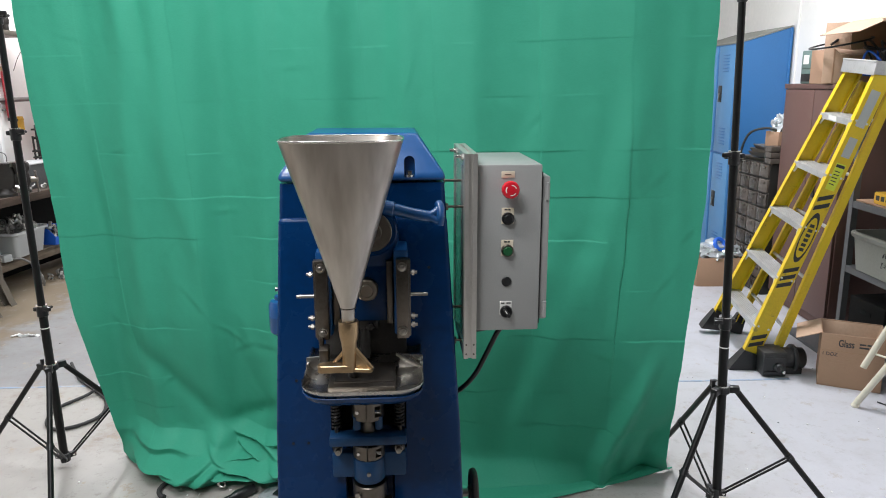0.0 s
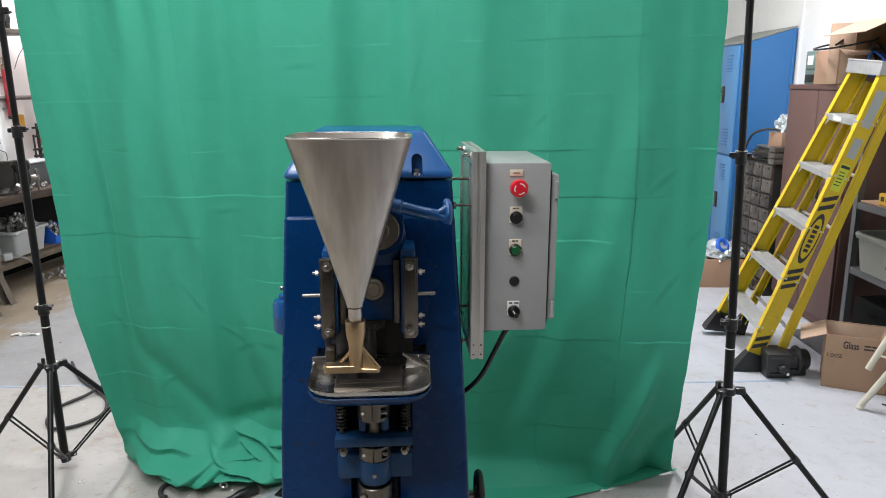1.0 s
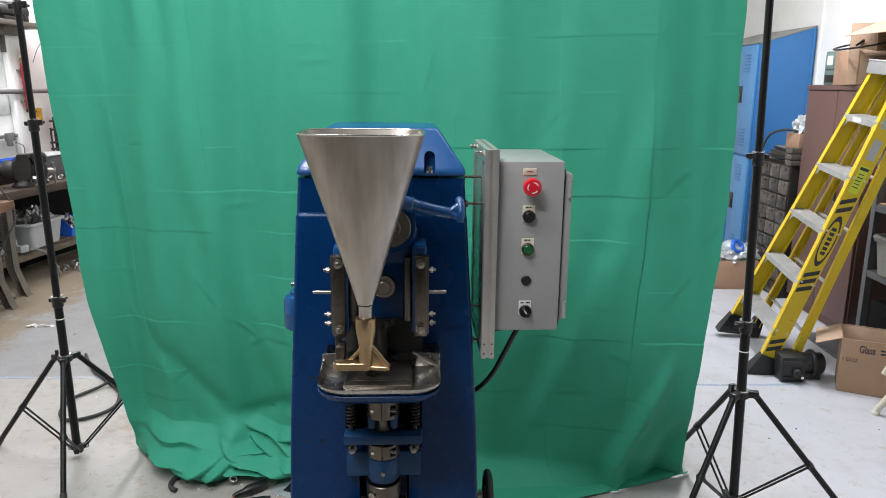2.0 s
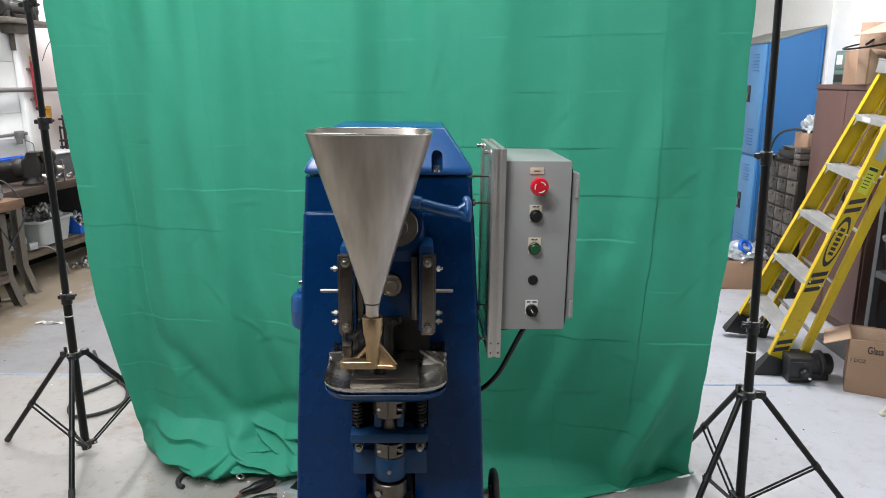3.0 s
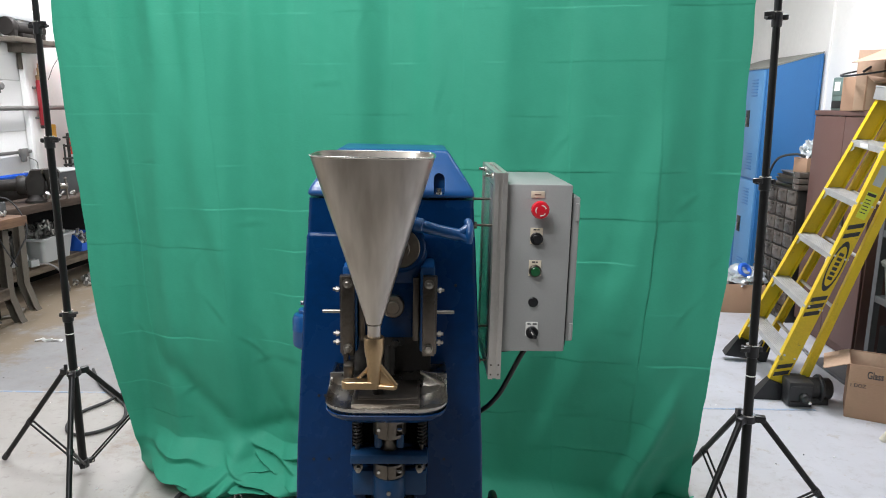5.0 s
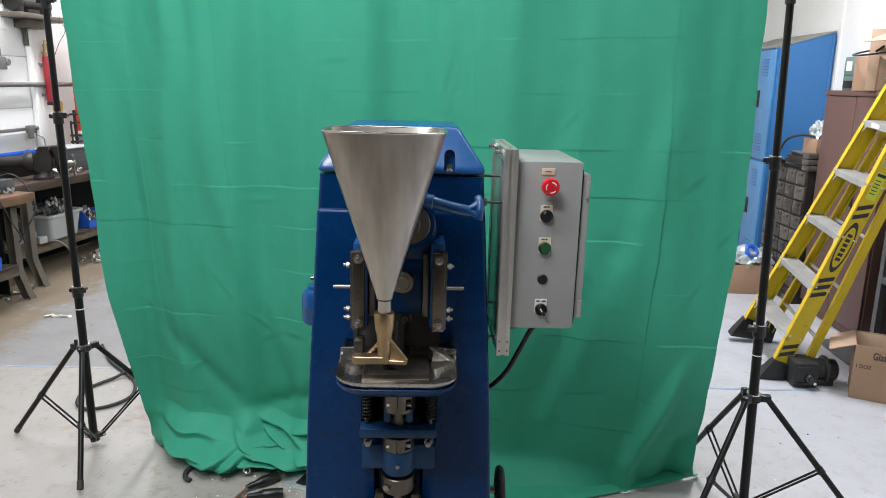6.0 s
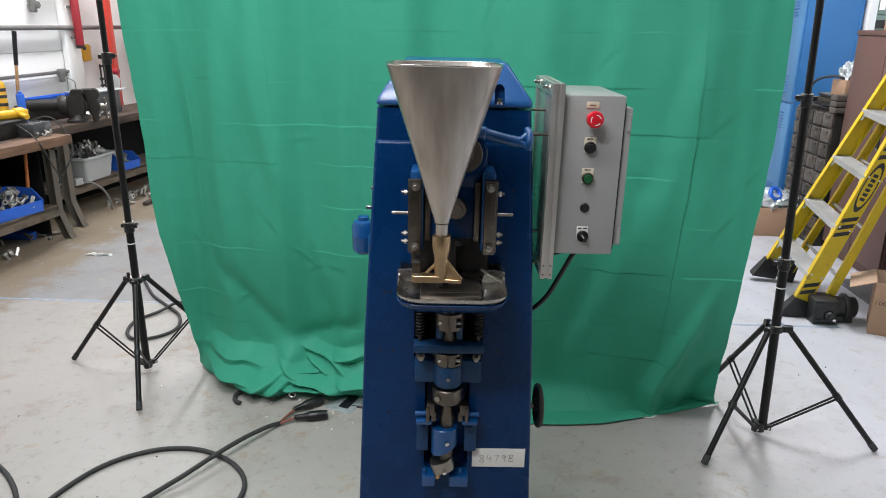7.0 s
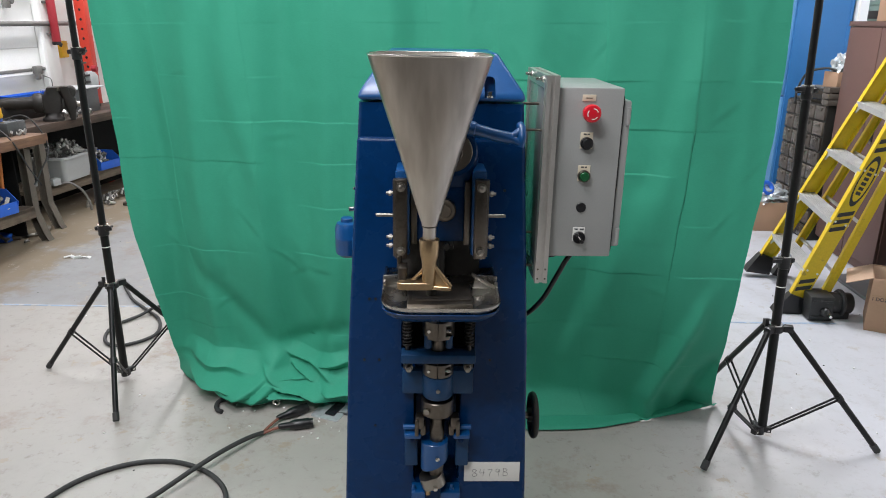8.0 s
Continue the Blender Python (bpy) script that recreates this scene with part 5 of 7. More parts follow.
estop = plate("estop_plate", -0.001, 0.381, 0.031, 0.015, IVORY, enc, "ivory legend plate")
b = bmesh.new()
bars(b, None, [(0.381, [(-0.009, 0.006)])], 0.0018, -0.0028)
part("lettering", b, BROWN, estop)
b = bmesh.new()
m = Matrix.Translation((0, 0, 0.350)) @ Matrix.Rotation(math.pi / 2, 4, "X")
lathe(b, [(0, 0.002), (0.0145, 0.002), (0.0150, 0.012), (0.0135, 0.022), (0.0195, 0.026), (0.0205, 0.030), (0.0205, 0.038), (0.0185, 0.043), (0.010, 0.0455), (0, 0.046)], 36, m)
es = part("emergency_stop", b, RED, enc, "red mushroom emergency stop button")
b = bmesh.new()
for k in range(3):
    pts = [(0.0118 * math.cos(a), -0.0452, 0.350 + 0.0118 * math.sin(a)) for a in [k * 2.094 + 0.35 + 0.13 * j for j in range(10)]]
    sweep(b, pts, 0.0011, 6)
part("turn_arrow", b, WHITEP, es, "white turn arrows")
for z, kind_ in ((0.278, "black"), (0.201, "green")):
    pl = plate("legend_plate", 0.0, z + 0.006, 0.029, 0.038, IVORY, enc, "ivory legend plate")
    b = bmesh.new()
    bars(b, None, [(z + 0.021, [(-0.008, -0.001), (0.001, 0.006)])], 0.003, -0.0028)
    part("lettering", b, INK, pl)
    pb = part("push_button", bezel(z), BLACK if kind_ == "black" else DARKSTEEL, enc, kind_ + " push button in a round bezel")
    b = bmesh.new()
    m = Matrix.Translation((0, 0, z)) @ Matrix.Rotation(math.pi / 2, 4, "X")
    lathe(b, [(0, 0.008), (0.0110, 0.008), (0.0110, 0.0145), (0.0095, 0.016), (0, 0.0165)], 28, m)
    part("button_cap", b, BLACK if kind_ == "black" else GREEN_B, pb)
b = bmesh.new()
m = Matrix.Translation((0, 0, 0.124)) @ Matrix.Rotation(math.pi / 2, 4, "X")
lathe(b, [(0, 0.0), (0.0120, 0.0), (0.0120, 0.003), (0.0105, 0.0045), (0, 0.0048)], 28, m)
part("hole_plug", b, BLACK, enc, "flat black hole plug")
pl = plate("legend_plate", -0.001, 0.058, 0.029, 0.034, WHITEP, enc, "white legend plate")
b = bmesh.new()
bars(b, None, [(0.0705, [(-0.012, -0.004), (0.001, 0.011)])], 0.003, -0.0028)
part("lettering", b, INK, pl)
sel = part("selector_switch", bezel(0.050), BLACK, enc, "black two-position selector switch")
b = bmesh.new()
box(b, (0, -0.017, 0.050), (0.008, 0.014, 0.024), 0.002, Matrix.Translation((0, 0, 0.05)) @ Matrix.Rotation(-0.6, 4, "Y") @ Matrix.Translation((0, 0, -0.05)))
kn = part("selector_knob", b, BLACK, sel)
b = bmesh.new()
box(b, (0, -0.0243, 0.055), (0.0022, 0.001, 0.010), 0, Matrix.Translation((0, 0, 0.05)) @ Matrix.Rotation(-0.6, 4, "Y") @ Matrix.Translation((0, 0, -0.05)))
part("pointer_line", b, WHITEP, kn)
# cable gland and the cable that runs behind the press
b = bmesh.new()
cyl(b, (0.0, 0.06, -0.012), (0.0, 0.06, 0.002), 0.013, seg=16, bev=0.002)
cyl(b, (-0.03, 0.06, -0.010), (-0.03, 0.06, 0.002), 0.010, seg=16, bev=0.002)
part("cable_gland", b, BLACK, enc)
b = bmesh.new()
sweep(b, spline([(0.0, 0.06, -0.010), (-0.014, 0.064, -0.035), (-0.038, 0.07, -0.09), (-0.066, 0.08, -0.150), (-0.105, 0.10, -0.200), (-0.150, 0.13, -0.225)], 8), 0.0065, 12)
sweep(b, spline([(-0.03, 0.06, -0.008), (-0.05, 0.062, -0.018), (-0.09, 0.07, -0.022)], 6), 0.005, 10)
part("cable", b, BLACK, enc, "black cable running down behind the press")

# ---------------------------------------------------------------- floor: cables and small litter
def cable(name, pts, r, material, label, n=10):
    t = bmesh.new()
    sweep(t, spline(pts, n), r, 12)
    return solid(name, t, material, label, "cable")


CR = 0.0092
lead = thing("power_lead", pose(0, 0, 0), "thick black rubber power lead looped on the floor", "cable")
b = bmesh.new()
sweep(b, spline([(-0.925, 2.43, CR + 0.002), (-0.965, 2.36, CR + 0.022), (-1.03, 2.25, CR + 0.034), (-1.10, 2.13, CR + 0.034), (-1.19, 1.99, CR + 0.022), (-1.33, 1.82, CR + 0.006), (-1.55, 1.66, CR), (-1.8, 1.56, CR)], 10), CR, 14)
part("cable_run", b, RUBBER, lead)
b = bmesh.new()
sweep(b, spline([(-1.62, 1.70, CR), (-1.60, 1.90, CR), (-1.52, 2.09, CR), (-1.38, 2.20, CR), (-1.22, 2.225, CR), (-1.07, 2.17, CR), (-0.965, 2.07, CR), (-0.93, 1.95, CR), (-0.97, 1.80, CR), (-1.06, 1.68, CR)], 10), CR, 14)
part("cable_loop", b, RUBBER, lead)
b = bmesh.new()
sweep(b, spline([(-2.6, 2.30, CR), (-2.2, 2.18, CR), (-1.95, 2.085, CR), (-1.78, 1.95, CR), (-1.68, 1.80, CR), (-1.66, 1.6, CR)], 10), CR, 14)
part("cable_tail", b, RUBBER, lead)
for a, c, e in (((-0.93, 2.425), (-0.885, 2.530), (-0.775, 2.625)), ((-0.93, 2.420), (-0.86, 2.462), (-0.745, 2.492))):
    b = bmesh.new()
    sweep(b, spline([(a[0], a[1], CR + 0.002), ((a[0] + c[0]) / 2, (a[1] + c[1]) / 2, 0.018), (c[0], c[1], 0.020)], 6), 0.0062, 10)
    part("core_wire", b, COPPER, lead, "dull reddish core wires")
    b = bmesh.new()
    d = (Vector((*e, 0)) - Vector((*c, 0))).normalized()
    p0 = Vector((*c, 0.022))
    m, _ = frame_to(p0, p0 + d * 0.1)
    lathe(b, [(0, -0.012), (0.009, -0.012), (0.012, 0.0), (0.014, 0.03), (0.019, 0.045), (0.0215, 0.055), (0.0215, 0.110), (0.019, 0.115), (0.019, 0.130), (0, 0.130)], 18, m)
    part("plug", b, BLACK, lead, "black rubber plug")
cable("thin_lead", [(-0.66, 2.60, 0.006), (-0.58, 2.585, 0.006), (-0.46, 2.56, 0.006), (-0.3, 2.50, 0.006), (-0.2, 2.30, 0.006)], 0.005, RUBBER, "thin dark lead running under the press")
cable("hose", [(-1.155, 2.70, 0.014), (-1.185, 2.67, 0.014), (-1.19, 2.63, 0.014), (-1.175, 2.595, 0.013), (-1.15, 2.58, 0.011)], 0.010, RUBBER, "short grey hose end sticking out under the cloth")
cable("hose", [(-2.30, 4.06, 0.011), (-2.21, 3.93, 0.011), (-2.115, 3.803, 0.011), (-1.964, 3.657, 0.011), (-1.835, 3.521, 0.014), (-1.774, 3.358, 0.011), (-1.822, 3.243, 0.011), (-1.927, 3.193, 0.011), (-2.017, 3.266, 0.011),
               (-2.051, 3.424, 0.011), (-1.972, 3.57, 0.014), (-1.90, 3.655, 0.034), (-1.78, 3.72, 0.011), (-1.62, 3.74, 0.011)], 0.0088, RUBBER, "coiled grey rubber hose lying behind the stand")
# bag with a dark device by the hem
t = thing("parts_bag", pose(-0.680, 2.625, 0.0, 0, 0, -20), "clear plastic bag with a dark device on the floor", "bag")
b = bmesh.new()
loft(b, [[(x * k + 0.004 * noise.noise((x * 90, y * 90, k)), y * k, z) for x, y, _ in rounded(0.13, 0.15, 0.01, 4)] for z, k in ((0.001, 1.0), (0.006, 0.99), (0.009, 0.9))])
part("bag", b, FOIL, t, "crumpled clear plastic")
b = bmesh.new()
box(b, (0.015, 0.0, 0.0125), (0.045, 0.10, 0.007), 0.002)
part("device", b, PHONE, t, "dark rectangular device")
rng = random.Random(4)
b = bmesh.new()
for _ in range(70):
    x, y = rng.choice([(rng.uniform(-1.15, -0.55), rng.uniform(2.42, 2.66)), (rng.uniform(-2.6, 2.2), rng.uniform(1.9, 5.2)), (rng.uniform(0.9, 2.2), rng.uniform(2.4, 4.5))])
    s = rng.uniform(0.0025, 0.006)
    box(b, (0, 0, s * 0.4), (s * rng.uniform(0.8, 2.2), s, s * 0.8), s * 0.15, pose(x, y, 0, 0, 0, rng.uniform(0, 180)), 1)
solid("floor_litter", b, CLEARTAPE, "white crumbs and paper scraps scattered on the floor", "litter", kind="stuff")
b = bmesh.new()
for _ in range(60):
    x, y = rng.uniform(-2.8, 2.2), rng.uniform(1.9, 5.0)
    s = rng.uniform(0.002, 0.006)
    box(b, (0, 0, s * 0.35), (s * rng.uniform(1, 2.5), s, s * 0.7), s * 0.15, pose(x, y, 0, 0, 0, rng.uniform(0, 180)), 1)
solid("floor_grit", b, RUBBER, "dark grit and chips scattered on the floor", "litter", kind="stuff")
b = bmesh.new()
pts = [(-2.99, 4.58, 0.010), (-2.95, 4.60, 0.016), (-2.91, 4.575, 0.010), (-2.87, 4.59, 0.014), (-2.83, 4.60, 0.008), (-2.80, 4.585, 0.008)]
for k in range(len(pts) - 1):
    a, c = Vector(pts[k]), Vector(pts[k + 1])
    m, ln = frame_to(a, c)
    box(b, (0, 0, ln / 2), (0.022, 0.006, ln * 1.1), 0.002, m @ Matrix.Rotation(k * 0.9, 4, "Z"))
solid("paper_scrap", b, CLEARTAPE, "crumpled white paper scrap on the floor", "paper scrap", m=pose(0, 0, -0.002))

# ---------------------------------------------------------------- step ladder leaning on the shelves
LB, LT = Vector((1.775, 4.10, 0.0)), Vector((2.388, 3.925, 1.725))
WB, WT = 0.650, 0.344     # outer width at foot and at top


def ladder():
    up = LT - LB
    ln = up.length
    zdir = up.normalized()
    ydir = Vector((0.069, 0.998, 0))
    ydir -= zdir * ydir.dot(zdir)
    ydir.normalize()
    xdir = ydir.cross(zdir)
    m = Matrix.Translation(LB) @ Matrix((xdir, ydir, zdir)).transposed().to_4x4()
    lad = thing("step_ladder", m, "yellow fibreglass step ladder, folded, with aluminium steps", "step ladder")

    def w(z):
        return WB + (WT - WB) * z / ln

    def channel(z0, z1, sy, xo, depth, flange, dx=0.0, grow=0.0):
        """A rail of C section; sy: side, open towards the middle."""
        t = bmesh.new()
        loops = []
        for z in (z0, z1):
            y = sy * (w(z) / 2 + grow)
            x = xo + dx * (1 - (z - z0) / (z1 - z0))
            th = 0.005
            prof = [(x, y), (x + depth, y), (x + depth, y - sy * flange), (x + depth - th, y - sy * flange), (x + depth - th, y - sy * th),
                    (x + th, y - sy * th), (x + th, y - sy * flange), (x, y - sy * flange)]
            loops.append([(px, py, z) for px, py in prof])
        return loft(t, loops)

    for sy in (-1, 1):
        r = part("front_rail", channel(0.085, ln - 0.045, sy, -0.045, 0.090, 0.036), YELLOW, lad, "yellow fibreglass channel rail", angle=25)
        t = bmesh.new()
        y = sy * (w(0.06) / 2)
        loft(t, [[(-0.082, y + sy * 0.014, -0.005), (0.062, y + sy * 0.014, 0.030), (0.062, y - sy * 0.060, 0.030), (-0.082, y - sy * 0.060, -0.005)],
                 [(-0.078, y + sy * 0.014, 0.025), (0.060, y + sy * 0.014, 0.055), (0.060, y - sy * 0.060, 0.055), (-0.078, y - sy * 0.060, 0.025)],
                 [(-0.050, y + sy * 0.006, 0.135), (0.048, y + sy * 0.006, 0.135), (0.048, y - sy * 0.04, 0.135), (-0.050, y - sy * 0.04, 0.135)]])
        part("foot", t, BLACK, r, "black rubber foot boot")
        if sy < 0:
            # warning stripes, badge and stickers on the flat of the rail
            yf = lambda z: -(w(z) / 2) - 0.0008
            slope = math.atan2((WB - WT) / 2, ln)
            for z0, material, nm, hgt, wid in ((1.585, TUBGREY, "sticker", 0.20, 0.050), (1.37, TUBGREY, "sticker", 0.11, 0.046), (1.205, surface("lime_sticker", (0.62, 0.66, 0.05), 0.5, 0, 0.1, 20, 90, 0.02), "warning_label", 0.15, 0.052)):
                t = bmesh.new()
                box(t, (0, 0, 0), (wid, 0.0012, hgt), 0, pose(0, yf(z0), z0, math.degrees(-slope), 0, 0))
                st_ = part(nm, t, material, r)
                if nm == "warning_label":
                    t = bmesh.new()
                    box(t, (0, 0, 0.06), (wid * 0.9, 0.0014, 0.016), 0, pose(0, yf(z0) - 0.0006, z0, math.degrees(-slope), 0, 0))
                    for q in range(5):
                        box(t, (-0.004 + 0.002 * (q % 2), 0, 0.03 - q * 0.018), (wid * 0.6, 0.0014, 0.005), 0, pose(0, yf(z0) - 0.0006, z0, math.degrees(-slope), 0, 0))
                    part("print", t, INK, st_)
            for z0, off in ((1.035, 0.0), (1.085, 0.0), (0.655, 0.0), (0.61, 0.0), (0.565, 0.0), (0.235, 0.0), (0.19, 0.0)):
                t = bmesh.new()
                prism(t, [(-0.036, -0.034), (0.036, 0.008), (0.036, 0.034), (-0.036, -0.008)], 0.0012, pose(off, yf(z0) - 0.0004, z0, math.degrees(-slope), 0, 0))
                part("stripe", t, INK, r, "dark slanting stripe")
            for q in range(1, 6):
                for dx_ in (-0.03, 0.03):
                    t = bmesh.new()
                    zq = 0.305 * q - 0.012
                    cyl(t, (dx_, yf(zq) + 0.001, zq), (dx_, yf(zq) - 0.003, zq), 0.006, seg=10)
                    part("rivet", t, ALU_STEP, r)
            t = bmesh.new()
            lathe(t, [(0, 0.0), (0.036, 0.0), (0.036, 0.0014), (0.030, 0.0014), (0.030, 0.0008), (0, 0.0008)], 40, pose(0, yf(0.85), 0.85, 90 - math.degrees(slope), 0, 0), 1.0, 4.1)
            bd = part("badge", t, INK, r, "dark oval badge outline")
            t = bmesh.new()
            lathe(t, [(0, 0.0), (0.0295, 0.0), (0.0295, 0.0012), (0, 0.0012)], 40, pose(0, yf(0.85) - 0.0002, 0.85, 90 - math.degrees(slope), 0, 0), 1.0, 4.0)
            part("badge_field", t, YELLOW, bd)
            t = bmesh.new()
            for q in range(6):
                box(t, (0, 0, -0.07 + q * 0.028), (0.026, 0.0012, 0.018), 0.0003, pose(0, yf(0.85) - 0.0016, 0.85, math.degrees(-slope), 0, 0))
            part("badge_bar", t, INK, bd)
        rr = part("rear_rail", channel(0.06, ln - 0.10, sy, 0.060, 0.045, 0.026, 0.055, -0.006), YELLOW, lad, "yellow fibreglass rear rail", angle=25)
        t = bmesh.new()
        y = sy * (w(0.06) / 2 - 0.010)
        loft(t, [[(x0, y + sy * q, z0), (x1, y + sy * q, z0), (x1, y - sy * 1.6 * q, z0), (x0, y - sy * 1.6 * q, z0)] for z0, x0, x1, q in ((0.035, 0.085, 0.185, 0.022), (0.06, 0.090, 0.180, 0.020), (0.165, 0.106, 0.166, 0.012))])
        part("foot", t, BLACK, rr, "black rubber foot boot")
    for k in range(5):
        z = 0.305 * (k + 1) - 0.002
        wz = w(z) - 0.012
        t = bmesh.new()
        tilt = Matrix.Translation((0, 0, z)) @ Matrix.Rotation(-math.atan2(LT.x - LB.x, LT.z), 4, "Y")
        prof = [(-0.052, -0.030), (-0.052, 0.003)]
        for q in range(9):
            x = -0.046 + q * 0.0105
            prof += [(x, 0.003), (x, 0.0055), (x + 0.005, 0.0055), (x + 0.005, 0.003)]
        prof += [(0.046, 0.003), (0.046, -0.030), (0.041, -0.030), (0.041, -0.003), (-0.047, -0.003), (-0.047, -0.030)]
        prism(t, prof, wz, tilt @ Matrix.Translation((0, -wz / 2, 0)))
        stp = part("step", t, ALU_STEP, lad, "scuffed ribbed aluminium step")
        for sy in (-1, 1):
            t = bmesh.new()
            prism(t, [(0, 0), (0.066, 0), (0.030, -0.066), (0, -0.066)], 0.004, Matrix.Translation((-0.036, sy * (wz / 2 - 0.002), z - 0.010)) @ Matrix.Rotation(-sy * math.pi / 2, 4, "Z"))
            part("gusset", t, ALU_STEP, stp)
        if k == 4:
            t = bmesh.new()
            box(t, (-0.0532, 0.03, -0.012), (0.0012, 0.10, 0.024), 0, tilt)
            part("sticker", t, WHITEP, stp, "white sticker")
        t = bmesh.new()
        zz = z + 0.02
        xr = 0.105 + 0.055 * (1 - zz / (ln - 0.1))
        cyl(t, (xr - 0.02, -w(zz) / 2 + 0.012, zz), (xr - 0.02, w(zz) / 2 - 0.012, zz), 0.010, seg=12)
        part("rear_bar", t, ALU_STEP, lad)
    t = bmesh.new()
    tilt = Matrix.Translation((0, 0, ln - 0.03)) @ Matrix.Rotation(-math.atan2(LT.x - LB.x, LT.z) * 0.7, 4, "Y")
    box(t, (0.028, 0, 0.028), (0.190, WT + 0.035, 0.006), 0.002, tilt)
    box(t, (-0.066, 0, -0.008), (0.005, WT + 0.035, 0.072), 0.002, tilt)
    box(t, (0.122, 0, -0.002), (0.005, WT + 0.035, 0.055), 0.002, tilt)
    for sy in (-1, 1):
        box(t, (0.028, sy * (WT / 2 + 0.016), -0.006), (0.185, 0.004, 0.066), 0.001, tilt)
    cyl(t, tilt @ Vector((-0.066, -WT / 2 - 0.017, 0.026)), tilt @ Vector((-0.066, WT / 2 + 0.017, 0.026)), 0.006, seg=10)
    part("top_cap", t, ALU_STEP, lad, "aluminium top cap with rolled front edge")
    return lad


ladder()

# small electric motor at the ladder's foot
mo = thing("gear_motor", pose(1.880, 3.735, 0, 0, 0, -4), "black gear motor with steel shaft lying on the floor", "motor")
b = bmesh.new()
box(b, (0, 0, 0.075), (0.13, 0.15, 0.145), 0.010)
for z in (0.03, 0.12):
    box(b, (0, -0.078, z), (0.11, 0.010, 0.012), 0.003)
cyl(b, (0.02, -0.07, 0.06), (0.02, -0.10, 0.06), 0.030, 0.024, seg=20, bev=0.004)
gb = part("gearbox", b, MOTOR, mo, "dusty black cast gearbox")
b = bmesh.new()
cyl(b, (0.02, -0.095, 0.06), (0.02, -0.15, 0.06), 0.0085, seg=14, bev=0.001)
part("shaft", b, BRIGHT, gb, "bright steel output shaft")
b = bmesh.new()
cyl(b, (0.06, 0.02, 0.082), (0.19, 0.02, 0.082), 0.060, seg=28, bev=0.008)
cyl(b, (0.118, 0.02, 0.082), (0.138, 0.02, 0.082), 0.078, seg=28, bev=0.004)
box(b, (0.12, 0.02, 0.02), (0.10, 0.10, 0.04), 0.004)
part("motor_body", b, MOTOR, mo, "dark grey motor housing with clamp ring")


def carton(name, m, w, d, h, label, flaps=(), printed=False, inside=True):
    """An open cardboard carton; flaps: (side, length, angle) with side one of n s e w."""
    c = thing(name, m, label, "carton")
    th = 0.005
    t = bmesh.new()
    box(t, (0, 0, th / 2), (w, d, th))
    box(t, (0, -d / 2 + th / 2, h / 2), (w, th, h), 0.001)
    box(t, (0, d / 2 - th / 2, h / 2), (w, th, h), 0.001)
    box(t, (-w / 2 + th / 2, 0, h / 2), (th, d - 2 * th, h), 0.001)
    box(t, (w / 2 - th / 2, 0, h / 2), (th, d - 2 * th, h), 0.001)
    part("carton_body", t, CARD, c)
    for side, ln, ang in flaps:
        t = bmesh.new()
        wide = w if side in "ns" else d
        box(t, (0, ln / 2, 0), (wide - 0.006, ln, th), 0.001)
        turn = {"n": 0, "s": 180, "e": -90, "w": 90}[side]
        off = d / 2 if side in "ns" else w / 2
        part("flap", t, CARD_IN, c, "pale inner face of an open flap", pose(0, 0, h, 0, 0, turn) @ pose(0, off, 0, ang, 0, 0))
    return c


gl = carton("carton", pose(2.255, 3.609, 0, 0, 0, -27), 0.30, 0.26, 0.300, "open brown carton with printed side standing on the floor", [("w", 0.13, -22), ("n", 0.12, -115), ("e", 0.10, -110)])
writing("Glass", 0.056, pose(-0.030, -0.1305, 0.250, 90, 0, 0), INK, gl, "printed_word", 0.62)
writing("1 DOZ", 0.028, pose(-0.104, -0.1305, 0.185, 90, 0, 0), INK, gl, "printed_count", 0.9)
b = bmesh.new()
for z, spans in ((0.258, [(0.03, 0.06), (0.065, 0.085), (0.09, 0.11)]), (0.240, [(0.03, 0.075), (0.08, 0.115)])):
    for x0, x1 in spans:
        box(b, ((x0 + x1) / 2, -0.1303, z), (x1 - x0, 0.0008, 0.009))
part("printed_lines", b, INK, gl)
b = bmesh.new()
box(b, (0, -0.1302, 0.205), (0.296, 0.0006, 0.0015))
part("score_line", b, surface("card_score", (0.3, 0.18, 0.1), 0.8), gl)

carton("carton", pose(2.26, 5.60, 0, 0, 0, -4), 0.34, 0.30, 0.235, "low brown carton with crumpled wrap beside the lockers", [])
def crumpled(radius, flat, seed):
    t = bmesh.new()
    bmesh.ops.create_icosphere(t, subdivisions=4, radius=1.0)
    for v in t.verts:
        p = v.co.copy()
        k = 1 + 0.42 * noise.noise(p * 2.6 + Vector((seed, 0, 0))) + 0.30 * abs(noise.noise(p * 6.5 + Vector((0, seed, 0)))) - 0.16 * abs(noise.noise(p * 13 + Vector((0, 0, seed))))
        v.co = Vector((p.x * k * radius[0], p.y * k * radius[1], max(p.z * k, -0.6) * flat))
    return t


b = merge(bmesh.new(), crumpled((0.15, 0.13), 0.085, 3.0), pose(2.30, 5.57, 0.265))
solid("plastic_wrap", b, FOIL, "crumpled clear plastic wrap heaped in the low carton", "packaging")
b = bmesh.new()
sweep(b, [(0.045 * math.cos(a * 0.35), 0.045 * math.sin(a * 0.35), 0) for a in range(18)], 0.017, 10, True)
solid("tape_roll", b, BIN, "blue ring of tape lying on the plastic wrap", "tape roll", m=pose(2.26, 5.49, 0.345, 60, 0, 20))

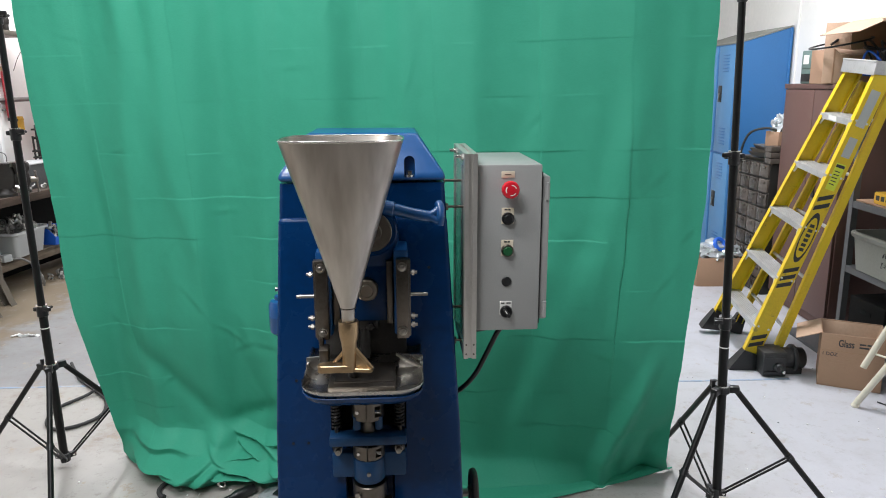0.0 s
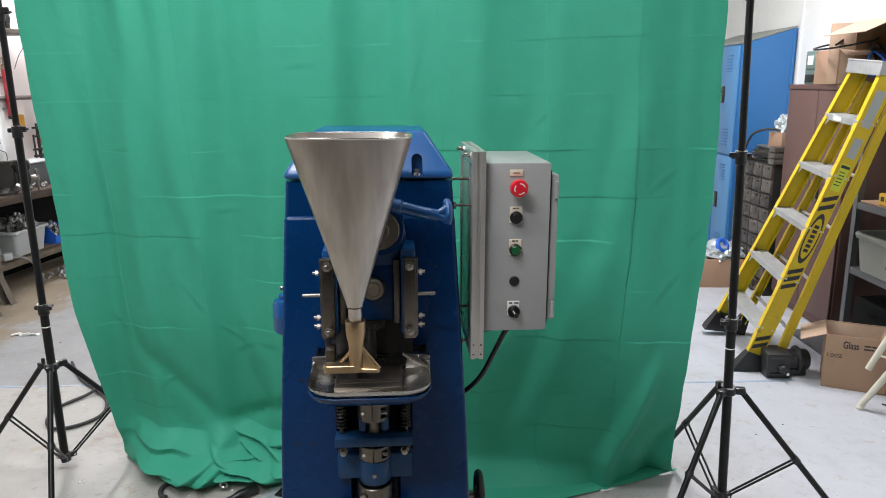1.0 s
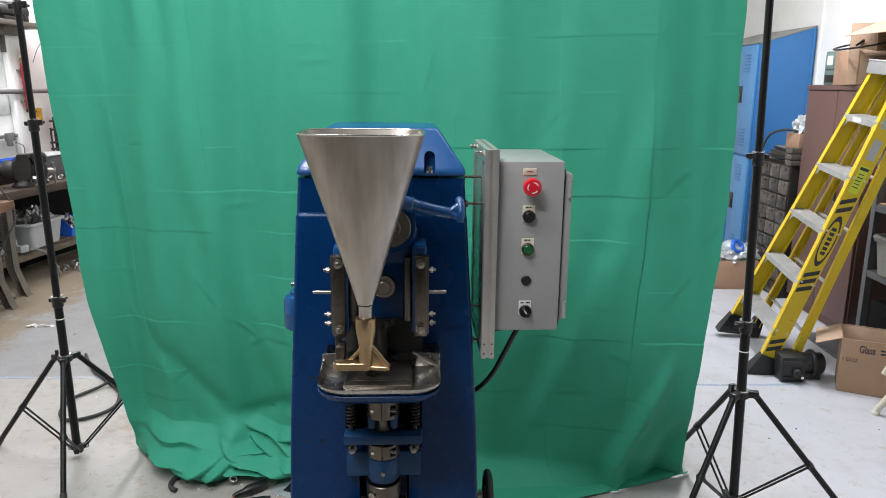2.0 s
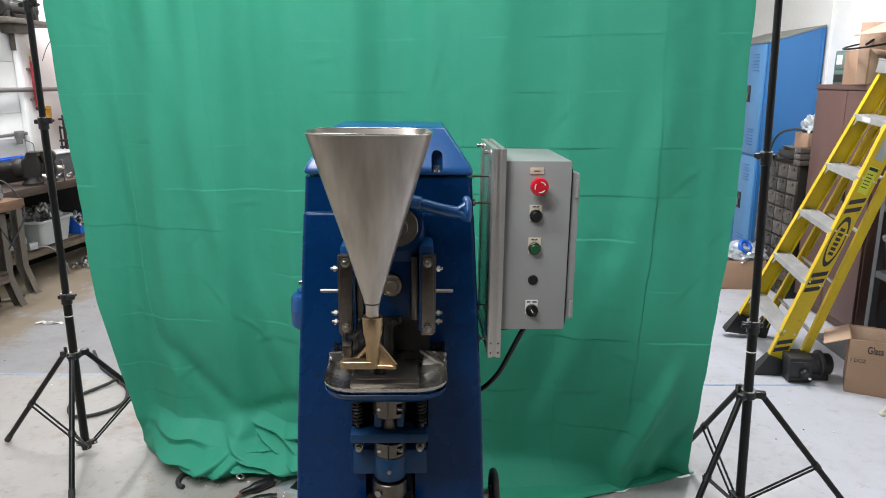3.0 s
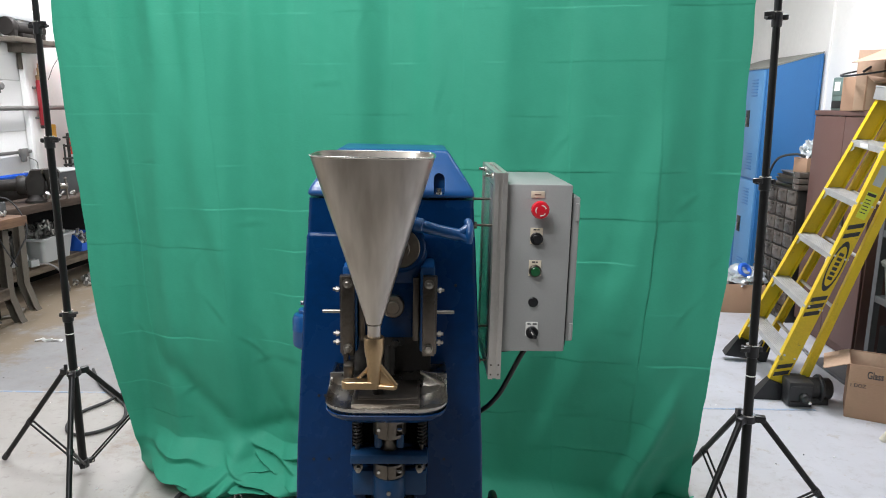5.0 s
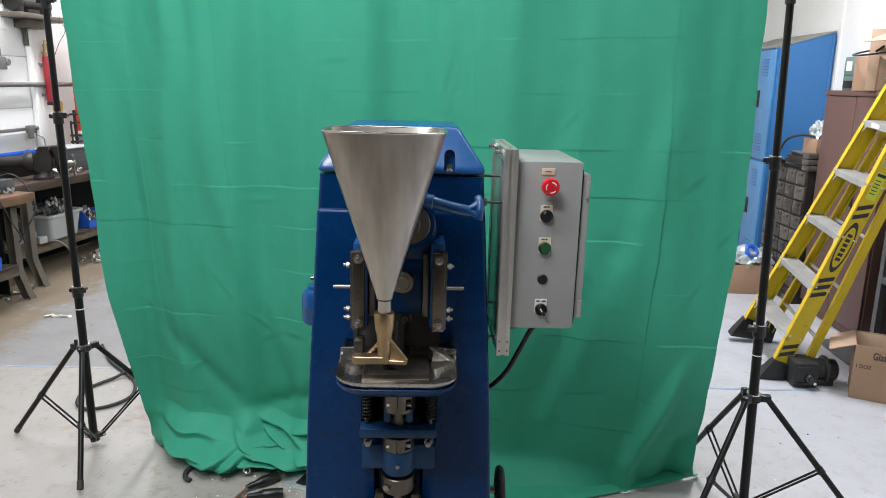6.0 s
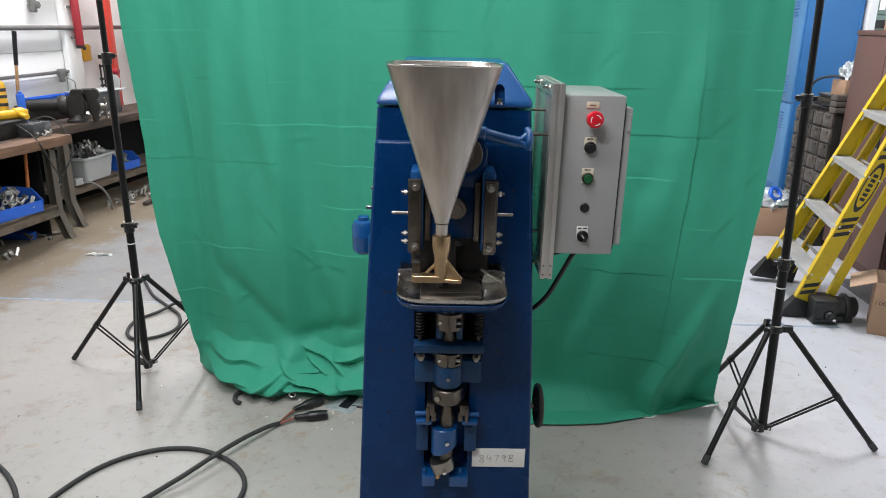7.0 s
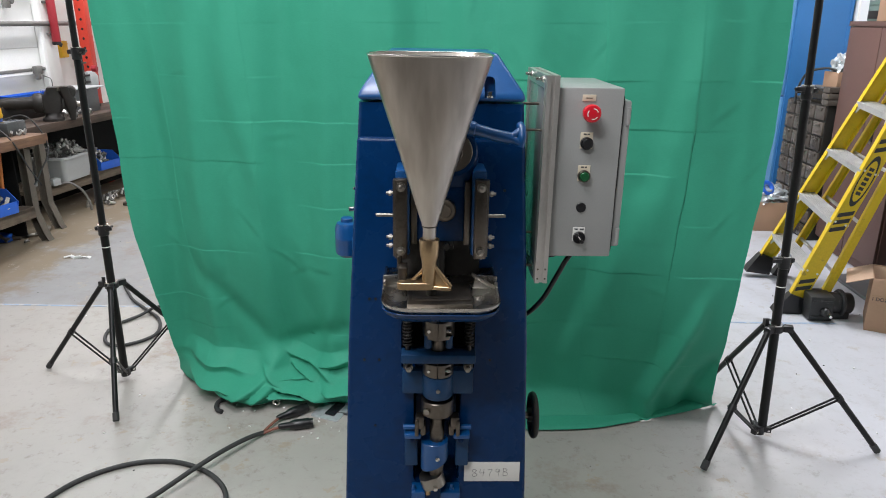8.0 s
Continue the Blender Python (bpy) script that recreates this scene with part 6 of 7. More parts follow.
# ---------------------------------------------------------------- lockers
def locker_bank(m, n):
    lk = thing("locker", m, "blue two-tier steel lockers with sloping tops", "locker")
    wd, dp = 0.38, 0.43
    L = wd * n
    t = bmesh.new()
    # cross section in x (front to back) and z, run along y
    prof = [(0, 0.0), (0, 1.925), (dp, 2.045), (dp, 0.0)]
    loft(t, [[(x, 0.0, z) for x, z in prof], [(x, L, z) for x, z in prof]])
    part("locker_case", t, LOCKER, lk)
    t = bmesh.new()
    loft(t, [[(-0.004, -0.004, 1.927), (dp, -0.004, 2.047), (dp, L, 2.047), (-0.004, L, 1.927)], [(-0.004, -0.004, 1.939), (dp, -0.004, 2.059), (dp, L, 2.059), (-0.004, L, 1.939)]])
    part("sloping_top", t, TUBOLIVE, lk, "dusty beige sloping locker top")
    t = bmesh.new()
    box(t, (dp - 0.012, -0.003, 1.02), (0.024, 0.006, 2.03), 0.001)
    part("back_edge", t, LOCKER, lk)
    for k in range(n):
        for z0, z1 in ((0.11, 1.005), (1.025, 1.915)):
            t = bmesh.new()
            box(t, (-0.009, wd * (k + 0.5), (z0 + z1) / 2), (0.018, wd - 0.05, z1 - z0), 0.003)
            d = part("locker_door", t, LOCKER_D, lk, "pale blue locker door")
            for zc in (z1 - 0.14, z0 + 0.14):
                for q in range(6):
                    t = bmesh.new()
                    box(t, (-0.0195, wd * (k + 0.5), zc + (q - 2.5) * 0.026), (0.006, 0.13, 0.008), 0.002, Matrix.Identity(4))
                    part("vent_louvre", t, LOCKER, d)
            t = bmesh.new()
            box(t, (-0.0195, wd * k + 0.285, (z0 + z1) / 2 + 0.05), (0.005, 0.075, 0.14), 0.002)
            hp = part("handle_recess", t, BLACK, d, "dark handle pocket")
            t = bmesh.new()
            box(t, (-0.026, wd * k + 0.285, (z0 + z1) / 2 + 0.03), (0.012, 0.022, 0.06), 0.003)
            part("door_handle", t, STEEL, hp)
    return lk


locker_bank(pose(2.470, 5.90, 0), 3)

# ---------------------------------------------------------------- drawer cabinets between lockers and brown cabinet
def drawer_stack(m):
    ds = thing("drawer_cabinet", m, "dark small-parts cabinet with rows of drawers", "drawer cabinet")
    t = bmesh.new()
    w, h, d = 0.60, 1.02, 0.36
    box(t, (d / 2 + 0.004, w / 2, h / 2), (d, w, h), 0.003)
    part("cabinet_case", t, BLACKSTEEL, ds)
    for r in range(9):
        for c in range(4):
            t = bmesh.new()
            zc, yc = 0.065 + r * 0.112, 0.078 + c * 0.148
            box(t, (0, yc, zc), (0.02, 0.136, 0.098), 0.003)
            box(t, (-0.013, yc, zc + 0.028), (0.012, 0.07, 0.022), 0.004)
            dw = part("drawer", t, DRAWER, ds)
    return ds


drawer_stack(pose(2.48, 5.20, 0, 0, 0, 2))
rng = random.Random(5)
z = 1.02
for k, (w, d, h) in enumerate(((0.40, 0.50, 0.022), (0.34, 0.42, 0.035), (0.30, 0.34, 0.03), (0.34, 0.30, 0.025))):
    b = bmesh.new()
    loft(b, [rounded(w * 0.9, d * 0.9, 0.02, 3, 0), rounded(w, d, 0.02, 3, h), rounded(w - 0.012, d - 0.012, 0.02, 3, h), rounded(w * 0.9 - 0.01, d * 0.9 - 0.01, 0.02, 3, 0.005)])
    solid("parts_tray", b, SHELFGREY if k % 2 else LEGGREY, "shallow dull metal tray stacked on the drawer cabinet", "tray", m=pose(2.68 + rng.uniform(-0.02, 0.02), 5.47 + rng.uniform(-0.02, 0.03), z, 0, 0, rng.uniform(-9, 9)), group="stack of trays")
    z += h
z_tray = z
carton("carton", pose(2.64, 5.40, z_tray, 0, 0, 12), 0.17, 0.15, 0.115, "small brown carton on the stack of trays", [])
b = merge(bmesh.new(), crumpled((0.075, 0.075), 0.095, 7.0), pose(2.64, 5.40, z_tray + 0.150))
solid("plastic_wrap", b, FOIL, "crumpled clear wrap stuffed in the small carton", "packaging")
cable("hose", [(2.60, 5.33, z_tray + 0.12), (2.52, 5.40, z_tray + 0.14), (2.44, 5.50, z_tray + 0.10), (2.42, 5.58, z_tray - 0.02), (2.43, 5.62, z_tray - 0.14)], 0.009, RUBBER, "grey hose hanging over the trays")
b = bmesh.new()
for k in range(3):
    box(b, (2.62, 5.12, 1.03 + 0.045 * k), (0.30, 0.10, 0.04), 0.004, pose(0, 0, 0) )
solid("parts_box", b, DRAWER, "flat grey boxes stacked on the drawer cabinet", "box", m=pose(0, 0.12, 0.01))

# ---------------------------------------------------------------- brown cabinet and what stands on it
cb = thing("storage_cabinet", pose(2.510, 4.34, 0), "brown painted double-door steel storage cabinet", "cabinet")
b = bmesh.new()
box(b, (0.225, 0.40, 0.83), (0.41, 0.80, 1.54), 0.004)
box(b, (0.235, 0.40, 0.03), (0.40, 0.78, 0.06), 0.002)
part("cabinet_body", b, BROWN, cb)
b = bmesh.new()
box(b, (0.215, 0.40, 1.585), (0.44, 0.808, 0.034), 0.004)
part("cabinet_top", b, BROWN, cb)
for k in range(2):
    b = bmesh.new()
    box(b, (0.010, 0.202 + 0.396 * k, 0.82), (0.020, 0.390, 1.49), 0.004)
    d = part("cabinet_door", b, BROWN, cb)
    if k == 0:
        b = bmesh.new()
        box(b, (-0.004, 0.29, 0.92), (0.006, 0.035, 0.13), 0.002)
        box(b, (-0.018, 0.29, 0.94), (0.022, 0.018, 0.07), 0.004)
        part("door_handle", b, BLACK, d)
b = bmesh.new()
cyl(b, (0.0, 0.0, 0.0), (0.0, 0.0, 0.006), 0.012, seg=12)
part("knob_screw", b, STEEL, cb, at=pose(-0.001, 0.29, 0.85, 0, -90, 0))

ct = 1.602
b = bmesh.new()
box(b, (0, 0, 0.11), (0.13, 0.12, 0.22), 0.008)
box(b, (-0.066, 0, 0.15), (0.012, 0.10, 0.10), 0.006)
gm = solid("switch_case", b, GREENMETAL, "grey-green metal case standing on the brown cabinet", "metal case", m=pose(2.60, 4.93, ct, 0, 0, 8))
b = bmesh.new()
box(b, (-0.0725, 0, 0.16), (0.002, 0.055, 0.06))
part("paper_label", b, WHITEP, gm, "white paper label")
b = bmesh.new()
box(b, (-0.066, 0, 0.04), (0.004, 0.10, 0.05), 0.001)
part("lower_panel", b, BLACK, gm)
c1 = carton("carton", pose(2.63, 4.66, ct, 0, 0, -3), 0.26, 0.30, 0.215, "open brown carton with cables on the brown cabinet", [("s", 0.10, -25)])
c2 = carton("carton", pose(2.86, 4.30, ct + 0.187, 0, -90, 3), 0.37, 0.40, 0.28, "large brown carton on its side, open flaps towards the aisle", [("e", 0.22, 112), ("n", 0.14, 60)])
c3 = carton("carton", pose(2.72, 3.84, 1.588, 0, 0, -6), 0.30, 0.34, 0.27, "brown carton with raised flaps on top of the shelving", [("n", 0.17, 58), ("w", 0.15, 40), ("e", 0.15, 70)])
b = bmesh.new()
sweep(b, [(2.56 + 0.15 * math.cos(a * 0.157), 4.58 + 0.24 * math.sin(a * 0.157), 1.850 + 0.032 * math.cos(a * 0.157)) for a in range(40)], 0.006, 8, True)
sweep(b, spline([(2.46, 4.50, 1.84), (2.56, 4.54, 1.89), (2.66, 4.60, 1.87), (2.68, 4.68, 1.78)], 8), 0.008, 8)
solid("cable_hoop", b, BLACK, "black hoop of stiff cable lying across the open cartons", "cable")
for k in range(5):
    b = bmesh.new()
    r0 = random.Random(30 + k)
    pts = [(2.64 + r0.uniform(-0.07, 0.12), 4.34 + r0.uniform(-0.14, 0.14), ct + 0.02 + r0.uniform(0.0, 0.22)) for _ in range(6)]
    sweep(b, spline(pts, 8), 0.007, 8)
    solid("loose_cable", b, (BLACK, BIN, BLACK, RUBBER, BIN)[k], ("black", "blue", "black", "grey", "blue")[k] + " loose cable tangled in the open cartons", "cable", group="cables in the cartons")
b = bmesh.new()
box(b, (2.585, 3.98, 1.59 + 0.08), (0.10, 0.12, 0.10), 0.006)
box(b, (2.585, 3.98, 1.59 + 0.015), (0.12, 0.14, 0.03), 0.004)
solid("metal_case", b, SHELFGREY, "light grey metal case on the shelving top", "metal case", m=pose(0, 0, 0.002))

# ---------------------------------------------------------------- steel shelving
sh = thing("shelving_unit", pose(2.510, 2.95, 0), "grey steel open shelving unit loaded with totes", "shelving unit")
for x in (0.02, 0.43):
    for y in (0.02, 1.27):
        b = bmesh.new()
        box(b, (x, y, 0.80), (0.004, 0.04, 1.60))
        box(b, (x + (0.018 if x < 0.2 else -0.018), y + (0.018 if y < 0.5 else -0.018), 0.80), (0.036, 0.004, 1.60))
        part("post", b, SHELFGREY, sh)
SHELVES = (0.10, 0.50, 0.905, 1.585)
for z in SHELVES:
    b = bmesh.new()
    box(b, (0.225, 0.645, z - 0.002), (0.40, 1.24, 0.005), 0.001)
    box(b, (0.022, 0.645, z - 0.02), (0.004, 1.24, 0.04), 0.001)
    box(b, (0.428, 0.645, z - 0.02), (0.004, 1.24, 0.04), 0.001)
    part("shelf", b, SHELFGREY, sh)
b = bmesh.new()
box(b, (0.225, 0.645, 0.912), (0.38, 1.20, 0.010), 0.001)
part("shelf_board", b, CARD, sh, "brown board lining the shelf")
# the black sheet behind the shelves is added to stand for shade
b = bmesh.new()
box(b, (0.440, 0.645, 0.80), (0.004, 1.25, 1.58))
part("shade_sheet", b, SHADE_BLACK, sh, "black sheet added for the shade at the back of the shelves")


def tote(m, label, w=0.40, d=0.30, h=0.21):
    tt = thing("storage_tote", m, label, "tote")
    t = bmesh.new()
    loft(t, [rounded(d * 0.88, w * 0.90, 0.03, 5, 0), rounded(d, w, 0.035, 5, h - 0.03), rounded(d - 0.008, w - 0.008, 0.033, 5, h - 0.03), rounded(d * 0.88 - 0.01, w * 0.9 - 0.01, 0.028, 5, 0.005)])
    part("tote_body", t, TUBOLIVE, tt)
    t = bmesh.new()
    loft(t, [rounded(d + 0.02, w + 0.02, 0.04, 5, h - 0.035), rounded(d + 0.035, w + 0.035, 0.045, 5, h - 0.012), rounded(d + 0.02, w + 0.02, 0.04, 5, h), rounded(d - 0.01, w - 0.01, 0.03, 5, h), rounded(d - 0.01, w - 0.01, 0.03, 5, h - 0.03)], caps=False)
    part("tote_rim", t, TUBOLIVE, tt)
    return tt


t1 = tote(pose(2.668, 3.88, 0.505), "dusty grey plastic tote with marker scrawl on the shelf", 0.50, 0.33, 0.235)
b = bmesh.new()
r0 = random.Random(3)
for y0, zc in ((-0.06, 0.15), (-0.06, 0.09)):
    for k in range(3):
        sweep(b, spline([(-0.161, y0 - 0.028 * k + r0.uniform(-0.01, 0.01), zc + r0.uniform(-0.018, 0.018)) for _ in range(5)], 5), 0.0018, 5)
part("marker_scrawl", b, INK, t1, "black marker scrawl")
b = bmesh.new()
box(b, (-0.163, -0.15, 0.13), (0.002, 0.05, 0.06))
part("paper_label", b, WHITEP, t1, "white paper label")
tote(pose(2.668, 3.30, 0.505), "dusty grey plastic tote on the shelf", 0.50, 0.33, 0.235)
# black boxes added to fill the low shelf with shade
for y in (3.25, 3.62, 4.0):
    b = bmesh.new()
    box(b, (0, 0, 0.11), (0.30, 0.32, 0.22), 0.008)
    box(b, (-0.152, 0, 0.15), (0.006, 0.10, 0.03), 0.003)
    solid("shade_box", b, SHADE_BLACK, "matt black box added for the shade low on the shelving", "box", m=pose(2.71, y, 0.105, 0, 0, 3), group="boxes low on the shelving")
yb = thing("tool_case", pose(2.645, 3.95, 0.918), "yellow plastic case with dark print on the shelf", "case")
b = bmesh.new()
box(b, (0, 0, 0.035), (0.20, 0.16, 0.07), 0.008)
part("case_body", b, YPLAS, yb)
b = bmesh.new()
for k in range(3):
    box(b, (-0.101, -0.05 + 0.045 * k, 0.038), (0.0016, 0.03, 0.028), 0, Matrix.Identity(4))
part("print", b, INK, yb)
for x, y in ((2.585, 3.83), (2.66, 3.76)):
    b = bmesh.new()
    lathe(b, [(0, 0), (0.037, 0), (0.037, 0.055), (0.034, 0.058), (0, 0.058)], 22)
    solid("tin", b, ALU, "small round bare metal tin on the shelf", "tin", m=pose(x, y, 0.918), group="tins on the shelf")
b = bmesh.new()
box(b, (0, 0, 0.03), (0.12, 0.22, 0.06), 0.006)
solid("parts_box", b, SHELFGREY, "low grey parts box on the shelf", "box", m=pose(2.62, 3.6, 0.918))

# folding easel legs beside the shelving
ea = thing("easel", pose(2.11, 3.285, 0), "cream painted folding stand, partly in view", "stand")
for p0, p1 in (((0, 0, 0.006), (0.26, -0.16, 0.62)), ((0.04, 0.03, 0.20), (0.22, -0.02, 0.66))):
    b = bmesh.new()
    cyl(b, p0, p1, 0.016, seg=14)
    part("leg", b, CREAM, ea)
b = bmesh.new()
cyl(b, (0.0, 0, 0), (0.008, -0.005, 0.02), 0.020, 0.017, seg=14, bev=0.002)
part("foot", b, CREAM, ea)
b = bmesh.new()
box(b, (0.24, -0.09, 0.65), (0.05, 0.16, 0.03), 0.004)
cyl(b, (0.075, 0.02, 0.28), (0.12, -0.07, 0.28), 0.006, seg=8)
part("cross_piece", b, CREAM, ea)
cable("thin_lead", [(2.25, 3.32, 0.005), (2.30, 3.25, 0.005), (2.40, 3.20, 0.005), (2.55, 3.12, 0.005)], 0.004, BLACK, "thin black lead on the floor under the stand")
# flattened board on the floor by the carton
b = bmesh.new()
box(b, (2.40, 4.10, 0.012), (0.22, 0.60, 0.022), 0.004)
solid("board", b, SHELFGREY, "grey board lying on the floor by the cabinet", "board")

# ---------------------------------------------------------------- benches on the west side
def scrap_heap(name, m, lx, ly, n, seed, label, base=0.0, rise=0.07, big=1.0):
    r0 = random.Random(seed)
    t = bmesh.new()
    for k in range(n):
        x, y = r0.uniform(-lx, lx), r0.uniform(-ly, ly)
        top = rise * (1 - 0.6 * (abs(x) / lx) ** 2 - 0.4 * (abs(y) / ly) ** 2)
        q = pose(x, y, base + 0.015 + r0.uniform(0.2, 1) * top, r0.uniform(0, 360), r0.uniform(-40, 40), r0.uniform(0, 360))
        s = big * r0.uniform(0.6, 1.3)
        kind_ = r0.random()
        if kind_ < 0.4:
            lathe(t, [(0, -0.035 * s), (0.013 * s, -0.035 * s), (0.013 * s, 0.02 * s), (0.020 * s, 0.02 * s), (0.020 * s, 0.035 * s), (0, 0.035 * s)], 10, q)
        elif kind_ < 0.7:
            box(t, (0, 0, 0), (0.022 * s, 0.030 * s, 0.07 * s), 0.003, q, 1)
        else:
            lathe(t, [(0.012 * s, -0.010 * s), (0.026 * s, -0.010 * s), (0.026 * s, 0.010 * s), (0.012 * s, 0.010 * s), (0.012 * s, -0.010 * s)], 12, q)
    return solid(name, t, SCRAP, label, "metal parts", m=m, kind="stuff")


BZ = 0.815
BROT = -8


def bench(m, length, depth=0.72, top_t=0.07, inset=-0.16, front=WOOD, closed=False):
    bn = thing("workbench", m, "worn timber-topped workbench with bent steel legs", "workbench", "benches along the overhead door")
    n = 4
    for k in range(n):
        t = bmesh.new()
        w = depth / n
        box(t, (-w * (k + 0.5), 0, BZ - top_t / 2), (w - 0.003, length, top_t), 0.004)
        part("top_plank", t, front if k == 0 else WOOD, bn)
    for y in (-length / 2 + 0.09, length / 2 - 0.09):
        t = bmesh.new()
        for x0, xk in ((inset, 0.055), (-depth + 0.10, -0.03)):
            pts = [(x0, BZ - top_t), (x0 - 0.01, 0.22), (x0 + xk, 0.03), (x0 + xk + 0.02, 0.0)]
            prof = [(x - 0.032, z) for x, z in pts] + [(x + 0.032, z) for x, z in pts[::-1]]
            prism(t, prof, 0.006, Matrix.Translation((0, y + 0.028, 0)))
            for ed in (-0.032, 0.028):
                edge = [(x + ed, z) for x, z in pts] + [(x + ed + 0.005, z) for x, z in pts[::-1]]
                prism(t, edge, 0.055, Matrix.Translation((0, y - 0.026, 0)))
        box(t, (-depth / 2 + 0.0, y + 0.01, BZ - top_t - 0.02), (depth - 0.16, 0.05, 0.035), 0.003)
        part("leg_frame", t, LEGGREY, bn, "grey bent steel leg frame", angle=25)
    t = bmesh.new()
    box(t, (-depth / 2 - 0.03, 0, 0.262), (depth - 0.16, length - 0.26, 0.035), 0.004)
    box(t, (-0.125, 0, 0.235), (0.03, length - 0.26, 0.085), 0.004)
    part("under_shelf", t, WOOD_S, bn, "worn grey timber under-shelf")
    # black boards added at back and end: shade under the bench as colour
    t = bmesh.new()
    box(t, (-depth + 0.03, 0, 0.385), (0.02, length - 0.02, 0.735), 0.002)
    part("shade_back_board", t, SHADE_BLACK, bn, "black board added for the shade under the bench")
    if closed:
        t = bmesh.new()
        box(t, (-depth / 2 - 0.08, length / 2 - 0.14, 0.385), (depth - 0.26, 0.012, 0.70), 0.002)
        part("shade_end_board", t, SHADE_BLACK, bn, "black panel added for the shade between the bench legs")
    return bn


N1 = pose(-3.37, 4.33, 0, 0, 0, BROT)
N2 = pose(-3.445, 6.30, 0, 0, 0, BROT)
bench(N1, 1.52, front=WOOD_E, closed=True)
bench(N2, 2.10, depth=0.54, inset=0.06)


def blue_bin(m, lx, ly, h):
    bb = thing("parts_bin", m, "blue plastic open-front parts bin full of metal fittings", "bin", "blue parts bins")
    t = bmesh.new()
    th = 0.006
    box(t, (0, 0, th / 2), (lx, ly, th), 0.001)
    box(t, (-lx / 2, 0, h / 2), (th, ly, h), 0.001)
    for sy in (-1, 1):
        prism(t, [(-lx / 2, 0), (lx / 2, 0), (lx / 2 + 0.02, h * 0.5), (lx / 4, h), (-lx / 2, h)], th, Matrix.Translation((0, sy * ly / 2 - th / 2, 0)))
    box(t, (lx / 2 + 0.008, 0, h * 0.25), (th, ly, h * 0.5), 0.001)
    part("bin_body", t, BIN, bb)
    return bb


SZ = 0.28
for y, seed in ((0.28, 1), (-0.14, 2)):
    q = N1 @ pose(-0.27, y, SZ, 0, 0, -6)
    blue_bin(q, 0.30, 0.38, 0.17)
    scrap_heap("metal_fittings", q, 0.12, 0.16, 60, seed, "heap of bright metal fittings in a blue bin", 0.01, 0.20)

# grey tub with scrap, small blue bin and white blocks under the far bench
tb = thing("parts_tub", N2 @ pose(-0.24, -0.38, SZ, 0, 0, 4), "pale grey plastic tub heaped with metal parts", "tub")
b = bmesh.new()
loft(b, [rounded(0.30, 0.36, 0.03, 5, 0), rounded(0.36, 0.43, 0.04, 5, 0.21), rounded(0.35, 0.42, 0.04, 5, 0.21), rounded(0.29, 0.35, 0.03, 5, 0.006)])
part("tub_body", b, TUBGREY, tb)
b = bmesh.new()
loft(b, [rounded(0.37, 0.44, 0.04, 5, 0.195), rounded(0.40, 0.47, 0.05, 5, 0.20), rounded(0.40, 0.47, 0.05, 5, 0.222), rounded(0.35, 0.42, 0.04, 5, 0.222), rounded(0.35, 0.42, 0.04, 5, 0.2)], caps=False)
part("tub_rim", b, TUBGREY, tb)
scrap_heap("metal_scrap", N2 @ pose(-0.24, -0.38, SZ + 0.15, 0, 0, 4), 0.15, 0.19, 80, 7, "heap of dull metal parts in the grey tub", 0.0, 0.17)
q = N2 @ pose(-0.22, 0.10, SZ, 0, 0, -4)
blue_bin(q, 0.24, 0.26, 0.15)
scrap_heap("metal_fittings", q, 0.08, 0.10, 25, 12, "metal parts in a small blue bin", 0.01, 0.17)
for x, y, s in ((-0.15, -0.70, (0.06, 0.05, 0.11)), (-0.10, -0.66, (0.06, 0.08, 0.06)), (-0.26, -0.74, (0.07, 0.07, 0.05))):
    b = bmesh.new()
    box(b, (0, 0, s[2] / 2), s, 0.006)
    solid("block", b, TUBGREY, "pale grey block on the bench's under-shelf", "block", m=N2 @ pose(x, y, SZ, 0, 0, 15 * y), group="blocks under the bench")
b = bmesh.new()
sweep(b, spline([(-0.08, -0.62, SZ + 0.01), (-0.03, -0.56, SZ + 0.0), (0.03, -0.50, 0.20), (0.06, -0.47, 0.08), (0.055, -0.46, 0.02)], 8), 0.010, 8)
solid("hose", b, PIPE, "short grey hose hanging from the under-shelf", "hose", m=N2)
# clutter on the floor under and beside the benches
scrap_heap("floor_scrap", N2 @ pose(-0.02, 0.10, 0, 0, 0, 0), 0.12, 0.45, 45, 21, "dull metal offcuts lying on the floor by the bench", 0.0, 0.05, 0.9)
scrap_heap("floor_scrap", N1 @ pose(-0.30, 0.35, 0), 0.16, 0.35, 7, 22, "metal offcuts on the floor under the bench", 0.0, 0.03)
for x, y, rz in ((-3.60, 5.00, 20), (-3.50, 5.22, 70)):
    b = bmesh.new()
    cyl(b, (-0.03, 0, 0.024), (0.03, 0, 0.024), 0.024, seg=18, bev=0.004)
    cyl(b, (-0.045, 0, 0.024), (-0.03, 0, 0.024), 0.016, seg=6)
    solid("fitting", b, STEEL, "bright round metal fitting lying on the floor", "fitting", m=pose(x, y, 0, 0, 0, rz), group="loose fittings on the floor")
b = bmesh.new()
cyl(b, (-3.72, 4.95, 0.016), (-3.48, 5.12, 0.016), 0.014, seg=12)
solid("rod", b, STEEL, "steel rod lying on the floor under the bench", "rod")
b = bmesh.new()
box(b, (-3.75, 5.02, 0.03), (0.26, 0.20, 0.06), 0.008)
solid("tray", b, BIN, "flat dark blue tray on the floor under the bench", "tray")
b = bmesh.new()
box(b, (-3.25, 6.32, 0.02), (0.05, 0.55, 0.03), 0.004)
solid("timber_strip", b, WOOD_D, "timber strip lying on the floor beside the bench", "timber")

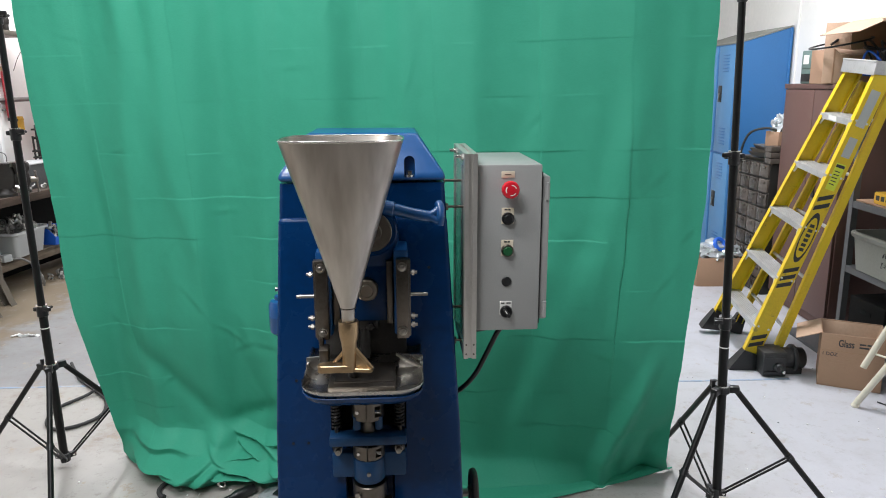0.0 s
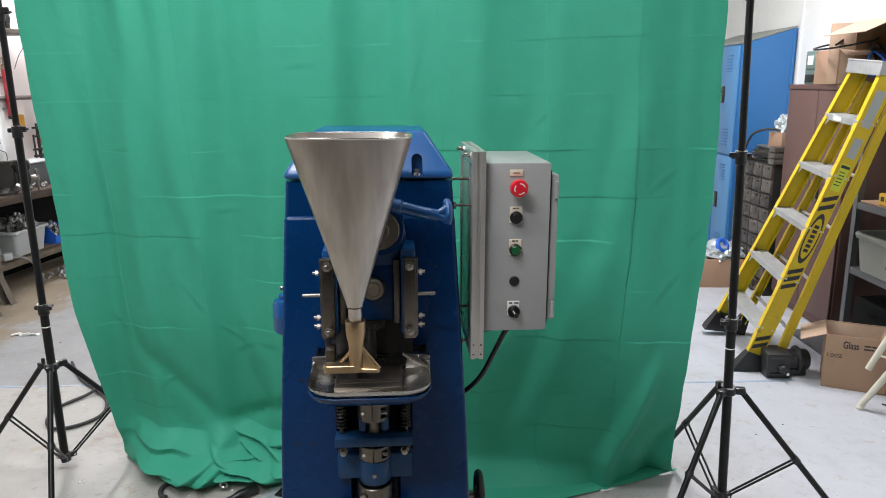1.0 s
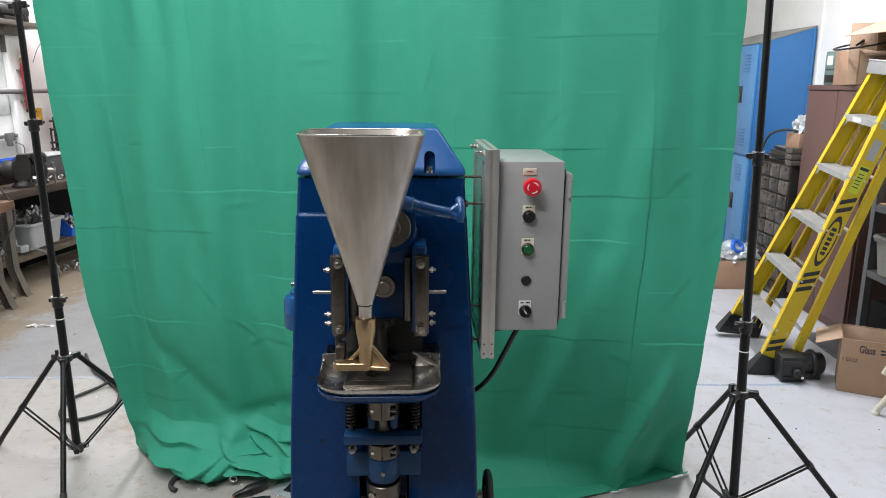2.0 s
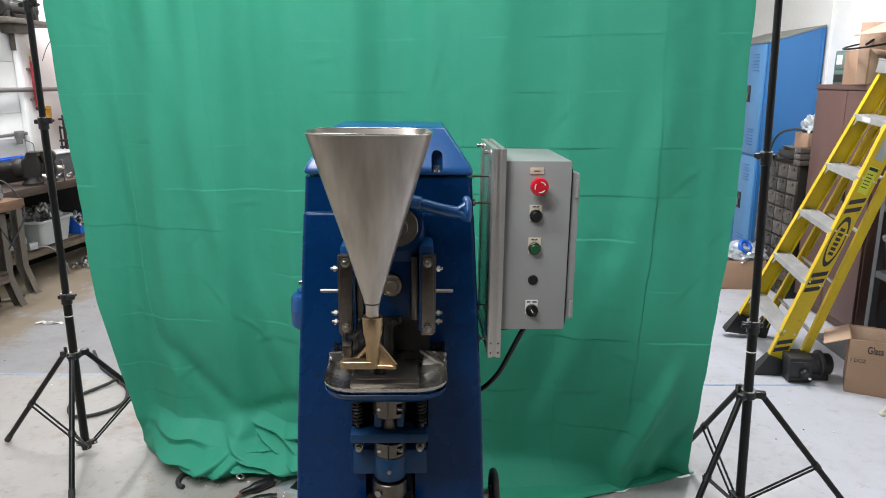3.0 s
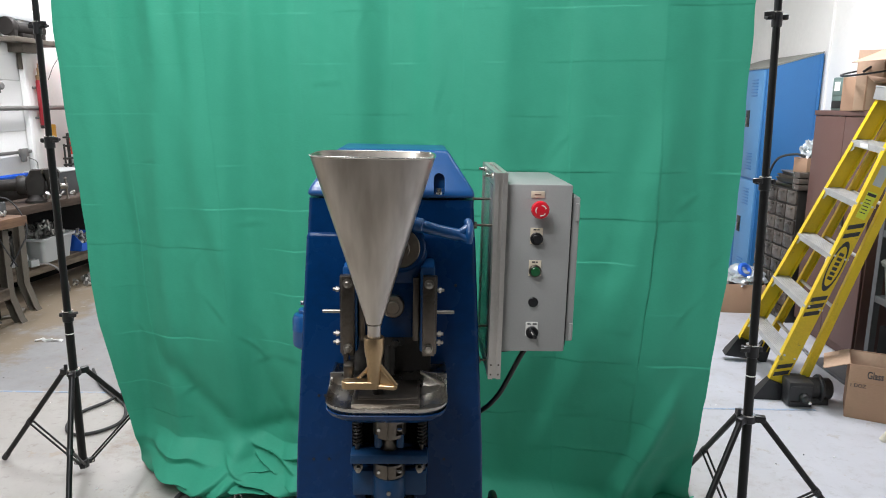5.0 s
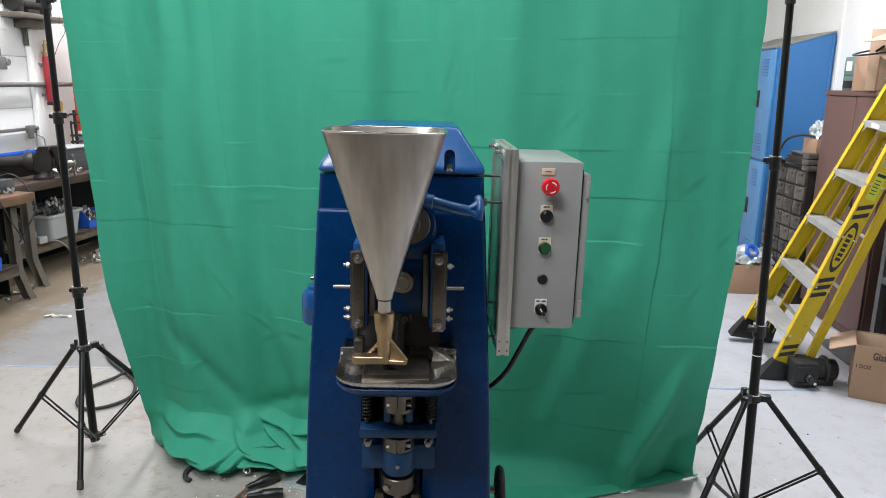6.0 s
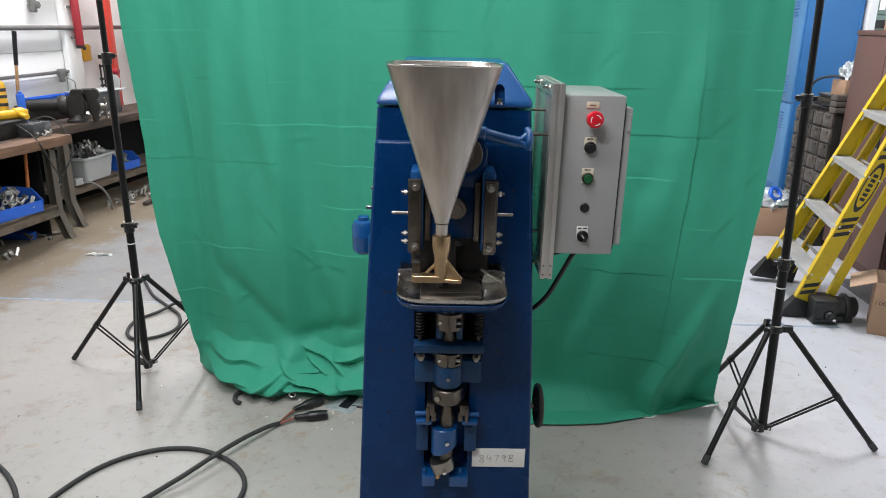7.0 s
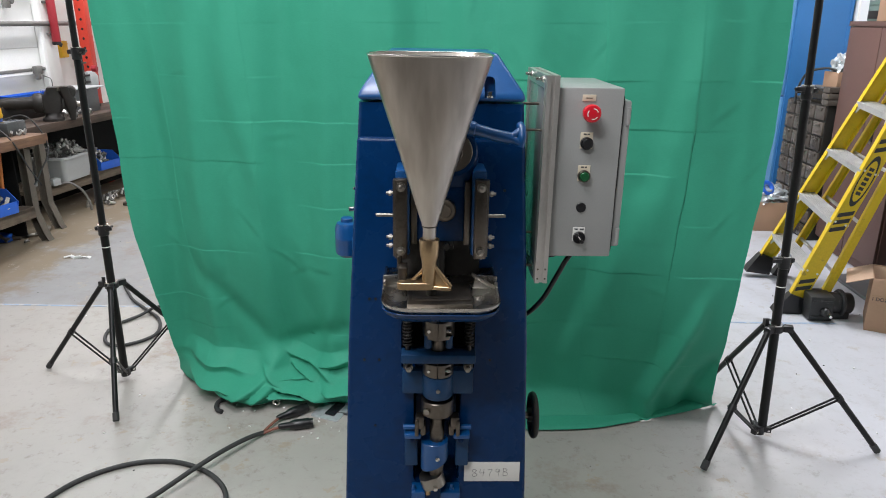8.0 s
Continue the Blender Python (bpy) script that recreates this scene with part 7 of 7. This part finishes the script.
b = bmesh.new()
cyl(b, (-3.575, 4.89, 0.28), (-3.535, 4.90, 0.742), 0.013, seg=14, bev=0.002)
solid("wooden_pole", b, ORANGE, "orange wooden pole leaning upright on the under-shelf", "pole")

# bench vise
vs = thing("bench_vise", N2 @ pose(-0.09, -0.55, BZ, 0, 0, 214) @ Matrix.Diagonal((0.98, 1.0, 1.12, 1)), "large greasy cast-iron bench vise with long slide", "vise")
b = bmesh.new()
lathe(b, [(0, 0), (0.085, 0), (0.085, 0.018), (0.066, 0.03), (0.055, 0.05), (0.055, 0.09), (0, 0.09)], 24)
loft(b, [rounded(0.14, 0.11, 0.04, 5, 0.06), rounded(0.19, 0.12, 0.05, 5, 0.11), rounded(0.19, 0.12, 0.05, 5, 0.17), rounded(0.12, 0.12, 0.03, 5, 0.205, -0.02), rounded(0.090, 0.135, 0.012, 5, 0.245, -0.03)])
lathe(b, [(0, 0.0), (0.072, 0.0), (0.076, 0.02), (0.076, 0.05), (0.066, 0.07), (0, 0.07)], 22, Matrix.Translation((0.06, 0, 0.13)) @ Matrix.Rotation(math.pi / 2, 4, "Y"))
part("vise_body", b, CAST, vs)
b = bmesh.new()
lathe(b, [(0, 0.0), (0.050, 0.0), (0.052, 0.10), (0.046, 0.13), (0.044, 0.30), (0.038, 0.34), (0.024, 0.35), (0, 0.35)], 22, Matrix.Translation((0.03, 0, 0.135)) @ Matrix.Rotation(math.pi / 2, 4, "Y"))
part("slide_bar", b, CAST, vs)
b = bmesh.new()
loft(b, [rounded(0.040, 0.06, 0.015, 5, 0.0, -0.150), rounded(0.052, 0.08, 0.020, 5, 0.03, -0.150), rounded(0.062, 0.085, 0.022, 5, 0.06, -0.148), rounded(0.095, 0.12, 0.03, 5, 0.10, -0.15), rounded(0.095, 0.12, 0.03, 5, 0.16, -0.145), rounded(0.075, 0.125, 0.018, 5, 0.205, -0.125), rounded(0.066, 0.138, 0.010, 5, 0.248, -0.112)])
box(b, (-0.09, 0, 0.125), (0.12, 0.075, 0.08), 0.012)
cyl(b, (-0.158, -0.056, 0.208), (-0.158, 0.056, 0.208), 0.044, seg=24, bev=0.008)
part("front_jaw", b, CAST, vs)
for x in (-0.080, -0.068):
    b = bmesh.new()
    box(b, (x, 0, 0.234), (0.010, 0.130, 0.030), 0.002)
    part("jaw_plate", b, DARKSTEEL, vs, "worn steel jaw plate")
b = bmesh.new()
cyl(b, (-0.19, 0, 0.115), (-0.255, 0, 0.115), 0.022, seg=16, bev=0.003)
cyl(b, (-0.240, -0.06, 0.02), (-0.240, 0.04, 0.175), 0.008, seg=10)
for s_ in (-1, 1):
    lathe(b, [(0, -0.012), (0.009, -0.009), (0.013, 0), (0.009, 0.009), (0, 0.012)], 10, Matrix.Translation((-0.240, -0.01 + 0.05 * s_, 0.0975 + 0.0775 * s_)))
part("vise_handle", b, STEEL, vs, "worn steel vise screw and handle")
# tray behind the vise, long grey case, machine parts at the far end
b = bmesh.new()
box(b, (-0.43, -0.50, BZ + 0.075), (0.14, 0.56, 0.15), 0.008)
box(b, (-0.357, -0.50, BZ + 0.11), (0.006, 0.20, 0.03), 0.003)
solid("steel_case", b, CAST, "dark steel case at the back of the bench", "case", m=N2)
b = bmesh.new()
loft(b, [rounded(0.11, 0.46, 0.02, 4, 0, -0.43, -0.44), rounded(0.13, 0.50, 0.03, 4, 0.055, -0.43, -0.44), rounded(0.12, 0.49, 0.03, 4, 0.055, -0.43, -0.44), rounded(0.10, 0.45, 0.02, 4, 0.006, -0.43, -0.44)])
solid("tray", b, BIN, "blue plastic tray lying on the dark steel case", "tray", m=N2 @ pose(0, 0, BZ + 0.15))
b = bmesh.new()
box(b, (-0.30, 0.02, BZ + 0.10), (0.24, 0.34, 0.20), 0.006)
box(b, (-0.30, 0.02, BZ + 0.205), (0.25, 0.35, 0.012), 0.003)
solid("steel_case", b, SHELFGREY, "dull grey steel case on the bench", "case", m=N2)
b = bmesh.new()
box(b, (-0.30, 0.02, BZ + 0.217), (0.30, 0.50, 0.010), 0.002)
solid("sheet", b, TUBGREY, "pale grey sheet lying across the cases", "sheet", m=N2)
scrap_heap("loose_parts", N2 @ pose(-0.16, -0.22, BZ), 0.10, 0.16, 14, 41, "dull metal parts lying on the bench beside the vise", 0.0, 0.03, 0.9)
scrap_heap("loose_parts", N1 @ pose(-0.16, 0.62, BZ), 0.07, 0.08, 7, 43, "small metal parts lying on the near bench", 0.0, 0.02, 0.6)
dp = thing("drill_stand", N2 @ pose(-0.42, 0.34, BZ + 0.0, 0, 0, 10), "small dark drill stand on the bench", "drill stand")
b = bmesh.new()
box(b, (0, 0, 0.015), (0.16, 0.20, 0.03), 0.005)
part("base", b, CAST, dp)
b = bmesh.new()
cyl(b, (0, 0.0, 0.03), (0, 0.0, 0.54), 0.014, seg=14)
cyl(b, (0, -0.08, 0.20), (0, -0.08, 0.44), 0.009, seg=12)
part("column", b, CAST, dp)
for z in (0.24, 0.30, 0.42, 0.50):
    b = bmesh.new()
    box(b, (0, 0.0, z), (0.05, 0.16 if z < 0.4 else 0.10, 0.018), 0.004)
    part("arm", b, CAST, dp)
b = bmesh.new()
loft(b, [rounded(0.09, 0.16, 0.03, 4, 0, -0.02, 0.14), rounded(0.10, 0.18, 0.03, 4, 0.12, -0.02, 0.14), rounded(0.05, 0.12, 0.02, 4, 0.17, -0.02, 0.14)])
part("head", b, TUBGREY, dp, "pale grey drill head", at=pose(0, 0.02, 0.16))
b = bmesh.new()
cyl(b, (0.04, 0.10, 0.36), (0.09, 0.10, 0.36), 0.03, seg=18, bev=0.004)
part("knob", b, REDPAINT, dp, "red knob")

# red shop press beyond the benches
rp = thing("shop_press", pose(-3.93, 7.02, 0, 0, 0, 0), "orange-red drilled steel shop press frame", "shop press")
for y in (0.0, 0.62):
    t = bmesh.new()
    box(t, (0, y, 1.0), (0.10, 0.012, 2.0), 0.002)
    for e in (-0.045, 0.045):
        box(t, (e, y + 0.04, 1.0), (0.010, 0.08, 2.0), 0.002)
    u = part("upright", t, PRESSRED, rp)
    for k in range(15):
        t = bmesh.new()
        cyl(t, (0, y - 0.0062, 0.55 + 0.09 * k), (0, y - 0.0072, 0.55 + 0.09 * k), 0.013, seg=12)
        part("pin_hole", t, BLACK, u)
for z in (0.12, 1.96):
    b = bmesh.new()
    box(b, (0, 0.36, z), (0.08, 0.55, 0.12), 0.004)
    part("cross_beam", b, PRESSRED, rp)

# things on the near bench
tc = thing("tool_box", N1 @ pose(-0.40, 0.42, BZ, 0, 0, 5), "low dark grey tool box on the bench", "tool box")
b = bmesh.new()
box(b, (0, 0, 0.055), (0.30, 0.42, 0.11), 0.012)
part("tool_box_body", b, BLACKSTEEL, tc)
b = bmesh.new()
box(b, (0, 0, 0.118), (0.31, 0.43, 0.016), 0.005)
part("tool_box_lid", b, RUBBER, tc)
yt = thing("grease_gun", N1 @ pose(-0.36, 0.50, BZ + 0.126, 0, 0, 82), "yellow power grease gun lying on the tool box", "grease gun")
b = bmesh.new()
cyl(b, (-0.24, 0, 0.036), (0.14, 0, 0.036), 0.034, seg=20, bev=0.008)
cyl(b, (0.10, 0, 0.038), (0.19, 0, 0.038), 0.042, seg=20, bev=0.010)
part("barrel", b, YPLAS, yt)
b = bmesh.new()
box(b, (0.20, 0, 0.036), (0.03, 0.06, 0.06), 0.012)
cyl(b, (0.14, -0.03, 0.03), (0.10, -0.14, 0.02), 0.020, seg=14, bev=0.005)
part("handle", b, YPLAS, yt)
b = bmesh.new()
box(b, (0, 0, 0.05), (0.18, 0.22, 0.10), 0.01)
solid("parts_case", b, surface("smoky_clear_plastic", (0.06, 0.064, 0.066), 0.2, 0, 0.2, 8, 60, 0.03), "smoky grey plastic parts case on the bench", "case", m=N1 @ pose(-0.24, 0.64, BZ, 0, 0, 8))
b = bmesh.new()
sweep(b, spline([(-0.25, 0.50, BZ + 0.10), (-0.10, 0.45, BZ + 0.05), (0.0, 0.42, BZ - 0.02), (0.012, 0.50, BZ - 0.20), (0.01, 0.60, BZ - 0.36)], 8), 0.005, 8)
solid("air_line", b, RUBBER, "thin dark air line hanging over the bench edge", "cable", m=N1)
b = bmesh.new()
sweep(b, spline([(-0.30, 0.70, BZ + 0.10), (-0.16, 0.74, BZ + 0.13), (-0.05, 0.75, BZ + 0.03), (0.012, 0.73, BZ - 0.12), (-0.02, 0.66, BZ - 0.26), (-0.05, 0.60, BZ - 0.36)], 8), 0.006, 8)
solid("air_line", b, RUBBER, "dark air line looping down from the bench end", "cable", m=N1)
cn = thing("canister", N1 @ pose(-0.52, 0.70, BZ), "tall yellow canister with black label stripes on the bench", "canister")
b = bmesh.new()
lathe(b, [(0, 0), (0.042, 0), (0.042, 0.36), (0.034, 0.385), (0.018, 0.39), (0.018, 0.42), (0, 0.42)], 20)
part("canister_body", b, YPLAS, cn)
for z in (0.22, 0.28, 0.33):
    b = bmesh.new()
    lathe(b, [(0.0422, z - 0.012), (0.0430, z - 0.012), (0.0430, z + 0.012), (0.0422, z + 0.012), (0.0422, z - 0.012)], 20)
    part("label_stripe", b, INK, cn)
b = bmesh.new()
box(b, (0, 0, 0.16), (0.042, 0.05, 0.28), 0.008)
cyl(b, (0, 0, 0.295), (0, 0, 0.320), 0.014, seg=16, bev=0.003)
solid("bottle", b, BIN, "blue upright capped container on the bench", "container", m=N1 @ pose(-0.365, 0.720, BZ))
# long handle standing behind the bench
hd = thing("sledge_hammer", pose(-4.00, 5.42, 0.0, -3, 5, 0), "long wooden-handled tool with black grip leaning at the wall", "hammer")
b = bmesh.new()
cyl(b, (0, 0, 0.25), (0, 0, 1.32), 0.014, 0.013, seg=14)
part("handle", b, HANDLEWOOD, hd)
b = bmesh.new()
cyl(b, (0, 0, 1.31), (0, 0, 1.58), 0.016, 0.018, seg=14, bev=0.004)
part("grip", b, BLACK, hd, "black rubber grip")
b = bmesh.new()
box(b, (0, 0, 0.19), (0.07, 0.16, 0.08), 0.01)
box(b, (0, 0, 0.08), (0.05, 0.05, 0.16), 0.006)
part("head", b, CAST, hd)
